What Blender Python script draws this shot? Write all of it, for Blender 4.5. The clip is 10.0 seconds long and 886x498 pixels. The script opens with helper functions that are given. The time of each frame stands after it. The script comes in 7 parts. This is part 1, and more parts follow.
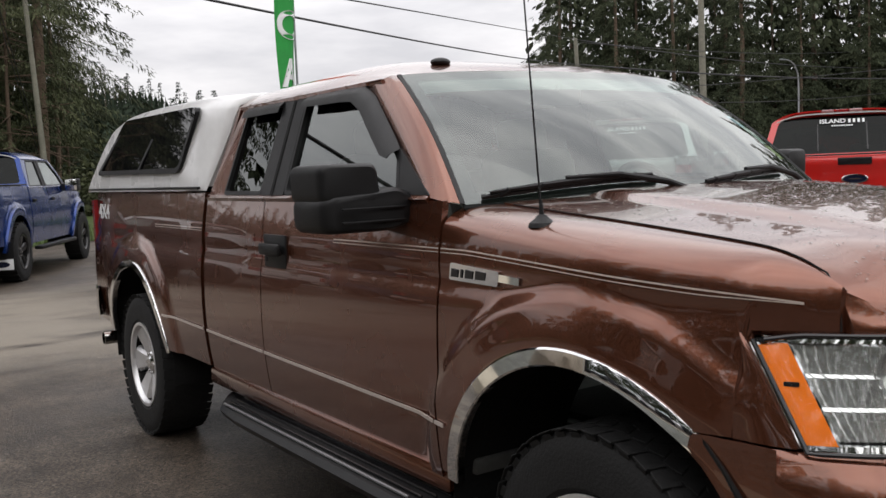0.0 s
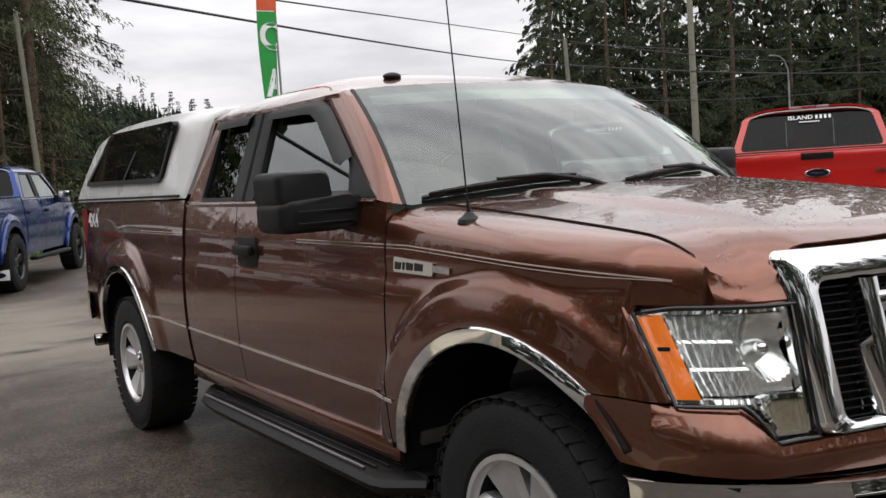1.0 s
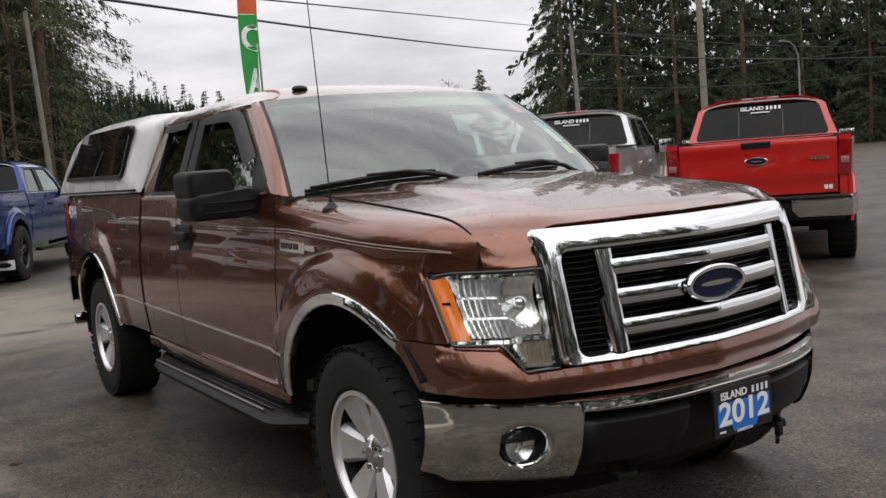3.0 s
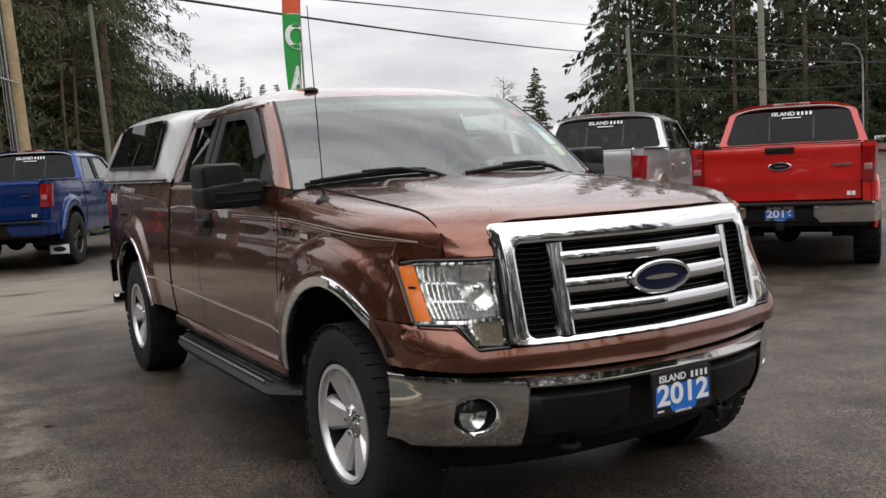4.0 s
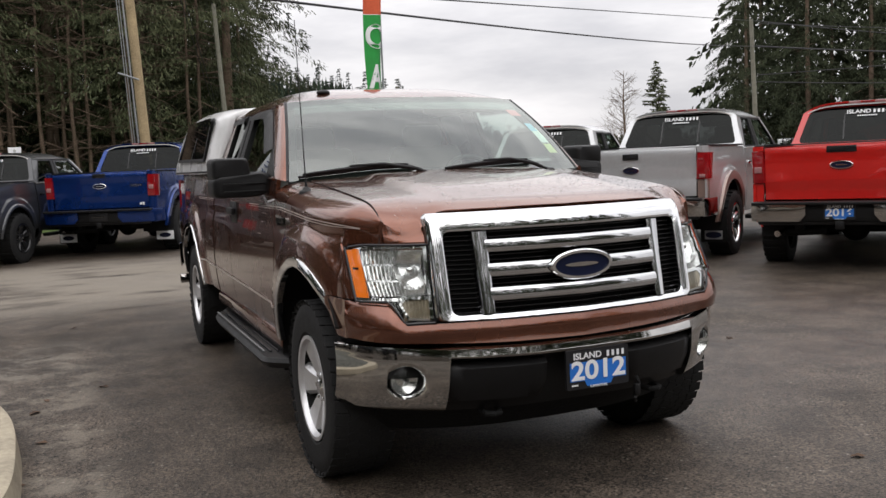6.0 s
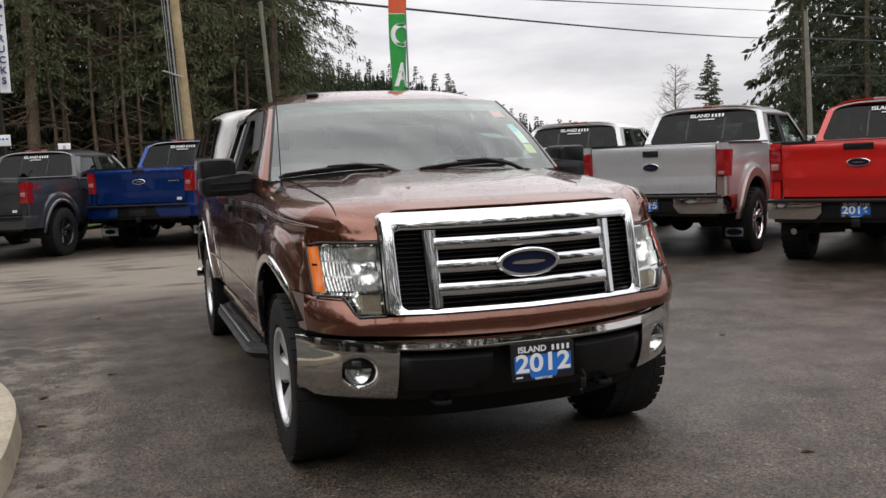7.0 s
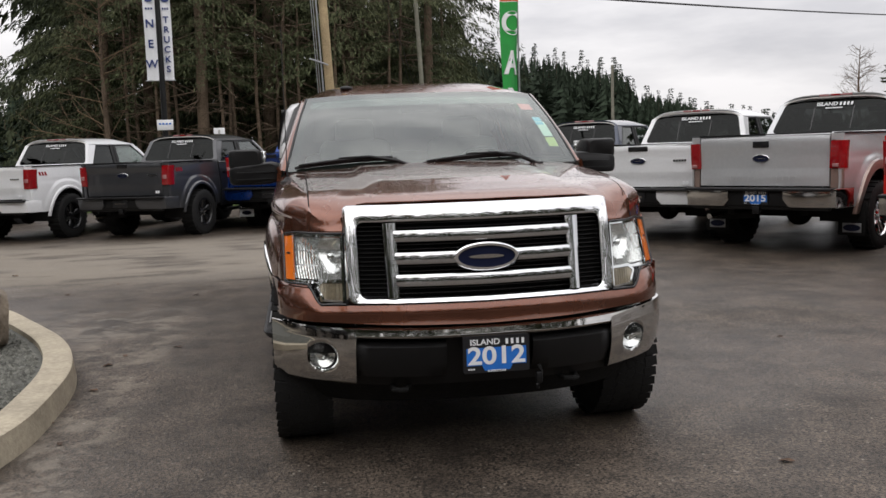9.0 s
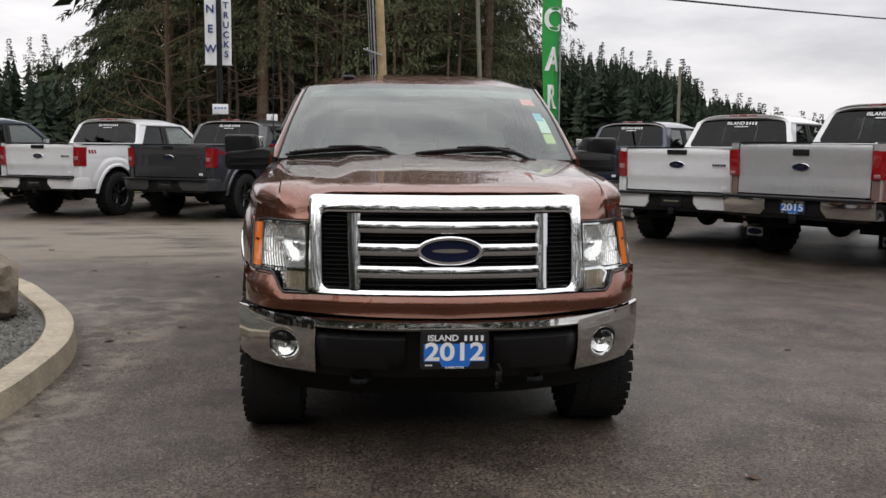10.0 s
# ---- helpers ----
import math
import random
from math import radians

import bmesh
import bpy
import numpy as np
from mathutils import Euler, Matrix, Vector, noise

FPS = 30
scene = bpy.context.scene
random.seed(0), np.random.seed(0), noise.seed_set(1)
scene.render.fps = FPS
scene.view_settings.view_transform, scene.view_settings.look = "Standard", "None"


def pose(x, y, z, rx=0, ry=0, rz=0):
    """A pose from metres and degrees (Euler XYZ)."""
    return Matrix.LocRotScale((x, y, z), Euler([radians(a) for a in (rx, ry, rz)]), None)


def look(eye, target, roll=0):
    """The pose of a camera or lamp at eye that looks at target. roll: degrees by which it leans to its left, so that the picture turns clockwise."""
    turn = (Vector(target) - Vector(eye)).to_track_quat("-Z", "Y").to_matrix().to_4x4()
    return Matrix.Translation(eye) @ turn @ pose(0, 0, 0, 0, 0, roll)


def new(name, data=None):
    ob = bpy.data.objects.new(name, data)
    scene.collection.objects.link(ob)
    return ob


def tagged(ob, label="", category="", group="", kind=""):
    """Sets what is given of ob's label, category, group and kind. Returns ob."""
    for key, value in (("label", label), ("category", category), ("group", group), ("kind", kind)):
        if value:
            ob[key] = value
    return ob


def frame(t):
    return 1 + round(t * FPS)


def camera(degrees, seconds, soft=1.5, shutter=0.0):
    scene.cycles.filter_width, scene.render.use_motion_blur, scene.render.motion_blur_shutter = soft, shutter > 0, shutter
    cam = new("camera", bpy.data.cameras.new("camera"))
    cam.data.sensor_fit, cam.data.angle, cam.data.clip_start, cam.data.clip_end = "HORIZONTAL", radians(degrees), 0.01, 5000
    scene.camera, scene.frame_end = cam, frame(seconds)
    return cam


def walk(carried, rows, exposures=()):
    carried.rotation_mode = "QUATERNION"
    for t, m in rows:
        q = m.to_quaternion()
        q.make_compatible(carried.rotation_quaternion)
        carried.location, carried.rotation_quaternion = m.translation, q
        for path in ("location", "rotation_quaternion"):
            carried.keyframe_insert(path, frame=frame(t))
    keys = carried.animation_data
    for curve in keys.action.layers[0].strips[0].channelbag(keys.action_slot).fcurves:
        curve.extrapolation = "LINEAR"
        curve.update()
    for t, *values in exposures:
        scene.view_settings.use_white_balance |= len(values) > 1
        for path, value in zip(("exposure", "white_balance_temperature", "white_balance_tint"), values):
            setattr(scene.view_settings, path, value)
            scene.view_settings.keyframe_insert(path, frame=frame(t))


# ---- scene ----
cam = camera(51.4, 10.0)
PATH = [
    (0, (-2.416, -1.59, 1.437), (-1.298, 0.059, 1.265), -2.3),
    (0.5, (-2.443, -1.745, 1.432), (-1.329, -0.092, 1.27), -2.9),
    (1, (-2.467, -1.967, 1.432), (-1.343, -0.321, 1.266), -3.6),
    (1.5, (-2.444, -2.155, 1.432), (-1.334, -0.5, 1.266), -4.2),
    (2, (-2.395, -2.388, 1.424), (-1.293, -0.726, 1.272), -4.3),
    (2.5, (-2.397, -2.607, 1.425), (-1.289, -0.95, 1.267), -4.3),
    (2.7, (-2.42, -2.721, 1.431), (-1.31, -1.066, 1.255), -4.3),
    (3.8, (-2.369, -3.236, 1.415), (-1.355, -1.523, 1.222), -3.2),
    (4, (-2.356, -3.334, 1.419), (-1.36, -1.609, 1.232), -2.9),
    (4.5, (-2.324, -3.541, 1.42), (-1.375, -1.79, 1.236), -2.9),
    (5, (-2.264, -3.767, 1.414), (-1.364, -1.994, 1.197), -2.8),
    (5.5, (-2.135, -3.905, 1.416), (-1.292, -2.104, 1.201), -2.9),
    (5.7, (-2.05, -3.953, 1.399), (-1.241, -2.135, 1.198), -2.7),
    (6.8, (-1.673, -4.329, 1.412), (-1.005, -2.453, 1.221), -2.3),
    (7, (-1.611, -4.378, 1.416), (-0.958, -2.498, 1.22), -2.4),
    (7.5, (-1.398, -4.445, 1.42), (-0.807, -2.546, 1.216), -2.4),
    (8, (-1.177, -4.504, 1.425), (-0.676, -2.578, 1.237), -2.3),
    (8.5, (-1.0, -4.604, 1.424), (-0.599, -2.653, 1.24), -2.2),
    (9, (-0.783, -4.705, 1.431), (-0.481, -2.74, 1.215), -1.9),
    (9.5, (-0.577, -4.698, 1.427), (-0.332, -2.727, 1.197), -0.6),
    (10, (-0.37, -4.703, 1.416), (-0.196, -2.723, 1.19), 0.5),
]
walk(cam, [(t, look(eye, target, roll)) for t, eye, target, roll in PATH], exposures=((0.0, 0.16), (1.7, 0.16), (2.5, 0.03), (4.0, 0.14), (5.5, 0.17), (8.0, 0.12), (10.0, 0.07)))

# ---------- world, sun, exposure ----------
world = bpy.data.worlds.new("overcast_sky")
scene.world = world
world.use_nodes = True
wn, wl = world.node_tree.nodes, world.node_tree.links
wn.clear()
w_out, w_bg = wn.new("ShaderNodeOutputWorld"), wn.new("ShaderNodeBackground")
w_sky = wn.new("ShaderNodeTexSky")
w_sky.sky_type, w_sky.sun_disc = "NISHITA", False
w_sky.sun_elevation, w_sky.sun_rotation = radians(38), radians(200)
w_sky.dust_density = 4.0
w_tc, w_map, w_noise = wn.new("ShaderNodeTexCoord"), wn.new("ShaderNodeMapping"), wn.new("ShaderNodeTexNoise")
w_map.inputs["Scale"].default_value = (1.6, 1.6, 6.5)
w_noise.inputs["Scale"].default_value, w_noise.inputs["Detail"].default_value = 1.7, 6.0
w_noise.inputs["Roughness"].default_value = 0.55
w_sep = wn.new("ShaderNodeSeparateXYZ")
w_high = wn.new("ShaderNodeMapRange")            # overcast: the zenith is brighter than the horizon
for k, v in (("From Min", 0.0), ("From Max", 1.0), ("To Min", 0.78), ("To Max", 2.0)):
    w_high.inputs[k].default_value = v
w_ramp = wn.new("ShaderNodeValToRGB")
w_ramp.color_ramp.elements[0].position, w_ramp.color_ramp.elements[1].position = 0.36, 0.62
w_ramp.color_ramp.elements[0].color, w_ramp.color_ramp.elements[1].color = (0.73, 0.72, 0.755, 1), (1.13, 1.10, 1.11, 1)
w_mul = wn.new("ShaderNodeMixRGB")
w_mul.blend_type, w_mul.inputs[0].default_value = "MULTIPLY", 1.0
w_mix = wn.new("ShaderNodeMixRGB")
w_mix.inputs[0].default_value = 0.94
w_dim = wn.new("ShaderNodeMixRGB")
w_dim.blend_type, w_dim.inputs[0].default_value, w_dim.inputs[2].default_value = "MULTIPLY", 1.0, (0.1, 0.1, 0.1, 1)
wl.new(w_tc.outputs["Generated"], w_map.inputs["Vector"])
wl.new(w_map.outputs["Vector"], w_noise.inputs["Vector"])
wl.new(w_tc.outputs["Generated"], w_sep.inputs["Vector"])
wl.new(w_sep.outputs["Z"], w_high.inputs["Value"])
wl.new(w_noise.outputs["Fac"], w_ramp.inputs["Fac"])
wl.new(w_ramp.outputs["Color"], w_mul.inputs[1])
wl.new(w_high.outputs["Result"], w_mul.inputs[2])
wl.new(w_sky.outputs["Color"], w_dim.inputs[1])
wl.new(w_dim.outputs["Color"], w_mix.inputs[1])
wl.new(w_mul.outputs["Color"], w_mix.inputs[2])
wl.new(w_mix.outputs["Color"], w_bg.inputs["Color"])
w_bg.inputs["Strength"].default_value = 1.0
wl.new(w_bg.outputs["Background"], w_out.inputs["Surface"])
sun = new("sun", bpy.data.lights.new("sun", "SUN"))
sun.data.energy, sun.data.angle, sun.data.color = 0.8, radians(100), (1.0, 0.97, 0.93)
sun.matrix_world = look((-6, -14, 16), (0, 0, 0))


# ---------- materials ----------
def material(name, colour, rough=0.5, metal=0.0, coat=0.0, coat_rough=0.03, vary=0.12, scale=8.0, bump=0.0, bump_scale=60.0,
             rough_vary=0.08, second=None, random_by=None, spec=0.5, coat_ior=1.5):
    """A Principled material whose colour and roughness wander at two scales, with fine relief."""
    m = bpy.data.materials.new(name)
    m.use_nodes = True
    n, l = m.node_tree.nodes, m.node_tree.links
    p = n["Principled BSDF"]
    p.inputs["Roughness"].default_value, p.inputs["Metallic"].default_value = rough, metal
    p.inputs["Coat Weight"].default_value, p.inputs["Coat Roughness"].default_value = coat, coat_rough
    p.inputs["Specular IOR Level"].default_value, p.inputs["Coat IOR"].default_value = spec, coat_ior
    tc = n.new("ShaderNodeTexCoord")
    a, b = n.new("ShaderNodeTexNoise"), n.new("ShaderNodeTexNoise")
    a.inputs["Scale"].default_value, a.inputs["Detail"].default_value = scale, 4.0
    b.inputs["Scale"].default_value, b.inputs["Detail"].default_value = scale * 9.0, 3.0
    mixn = n.new("ShaderNodeMath")
    mixn.operation = "ADD"
    half = n.new("ShaderNodeMath")
    half.operation, half.inputs[1].default_value = "MULTIPLY", 0.5
    for t in (a, b):
        l.new(tc.outputs["Object"], t.inputs["Vector"])
    l.new(a.outputs["Fac"], mixn.inputs[0])
    l.new(b.outputs["Fac"], mixn.inputs[1])
    l.new(mixn.outputs[0], half.inputs[0])
    ramp = n.new("ShaderNodeValToRGB")
    ramp.color_ramp.elements[0].position, ramp.color_ramp.elements[1].position = 0.35, 0.65
    dark = tuple(c * (1 - vary) for c in colour)
    light = second or tuple(min(1.0, c * (1 + vary)) for c in colour)
    ramp.color_ramp.elements[0].color, ramp.color_ramp.elements[1].color = (*dark, 1), (*light, 1)
    l.new(half.outputs[0], ramp.inputs["Fac"])
    col = ramp.outputs["Color"]
    if random_by:
        info = n.new("ShaderNodeObjectInfo" if random_by == "object" else "ShaderNodeNewGeometry")
        hsv = n.new("ShaderNodeHueSaturation")
        r = n.new("ShaderNodeMapRange")
        r.inputs["To Min"].default_value, r.inputs["To Max"].default_value = 0.62, 1.35
        l.new(info.outputs["Random" if random_by == "object" else "Random Per Island"], r.inputs["Value"])
        l.new(r.outputs["Result"], hsv.inputs["Value"])
        l.new(col, hsv.inputs["Color"])
        col = hsv.outputs["Color"]
    l.new(col, p.inputs["Base Color"])
    if rough_vary:
        rr = n.new("ShaderNodeMapRange")
        rr.inputs["To Min"].default_value, rr.inputs["To Max"].default_value = max(0.0, rough - rough_vary), min(1.0, rough + rough_vary)
        l.new(a.outputs["Fac"], rr.inputs["Value"])
        l.new(rr.outputs["Result"], p.inputs["Roughness"])
    if bump:
        c = n.new("ShaderNodeTexNoise")
        c.inputs["Scale"].default_value, c.inputs["Detail"].default_value = bump_scale, 3.0
        bp = n.new("ShaderNodeBump")
        bp.inputs["Strength"].default_value, bp.inputs["Distance"].default_value = bump, 0.01
        l.new(tc.outputs["Object"], c.inputs["Vector"])
        l.new(c.outputs["Fac"], bp.inputs["Height"])
        l.new(bp.outputs["Normal"], p.inputs["Normal"])
    return m


def glass_material(name, tint, gloss_rough=0.0, ior=1.5):
    """A thin pane: tinted see-through with a mirror share by Fresnel."""
    m = bpy.data.materials.new(name)
    m.use_nodes = True
    n, l = m.node_tree.nodes, m.node_tree.links
    n.clear()
    out, mix = n.new("ShaderNodeOutputMaterial"), n.new("ShaderNodeMixShader")
    tr, gl, lw = n.new("ShaderNodeBsdfTransparent"), n.new("ShaderNodeBsdfGlossy"), n.new("ShaderNodeLayerWeight")
    lw.inputs["Blend"].default_value = 0.5
    fifth, fr = n.new("ShaderNodeMath"), n.new("ShaderNodeMapRange")
    fifth.operation, fifth.inputs[1].default_value = "POWER", 4.0
    f0 = 2 * ((ior - 1) / (ior + 1)) ** 2          # both faces of the pane
    fr.inputs["To Min"].default_value, fr.inputs["To Max"].default_value = f0, 1.0
    tr.inputs["Color"].default_value = (*tint, 1)
    gl.inputs["Roughness"].default_value = gloss_rough
    gl.inputs["Color"].default_value = (0.96, 1.0, 0.98, 1)
    l.new(lw.outputs["Facing"], fifth.inputs[0])
    l.new(fifth.outputs[0], fr.inputs["Value"])
    l.new(fr.outputs["Result"], mix.inputs["Fac"])
    l.new(tr.outputs["BSDF"], mix.inputs[1])
    l.new(gl.outputs["BSDF"], mix.inputs[2])
    l.new(mix.outputs["Shader"], out.inputs["Surface"])
    return m


M = {}
M["brown"] = material("bronze_paint", (0.158, 0.053, 0.027), 0.27, 0.80, 1.0, 0.012, vary=0.06, scale=3.0, rough_vary=0.03, coat_ior=1.55)
M["blue"] = material("blue_paint", (0.002, 0.030, 0.175), 0.27, 0.6, 0.6, 0.03, vary=0.06, scale=3.0, rough_vary=0.03)
M["red"] = material("red_paint", (0.52, 0.008, 0.005), 0.35, 0.0, 1.0, 0.03, vary=0.05, scale=3.0, rough_vary=0.03)
M["silver"] = material("silver_paint", (0.55, 0.56, 0.57), 0.33, 0.5, 1.0, 0.03, vary=0.05, scale=3.0, rough_vary=0.03)
M["tan"] = material("tan_lower_paint", (0.27, 0.19, 0.16), 0.35, 0.4, 1.0, 0.03, vary=0.05, scale=3.0, rough_vary=0.03)
M["white"] = material("white_paint", (0.74, 0.75, 0.76), 0.30, 0.0, 1.0, 0.03, vary=0.04, scale=3.0, rough_vary=0.03)
M["grey"] = material("dark_grey_paint", (0.045, 0.047, 0.052), 0.35, 0.4, 1.0, 0.03, vary=0.06, scale=3.0, rough_vary=0.03)
M["navy"] = material("navy_paint", (0.016, 0.026, 0.055), 0.35, 0.4, 1.0, 0.03, vary=0.06, scale=3.0, rough_vary=0.03)
M["shell"] = material("white_gelcoat", (0.72, 0.72, 0.72), 0.28, 0.0, 0.6, 0.05, vary=0.05, scale=2.5, rough_vary=0.05)
M["chrome"] = material("chrome", (0.82, 0.83, 0.84), 0.04, 1.0, vary=0.02, rough_vary=0.02)
M["grille_chrome"] = material("grille_chrome", (0.66, 0.67, 0.68), 0.035, 1.0, vary=0.02, rough_vary=0.02)
M["chrome_dull"] = material("worn_chrome", (0.58, 0.57, 0.55), 0.09, 1.0, vary=0.05, rough_vary=0.04)
M["bumper_chrome"] = material("bumper_chrome", (0.56, 0.555, 0.54), 0.06, 1.0, vary=0.04, rough_vary=0.03)
M["alloy"] = material("machined_alloy", (0.70, 0.70, 0.71), 0.38, 0.70, 0.25, 0.2, vary=0.08, scale=20, rough_vary=0.07)
M["black"] = material("black_plastic", (0.006, 0.006, 0.0065), 0.45, vary=0.15, bump=0.12, bump_scale=350, rough_vary=0.1, spec=0.32)
M["gloss_black"] = material("gloss_black", (0.012, 0.012, 0.013), 0.16, vary=0.1, rough_vary=0.05)
M["black_glass"] = material("black_glass", (0.006, 0.006, 0.007), 0.015, vary=0.05, rough_vary=0.0)
M["dark"] = material("underbody_black", (0.010, 0.010, 0.010), 0.85, vary=0.3, bump=0.3, spec=0.2)
M["rubber"] = material("tyre_rubber", (0.011, 0.011, 0.011), 0.75, vary=0.25, scale=10, bump=0.25, bump_scale=120, rough_vary=0.1, spec=0.3)
M["interior"] = material("grey_cloth", (0.26, 0.255, 0.24), 0.85, vary=0.15, scale=12, bump=0.2, bump_scale=250)
M["dash"] = material("dash_plastic", (0.07, 0.07, 0.067), 0.6, vary=0.12, bump=0.15, bump_scale=250)
M["headliner"] = material("headliner_cloth", (0.58, 0.56, 0.53), 0.9, vary=0.06, scale=10)
M["amber"] = material("amber_lens", (0.88, 0.20, 0.012), 0.12, vary=0.08, scale=25, coat=1.0)
M["tail_red"] = material("red_lens", (0.25, 0.005, 0.008), 0.12, vary=0.15, scale=25, coat=1.0)
M["tail_pale"] = material("clear_lens", (0.36, 0.17, 0.17), 0.15, vary=0.1, scale=25, coat=1.0)
M["reflector"] = material("lamp_reflector", (0.76, 0.77, 0.76), 0.13, 0.80, vary=0.05, scale=30, rough_vary=0.04)
M["fluted"] = material("fluted_lens", (0.36, 0.31, 0.23), 0.18, 0.5, vary=0.2, scale=60, coat=1.0)
M["emblem_blue"] = material("emblem_blue", (0.006, 0.009, 0.030), 0.4, 0.0, 0.0, vary=0.05, spec=0.2)
M["pinstripe"] = material("pinstripe_paint", (0.46, 0.40, 0.36), 0.4, vary=0.1, scale=20)
M["sign_blue"] = material("sign_blue", (0.02, 0.16, 0.58), 0.35, vary=0.05, scale=15)
M["sign_white"] = material("sign_white", (0.80, 0.81, 0.82), 0.45, vary=0.04, scale=15)
M["sign_black"] = material("sign_black", (0.012, 0.012, 0.014), 0.35, vary=0.1)
M["sticker_green"] = material("sticker_green", (0.48, 0.55, 0.20), 0.5, vary=0.05)
M["sticker_cyan"] = material("sticker_cyan", (0.12, 0.45, 0.62), 0.5, vary=0.05)
M["sticker_pale"] = material("sticker_pale", (0.62, 0.72, 0.66), 0.5, vary=0.05)
M["sticker_pink"] = material("sticker_pink", (0.62, 0.16, 0.16), 0.5, vary=0.05)
M["flag_green"] = material("flag_green_cloth", (0.02, 0.30, 0.05), 0.75, vary=0.10, scale=5)
M["flag_red"] = material("flag_red_cloth", (0.62, 0.11, 0.04), 0.75, vary=0.10, scale=5)
M["banner"] = material("banner_white_vinyl", (0.75, 0.76, 0.78), 0.6, vary=0.05, scale=3)
M["banner_blue"] = material("banner_blue_ink", (0.02, 0.04, 0.16), 0.6, vary=0.05)
M["pole_wood"] = material("weathered_pole_wood", (0.36, 0.275, 0.155), 0.85, vary=0.3, scale=3.0, bump=0.4, bump_scale=40)
M["pole_dark"] = material("grey_pole_wood", (0.17, 0.165, 0.13), 0.85, vary=0.25, scale=3.0, bump=0.4, bump_scale=40)
M["metal"] = material("galvanised_steel", (0.32, 0.33, 0.34), 0.45, 0.8, vary=0.15)
M["cable"] = material("black_cable", (0.02, 0.02, 0.022), 0.6, vary=0.1)
M["bark"] = material("conifer_bark", (0.125, 0.092, 0.068), 0.95, vary=0.35, scale=2.0, bump=0.6, bump_scale=14, random_by="object", spec=0.1)
M["needles"] = material("conifer_needles", (0.066, 0.084, 0.038), 0.8, vary=0.35, scale=0.35, second=(0.092, 0.098, 0.050), random_by="island", spec=0.2)
M["dark_needles"] = material("dark_conifer_needles", (0.036, 0.050, 0.028), 0.85, vary=0.35, scale=0.35, second=(0.058, 0.066, 0.036), random_by="island", spec=0.15)
M["twigs"] = material("bare_twigs", (0.12, 0.085, 0.055), 0.95, vary=0.3, scale=0.6, random_by="island", spec=0.1)
M["far_needles"] = material("far_woods_needles", (0.030, 0.042, 0.028), 0.9, vary=0.4, scale=0.05, random_by="island", spec=0.1)
M["grass"] = material("verge_grass", (0.06, 0.085, 0.028), 0.9, vary=0.4, scale=0.8, random_by="island", spec=0.1)
M["kerb"] = material("kerb_concrete", (0.36, 0.315, 0.235), 0.85, vary=0.22, scale=4.0, bump=0.35, bump_scale=70)
M["gravel"] = material("gravel_stone", (0.125, 0.125, 0.108), 0.85, vary=0.3, scale=10, random_by="island")
M["rock"] = material("boulder_stone", (0.17, 0.14, 0.105), 0.9, vary=0.35, scale=5, bump=0.8, bump_scale=14)
M["leaf"] = material("dead_leaf", (0.075, 0.042, 0.024), 0.8, vary=0.3, scale=30, random_by="object")
M["wind_glass"] = glass_material("windscreen_glass", (0.70, 0.83, 0.76), ior=1.66)
M["shade_glass"] = glass_material("shade_band_glass", (0.30, 0.34, 0.33), ior=1.15)
M["side_glass"] = glass_material("side_glass", (0.42, 0.47, 0.45), ior=1.6)
M["dark_glass"] = glass_material("tinted_glass", (0.05, 0.05, 0.052), ior=1.20)
M["lens"] = glass_material("clear_lens_glass", (0.96, 0.97, 0.96), ior=1.3)
M["water"] = glass_material("water_drop", (0.80, 0.80, 0.80), ior=1.4)


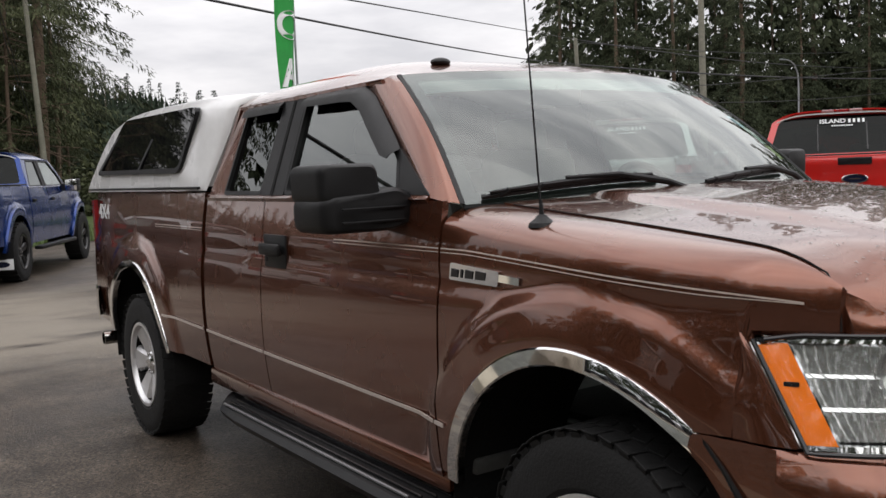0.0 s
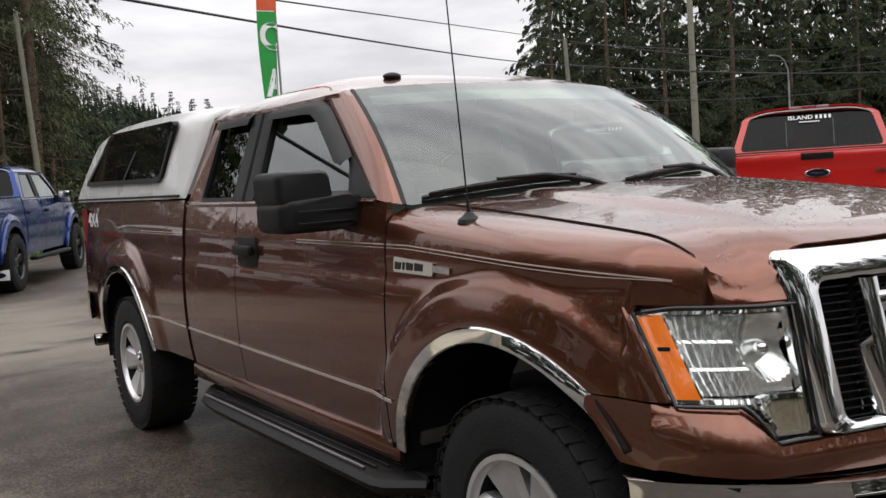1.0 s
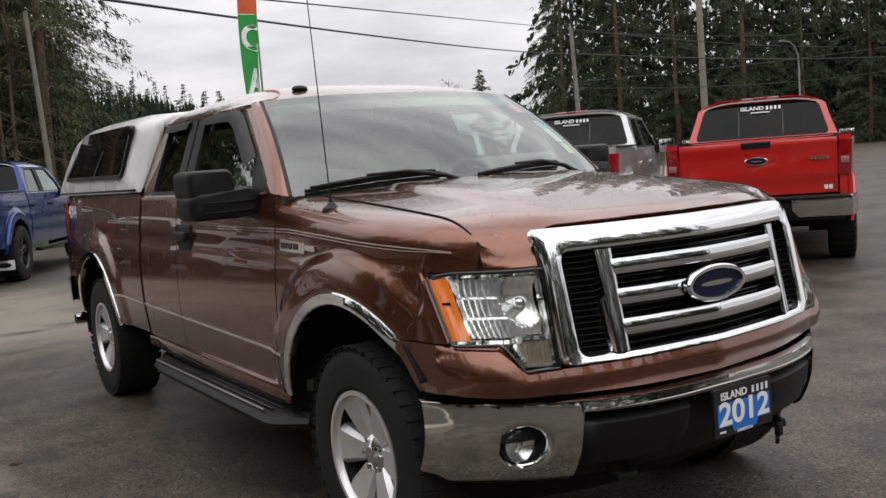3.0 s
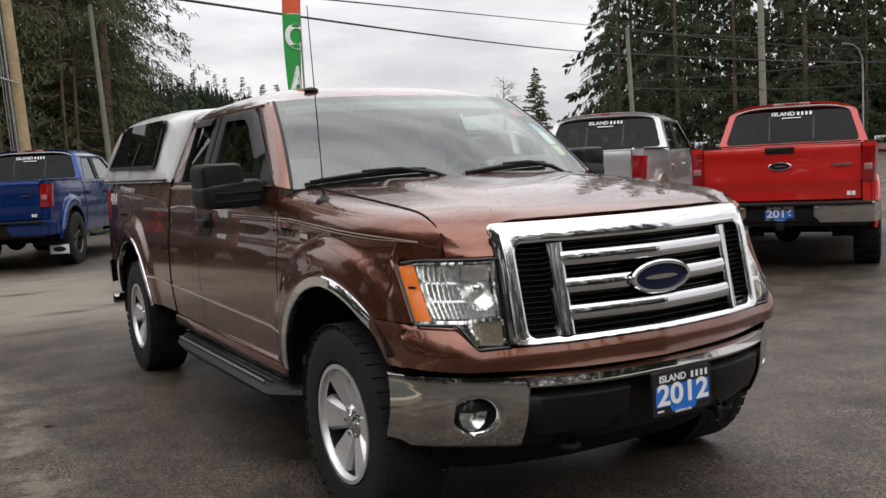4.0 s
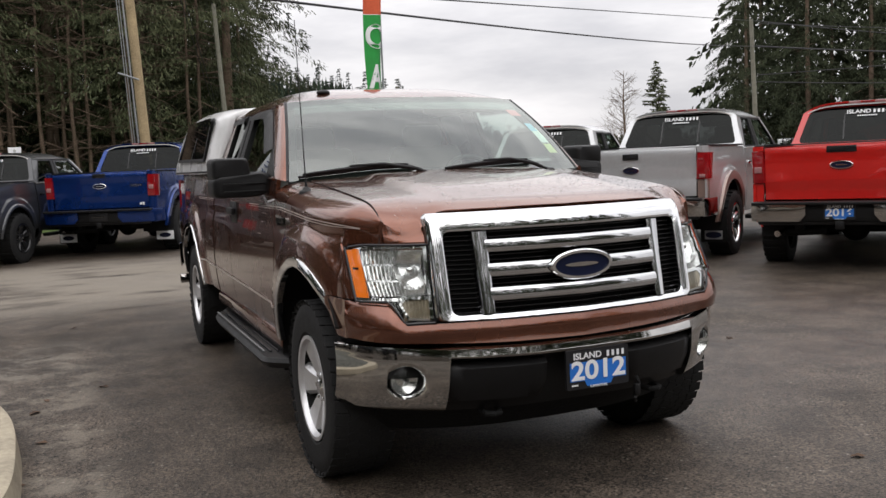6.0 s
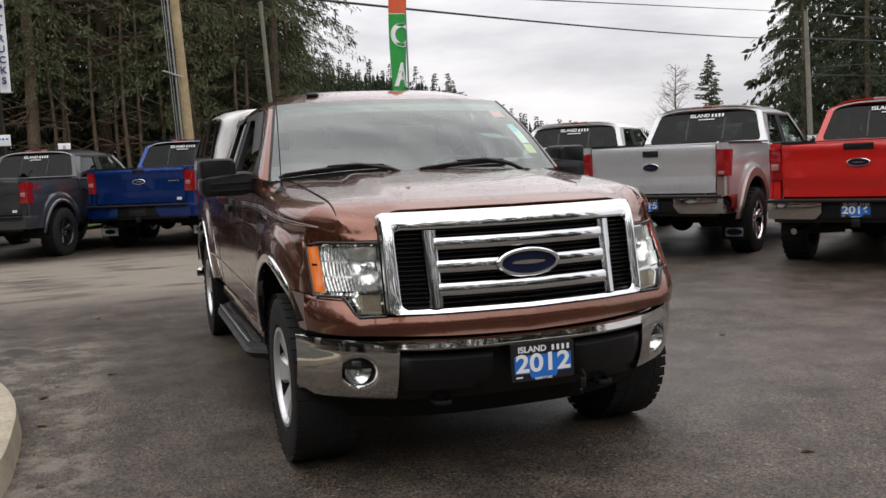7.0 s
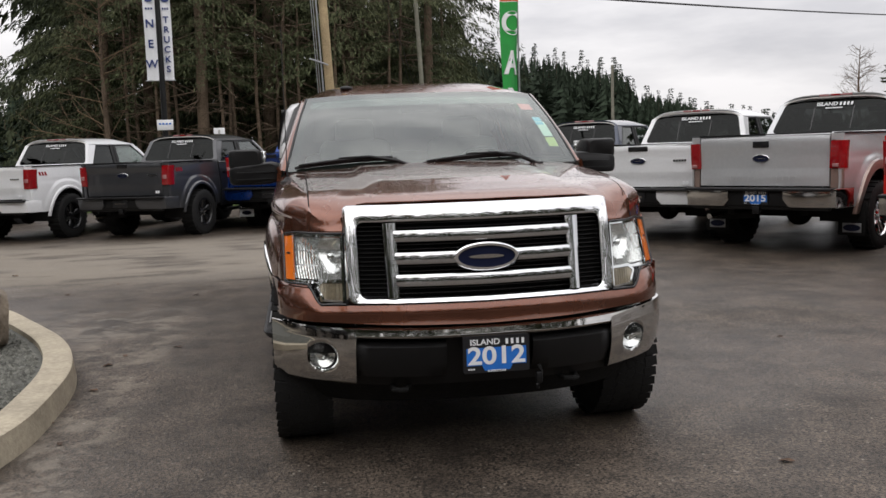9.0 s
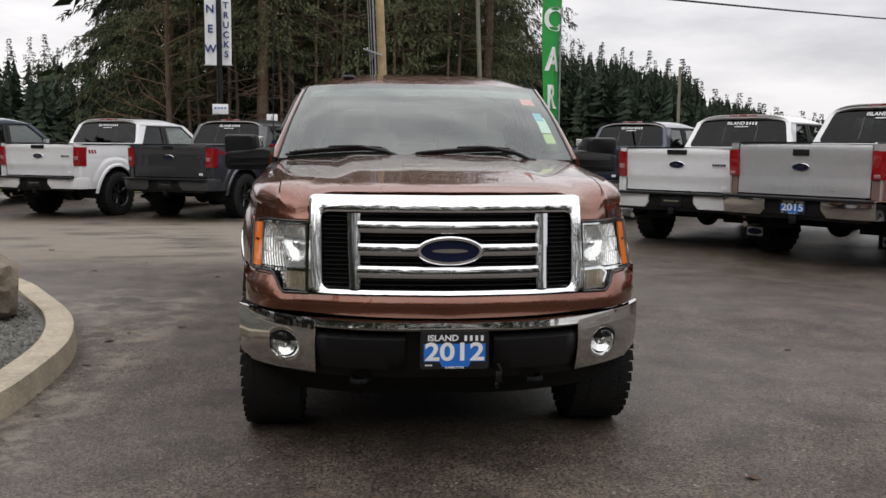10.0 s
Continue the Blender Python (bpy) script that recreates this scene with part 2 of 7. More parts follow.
def asphalt_material():
    """Damp asphalt: stone grain, dark damp areas with more gloss, pale dusty wear where cars have tracked grit."""
    m = bpy.data.materials.new("damp_asphalt")
    m.use_nodes = True
    n, l = m.node_tree.nodes, m.node_tree.links
    p = n["Principled BSDF"]
    tc = n.new("ShaderNodeTexCoord")

    def noise_node(scale, detail, rough=0.55, stretch=None):
        t = n.new("ShaderNodeTexNoise")
        t.inputs["Scale"].default_value, t.inputs["Detail"].default_value, t.inputs["Roughness"].default_value = scale, detail, rough
        if stretch:
            mp = n.new("ShaderNodeMapping")
            mp.inputs["Scale"].default_value = stretch
            mp.inputs["Rotation"].default_value = (0, 0, radians(-12))
            l.new(tc.outputs["Object"], mp.inputs["Vector"])
            l.new(mp.outputs["Vector"], t.inputs["Vector"])
        else:
            l.new(tc.outputs["Object"], t.inputs["Vector"])
        return t

    def ramp_node(src, p0, c0, p1, c1):
        r = n.new("ShaderNodeValToRGB")
        r.color_ramp.elements[0].position, r.color_ramp.elements[1].position = p0, p1
        r.color_ramp.elements[0].color, r.color_ramp.elements[1].color = (*c0, 1), (*c1, 1)
        l.new(src, r.inputs["Fac"])
        return r.outputs["Color"]

    def mixed(kind, fac, a, b):
        x = n.new("ShaderNodeMixRGB")
        x.blend_type = kind
        if isinstance(fac, float):
            x.inputs[0].default_value = fac
        else:
            l.new(fac, x.inputs[0])
        l.new(a, x.inputs[1])
        l.new(b, x.inputs[2])
        return x.outputs["Color"]

    grain, stones = noise_node(420, 2), n.new("ShaderNodeTexVoronoi")
    stones.inputs["Scale"].default_value = 105
    l.new(tc.outputs["Object"], stones.inputs["Vector"])
    big, mid = noise_node(0.35, 5), noise_node(2.3, 5, 0.65)
    base = ramp_node(mid.outputs["Fac"], 0.38, (0.024, 0.0197, 0.0162), 0.63, (0.052, 0.0430, 0.0355))
    speck = ramp_node(stones.outputs["Color"], 0.15, (0.16, 0.16, 0.16), 0.95, (3.7, 3.5, 3.2))
    base = mixed("MULTIPLY", 0.85, base, speck)
    grit = n.new("ShaderNodeTexVoronoi")            # scattered pale grit
    grit.inputs["Scale"].default_value = 30
    l.new(tc.outputs["Object"], grit.inputs["Vector"])
    gsep = n.new("ShaderNodeSeparateColor")
    l.new(grit.outputs["Color"], gsep.inputs["Color"])
    # pale dusty wear: bands by place, broken up by stretched noise
    sep = n.new("ShaderNodeSeparateXYZ")
    l.new(tc.outputs["Object"], sep.inputs["Vector"])

    def mapped(src, a, b, c=0.0, d=1.0):
        r = n.new("ShaderNodeMapRange")
        r.interpolation_type = "SMOOTHSTEP"
        for k, v in (("From Min", a), ("From Max", b), ("To Min", c), ("To Max", d)):
            r.inputs[k].default_value = v
        l.new(src, r.inputs["Value"])
        return r.outputs["Result"]

    def math_node(op, a, b):
        x = n.new("ShaderNodeMath")
        x.operation = op
        for i, v in enumerate((a, b)):
            if isinstance(v, float):
                x.inputs[i].default_value = v
            else:
                l.new(v, x.inputs[i])
        return x.outputs[0]

    X, Y = sep.outputs["X"], sep.outputs["Y"]
    band = math_node("MULTIPLY", mapped(Y, 5.2, 7.6), mapped(Y, 13.2, 10.6))
    band = math_node("MULTIPLY", band, mapped(X, 1.8, -0.6))
    side = math_node("MULTIPLY", mapped(X, -1.62, -1.98), mapped(X, -4.2, -3.6))
    side = math_node("MULTIPLY", side, math_node("MULTIPLY", mapped(Y, 4.8, 3.4), mapped(Y, -2.6, -1.2)))
    streak = noise_node(1.1, 6, 0.62, (0.55, 1.6, 1.0))
    streak2 = noise_node(3.4, 6, 0.7)
    where = math_node("MAXIMUM", math_node("MULTIPLY", band, mapped(streak.outputs["Fac"], 0.33, 0.52)),
                      math_node("MULTIPLY", math_node("MULTIPLY", side, 0.70), mapped(streak2.outputs["Fac"], 0.46, 0.60)))
    where = math_node("MULTIPLY", where, 0.85)
    pale = ramp_node(grain.outputs["Fac"], 0.3, (0.15, 0.132, 0.108), 0.7, (0.28, 0.247, 0.200))
    colour = mixed("MIX", where, base, pale)
    bits = math_node("MULTIPLY", mapped(grit.outputs["Distance"], 0.26, 0.14), math_node("GREATER_THAN", gsep.outputs["Red"], 0.60))
    colour = mixed("MIX", math_node("MULTIPLY", bits, mapped(streak2.outputs["Fac"], 0.40, 0.62, 0.15, 0.75)), colour, ramp_node(gsep.outputs["Green"], 0.0, (0.10, 0.085, 0.065), 1.0, (0.36, 0.33, 0.28)))
    l.new(colour, p.inputs["Base Color"])
    damp = mapped(big.outputs["Fac"], 0.40, 0.62, 0.36, 0.62)
    fine = mapped(grain.outputs["Fac"], 0.25, 0.75, -0.12, 0.16)
    rough = math_node("ADD", damp, fine)
    rough = math_node("ADD", rough, math_node("MULTIPLY", where, 0.35))
    l.new(rough, p.inputs["Roughness"])
    p.inputs["Specular IOR Level"].default_value = 0.34
    bp = n.new("ShaderNodeBump")
    bp.inputs["Strength"].default_value, bp.inputs["Distance"].default_value = 0.6, 0.004
    hsum = math_node("ADD", stones.outputs["Distance"], math_node("MULTIPLY", grain.outputs["Fac"], 0.6))
    l.new(hsum, bp.inputs["Height"])
    l.new(bp.outputs["Normal"], p.inputs["Normal"])
    return m


M["asphalt"] = asphalt_material()


# ---------- mesh helpers ----------
def mesh_object(name, bm, mat, parent=None, label="", angle=32, smooth=True):
    me = bpy.data.meshes.new(name)
    bm.to_mesh(me)
    bm.free()
    me.materials.append(M[mat] if isinstance(mat, str) else mat)
    if smooth:
        me.polygons.foreach_set("use_smooth", [True] * len(me.polygons))
        me.set_sharp_from_angle(angle=radians(angle))
    ob = new(name, me)
    ob.parent = parent
    if label:
        ob["label"] = label
    return ob


def part(name, bm, mat, parent, label="", angle=32):
    return mesh_object(name, bm, mat, parent, label, angle)


def thing(name, label, category, group="", kind="", at=None):
    ob = tagged(new(name), label, category, group, kind)
    if at is not None:
        ob.matrix_world = at
    return ob


def absorb(bm, other, m=None):
    if m is not None:
        bmesh.ops.transform(other, matrix=m, verts=other.verts)
    me = bpy.data.meshes.new("tmp")
    other.to_mesh(me)
    other.free()
    bm.from_mesh(me)
    bpy.data.meshes.remove(me)
    return bm


def box(bm, c, size, r=0.0, rot=(0, 0, 0), seg=2):
    """A rounded box with its middle at c."""
    b = bmesh.new()
    bmesh.ops.create_cube(b, size=1.0)
    bmesh.ops.scale(b, vec=size, verts=b.verts)
    if r > 0:
        bmesh.ops.bevel(b, geom=list(b.edges), offset=min(r, min(size) * 0.49), segments=seg, affect="EDGES", profile=0.5)
    return absorb(bm, b, pose(*c, *rot))


def rod(bm, a, b, r0, r1=None, n=10):
    """A tapered round bar from a to b."""
    a, b = Vector(a), Vector(b)
    c = bmesh.new()
    bmesh.ops.create_cone(c, cap_ends=True, segments=n, radius1=r0, radius2=r0 if r1 is None else r1, depth=(b - a).length)
    q = (b - a).to_track_quat("Z", "Y").to_matrix().to_4x4()
    return absorb(bm, c, Matrix.Translation((a + b) / 2) @ q)


def tube(bm, pts, r, n=8):
    """A round tube along a row of points."""
    pts = [Vector(p) for p in pts]
    rings = []
    for i, p in enumerate(pts):
        d = (pts[min(i + 1, len(pts) - 1)] - pts[max(i - 1, 0)]).normalized()
        u = d.cross(Vector((0.13, 0.21, 0.97)))
        if u.length < 0.05:
            u = d.cross(Vector((1, 0, 0)))
        u.normalize()
        v = d.cross(u)
        rr = r[i] if isinstance(r, (list, tuple)) else r
        rings.append([bm.verts.new(p + rr * (math.cos(2 * math.pi * k / n) * u + math.sin(2 * math.pi * k / n) * v)) for k in range(n)])
    for a, b in zip(rings, rings[1:]):
        for k in range(n):
            bm.faces.new((a[k], a[(k + 1) % n], b[(k + 1) % n], b[k]))
    bm.faces.new(rings[0][::-1])
    bm.faces.new(rings[-1])
    return bm


def lathe(bm, profile, n=48, axis="x", at=(0, 0, 0), closed=False):
    """Turns a profile of (radius, along) about an axis."""
    rings = []
    for k in range(n):
        a = 2 * math.pi * k / n
        c, s = math.cos(a), math.sin(a)
        ring = []
        for r, h in profile:
            v = {"x": (h, r * c, r * s), "y": (r * c, h, r * s), "z": (r * c, r * s, h)}[axis]
            ring.append(bm.verts.new(Vector(v) + Vector(at)))
        rings.append(ring)
    m = len(profile)
    for k in range(n):
        a, b = rings[k], rings[(k + 1) % n]
        for i in range(m if closed else m - 1):
            j = (i + 1) % m
            bm.faces.new((a[i], b[i], b[j], a[j]))
    bmesh.ops.recalc_face_normals(bm, faces=bm.faces)
    return bm


def sheet(bm, rows, push=None):
    """A grid of points; with push it becomes a plate of that offset, closed all round."""
    a = [[bm.verts.new(p) for p in row] for row in rows]
    nr, nc = len(a), len(a[0])
    fs = []
    for i in range(nr - 1):
        for j in range(nc - 1):
            q = [a[i][j], a[i + 1][j], a[i + 1][j + 1], a[i][j + 1]]
            fs.append(bm.faces.new(q))
    if push is not None:
        d = Vector(push)
        b = [[bm.verts.new(v.co + d) for v in row] for row in a]
        for i in range(nr - 1):
            for j in range(nc - 1):
                fs.append(bm.faces.new((b[i][j], b[i][j + 1], b[i + 1][j + 1], b[i + 1][j])))
        ring = [(i, 0) for i in range(nr)] + [(nr - 1, j) for j in range(1, nc)] + [(i, nc - 1) for i in range(nr - 2, -1, -1)] + [(0, j) for j in range(nc - 2, 0, -1)]
        for (i, j), (k, m) in zip(ring, ring[1:] + ring[:1]):
            fs.append(bm.faces.new((a[i][j], b[i][j], b[k][m], a[k][m])))
        bmesh.ops.recalc_face_normals(bm, faces=fs)
    return bm


def panel(bm, us, lo, hi, f, nv=8, push=None):
    """A plate over columns us, each from lo(u) to hi(u), laid on the surface f(u, v)."""
    return sheet(bm, [[f(u, lo(u) + (hi(u) - lo(u)) * k / nv) for k in range(nv + 1)] for u in us], push)


def outline(bm, pts, f, push, r=0.0):
    """A flat-sided plate: the polygon pts, each mapped by f(u, v), with thickness push."""
    a = [bm.verts.new(f(u, v)) for u, v in pts]
    b = [bm.verts.new(x.co + Vector(push)) for x in a]
    n = len(a)
    fs = [bm.faces.new(a), bm.faces.new(b[::-1])]
    for i in range(n):
        fs.append(bm.faces.new((a[i], b[i], b[(i + 1) % n], a[(i + 1) % n])))
    bmesh.ops.recalc_face_normals(bm, faces=fs)
    return bm


def rounded(pts, r, n=4):
    """A polygon with its corners rounded."""
    out = []
    m = len(pts)
    for i in range(m):
        p, a, b = Vector((*pts[i], 0)), Vector((*pts[i - 1], 0)), Vector((*pts[(i + 1) % m], 0))
        d1, d2 = (a - p), (b - p)
        k = min(r, d1.length * 0.45, d2.length * 0.45)
        s, e = p + d1.normalized() * k, p + d2.normalized() * k
        for j in range(n + 1):
            t = j / n
            q = (1 - t) ** 2 * s + 2 * t * (1 - t) * p + t * t * e
            out.append((q.x, q.y))
    return out


def frame_strip(bm, pts, f, width, push):
    """A closed rim along a polygon: its own width inwards, thickness push."""
    cx, cy = sum(p[0] for p in pts) / len(pts), sum(p[1] for p in pts) / len(pts)
    n = len(pts)
    inner = []
    for i in range(n):
        p, a, b = Vector(pts[i]), Vector(pts[i - 1]), Vector(pts[(i + 1) % n])
        t = (b - a).normalized()
        nn = Vector((-t.y, t.x))
        if nn.dot(Vector((cx, cy)) - p) < 0:
            nn = -nn
        inner.append(tuple(p + nn * width))
    rows = [[f(*pts[i]), f(*inner[i])] for i in range(n)]
    d = Vector(push)
    q = [[bm.verts.new(r[0]), bm.verts.new(r[1]), bm.verts.new(r[1] + d), bm.verts.new(r[0] + d)] for r in rows]
    fs = []
    for i in range(n):
        a, b = q[i], q[(i + 1) % n]
        for k in range(4):
            fs.append(bm.faces.new((a[k], a[(k + 1) % 4], b[(k + 1) % 4], b[k])))
    bmesh.ops.recalc_face_normals(bm, faces=fs)
    return bm


def curve_at(table, x):
    """Smooth interpolation in a short table of (x, y)."""
    if x <= table[0][0]:
        return table[0][1]
    for i in range(len(table) - 1):
        (x0, y0), (x1, y1) = table[i], table[i + 1]
        if x <= x1:
            m0 = (y1 - table[i - 1][1]) / (x1 - table[i - 1][0]) if i > 0 else (y1 - y0) / (x1 - x0)
            m1 = (table[i + 2][1] - y0) / (table[i + 2][0] - x0) if i + 2 < len(table) else (y1 - y0) / (x1 - x0)
            t, h = (x - x0) / (x1 - x0), x1 - x0
            return (2*t**3 - 3*t*t + 1) * y0 + (t**3 - 2*t*t + t) * h * m0 + (-2*t**3 + 3*t*t) * y1 + (t**3 - t*t) * h * m1
    return table[-1][1]


def span(a, b, n):
    return [a + (b - a) * i / n for i in range(n + 1)]


def smooth01(t):
    t = max(0.0, min(1.0, t))
    return t * t * (3 - 2 * t)


def text_mesh(name, words, size, mat, m, parent=None, thick=0.002, label="", squeeze=1.0, bold=0.022):
    cu = bpy.data.curves.new(name, "FONT")
    cu.body, cu.size, cu.extrude, cu.align_x, cu.align_y = words, size, thick, "CENTER", "CENTER"
    cu.offset = size * bold
    tmp = bpy.data.objects.new("tmp_text", cu)
    scene.collection.objects.link(tmp)
    bpy.context.view_layer.update()
    me = bpy.data.meshes.new_from_object(tmp.evaluated_get(bpy.context.evaluated_depsgraph_get()))
    bpy.data.objects.remove(tmp)
    bpy.data.curves.remove(cu)
    me.name = name
    me.materials.clear()
    me.materials.append(M[mat])
    me.transform(m @ Matrix.Diagonal((squeeze, 1, 1, 1)))
    ob = new(name, me)
    ob.parent = parent
    if label:
        ob["label"] = label
    return ob


def bars(bm, n, width, height, gap, m, thick=0.003):
    """A row of n plain bars, centred, in the plane of m."""
    w = (width - gap * (n - 1)) / n
    for i in range(n):
        b = bmesh.new()
        bmesh.ops.create_cube(b, size=1.0)
        bmesh.ops.scale(b, vec=(w, height, thick), verts=b.verts)
        absorb(bm, b, m @ Matrix.Translation((-width / 2 + w / 2 + i * (w + gap), 0, 0)))
    return bm


# ---------- pickup trucks: local frame, nose towards -y, front axle at y = 0, rear axle at y = 3.67 ----------
ARCHES = ((0.05, 0.44), (3.72, 0.44))          # middles of the wheel openings (y, z)
ARCH_R = 0.525
NOSE = ((0, -0.80), (0.35, -0.765), (0.59, -0.70), (0.70, -0.655), (0.78, -0.59), (0.84, -0.515), (0.866, -0.478), (0.89, -0.42), (0.91, -0.30), (0.93, -0.10))
BUMP = ((0, -0.880), (0.30, -0.862), (0.55, -0.785), (0.74, -0.66), (0.86, -0.545), (0.912, -0.475), (0.938, -0.43))


def side_x(y, z, flare=0.020):
    """Half width of the body at a place on its flank."""
    w = 0.942 - (0.046 * ((z - 0.85) / 0.5) ** 2 if z > 0.85 else 0.035 * ((0.85 - z) / 0.35) ** 2)
    if y < 0.05:
        w -= 0.070 * (abs(y - 0.05) / 0.46) ** 2.1
    if y > 4.2:
        w -= 0.022 * ((y - 4.2) / 0.5) ** 2
    w -= 0.007 * math.exp(-((z - 1.115) / 0.03) ** 2)      # shoulder crease
    for cy, cz in ARCHES:
        d = math.hypot(y - cy, z - cz)
        w += flare * smooth01((0.715 - d) / 0.055) + 0.008 * smooth01((0.66 - d) / 0.1)
    return w


def columns(a, b, fine=0.03):
    """Stations along the flank, denser where an arch begins or ends."""
    ys = set(span(a, b, max(2, int((b - a) / fine))))
    for cy, _ in ARCHES:
        for e in (-ARCH_R, ARCH_R):
            for k in (-0.004, -0.0001, 0.0001, 0.004, 0.012, -0.012):
                if a < cy + e + k < b:
                    ys.add(cy + e + k)
    return sorted(ys)


def arch_low(y, base):
    for cy, cz in ARCHES:
        d = abs(y - cy)
        if d < ARCH_R:
            return max(base, cz + math.sqrt(ARCH_R ** 2 - d * d))
    return base


def glass_x(z):
    return 0.898 - 0.370 * (z - 1.35)


def flank(name, y0, y1, low, high, s, mat, parent, label="", nv=22, fine=0.03):
    f = lambda y, z: Vector((s * side_x(y, z), y, z))
    return part(name, panel(bmesh.new(), columns(y0, y1, fine), low, high, f, nv, (-s * 0.022, 0, 0)), mat, parent, label, 40)


def wheel_on(parent, x, y, s, tyre_r=0.40, rim_r=0.238, spokes=7, rim_mat="alloy", wide=0.27, fine=True):
    """Alloy wheel with tyre; s is the side it faces."""
    t = bmesh.new()
    h = wide / 2
    prof = [(rim_r, -h * 0.86), (rim_r + 0.02, -h), (tyre_r - 0.075, -h * 1.03), (tyre_r - 0.03, -h * 0.97), (tyre_r - 0.008, -h * 0.84),
            (tyre_r - 0.006, 0), (tyre_r - 0.008, h * 0.84), (tyre_r - 0.03, h * 0.97), (tyre_r - 0.075, h * 1.03), (rim_r + 0.02, h), (rim_r, h * 0.86)]
    lathe(t, prof, 56 if fine else 32)
    tb = bmesh.new()
    if fine:                                        # tread blocks: two shoulder rows and a zigzag middle
        nb = 44
        for k in range(nb):
            a = 360.0 * k / nb
            for off, dx, w, turn in ((0, h * 0.80, 0.062, 8), (0.5, h * 0.34, 0.05, -20), (0, 0.0, 0.045, 24), (0.5, -h * 0.34, 0.05, -20), (0, -h * 0.80, 0.062, 8)):
                b = bmesh.new()
                box(b, (dx, 0, tyre_r - 0.0065), (w, 0.050, 0.0045), 0.0015, (0, 0, turn), 1)
                absorb(tb, b, pose(0, 0, 0, a + off * 360 / nb, 0, 0))
            b = bmesh.new()
            box(b, (h * 0.955, 0, tyre_r - 0.024), (0.002, 0.034, 0.022), 0.001, (0, 22, 0), 1)
            absorb(tb, b, pose(0, 0, 0, a, 0, 0))
    else:
        for k in range(26):
            b = bmesh.new()
            box(b, (0, 0, tyre_r - 0.004), (wide * 0.92, 0.05, 0.018))
            absorb(tb, b, pose(0, 0, 0, 360.0 * k / 26, 0, 0))
    r = bmesh.new()
    lathe(r, [(rim_r + 0.004, h * 0.93), (rim_r + 0.004, h * 0.99), (rim_r - 0.012, h * 0.99), (rim_r - 0.022, h * 0.90), (rim_r - 0.024, h * 0.80)], 48)
    barrel = bmesh.new()
    lathe(barrel, [(rim_r - 0.020, h * 0.82), (rim_r - 0.03, h * 0.5), (rim_r - 0.03, -h * 0.8), (rim_r + 0.004, -h * 0.9)], 40)
    lathe(r, [(0.001, h * 0.42), (0.09, h * 0.42), (0.10, h * 0.35), (0.10, -0.02)], 32)
    spoke_meshes = []
    for k in range(spokes):
        b = bmesh.new()
        rows = []
        for q in span(0.06, rim_r - 0.012, 6):
            u = (q - 0.06) / (rim_r - 0.072)
            w = 0.040 + 0.046 * u ** 1.1 if fine else 0.036 + 0.044 * u ** 1.3
            z = h * (0.60 + 0.24 * u ** 0.8)
            rows.append([Vector((z - 0.018, -w, q)), Vector((z, -w * 0.72, q)), Vector((z - 0.006 * fine + 0.004, 0, q)), Vector((z, w * 0.72, q)), Vector((z - 0.018, w, q))])
        sheet(b, rows, (-0.035, 0, 0))
        bmesh.ops.transform(b, matrix=pose(0, 0, 0, 360.0 * k / spokes + (30 if fine else 10), 0, 0), verts=b.verts)
        spoke_meshes.append(b)
    cap = bmesh.new()
    lathe(cap, [(0.001, h * 0.74), (0.03, h * 0.735), (0.036, h * 0.70), (0.055, h * 0.68), (0.07, h * 0.60), (0.078, h * 0.44)], 30)
    disc = bmesh.new()
    lathe(disc, [(0.001, 0.0), (0.165, 0.0), (0.165, -0.02), (0.001, -0.02)], 32)
    nuts = []
    for k in range(6):
        a = 2 * math.pi * k / 6
        nuts.append(rod(bmesh.new(), (h * 0.5, 0.058 * math.cos(a), 0.058 * math.sin(a)), (h * 0.70, 0.058 * math.cos(a), 0.058 * math.sin(a)), 0.010, n=8))
    for b in [t, tb, r, cap, disc, barrel] + spoke_meshes + nuts:
        bmesh.ops.transform(b, matrix=Matrix.Diagonal((s, 1, 1, 1)), verts=b.verts)
        bmesh.ops.recalc_face_normals(b, faces=b.faces)
    w = part("wheel", r, rim_mat, parent)
    w.location = (x, y, tyre_r - 0.006)
    part("tyre", t, "rubber", w)
    tagged(part("tread", tb, "rubber", w), kind="stuff")
    for b in spoke_meshes:
        part("spoke", b, rim_mat, w)
    part("hub_cap", cap, "chrome" if rim_mat == "alloy" else rim_mat, w)
    for b in nuts:
        part("wheel_nut", b, "chrome_dull", w)
    part("barrel", barrel, "dark", w)
    part("brake_disc", disc, "dark", w)
    return w


def windscreen_point(u, v, grow=0.0):
    b = Vector((0.848 * u, 0.605 - 0.25 * (1 - u * u), 1.332 + 0.004 * (1 - u * u)))
    t = Vector((0.708 * u, 1.150 - 0.120 * (1 - u * u), 1.768 + 0.016 * (1 - u ** 4)))
    p = b.lerp(t, v)
    n = Vector((0.0, -0.62, 0.78))
    return p + n * (0.028 * math.sin(math.pi * max(0, min(1, v))) + grow)


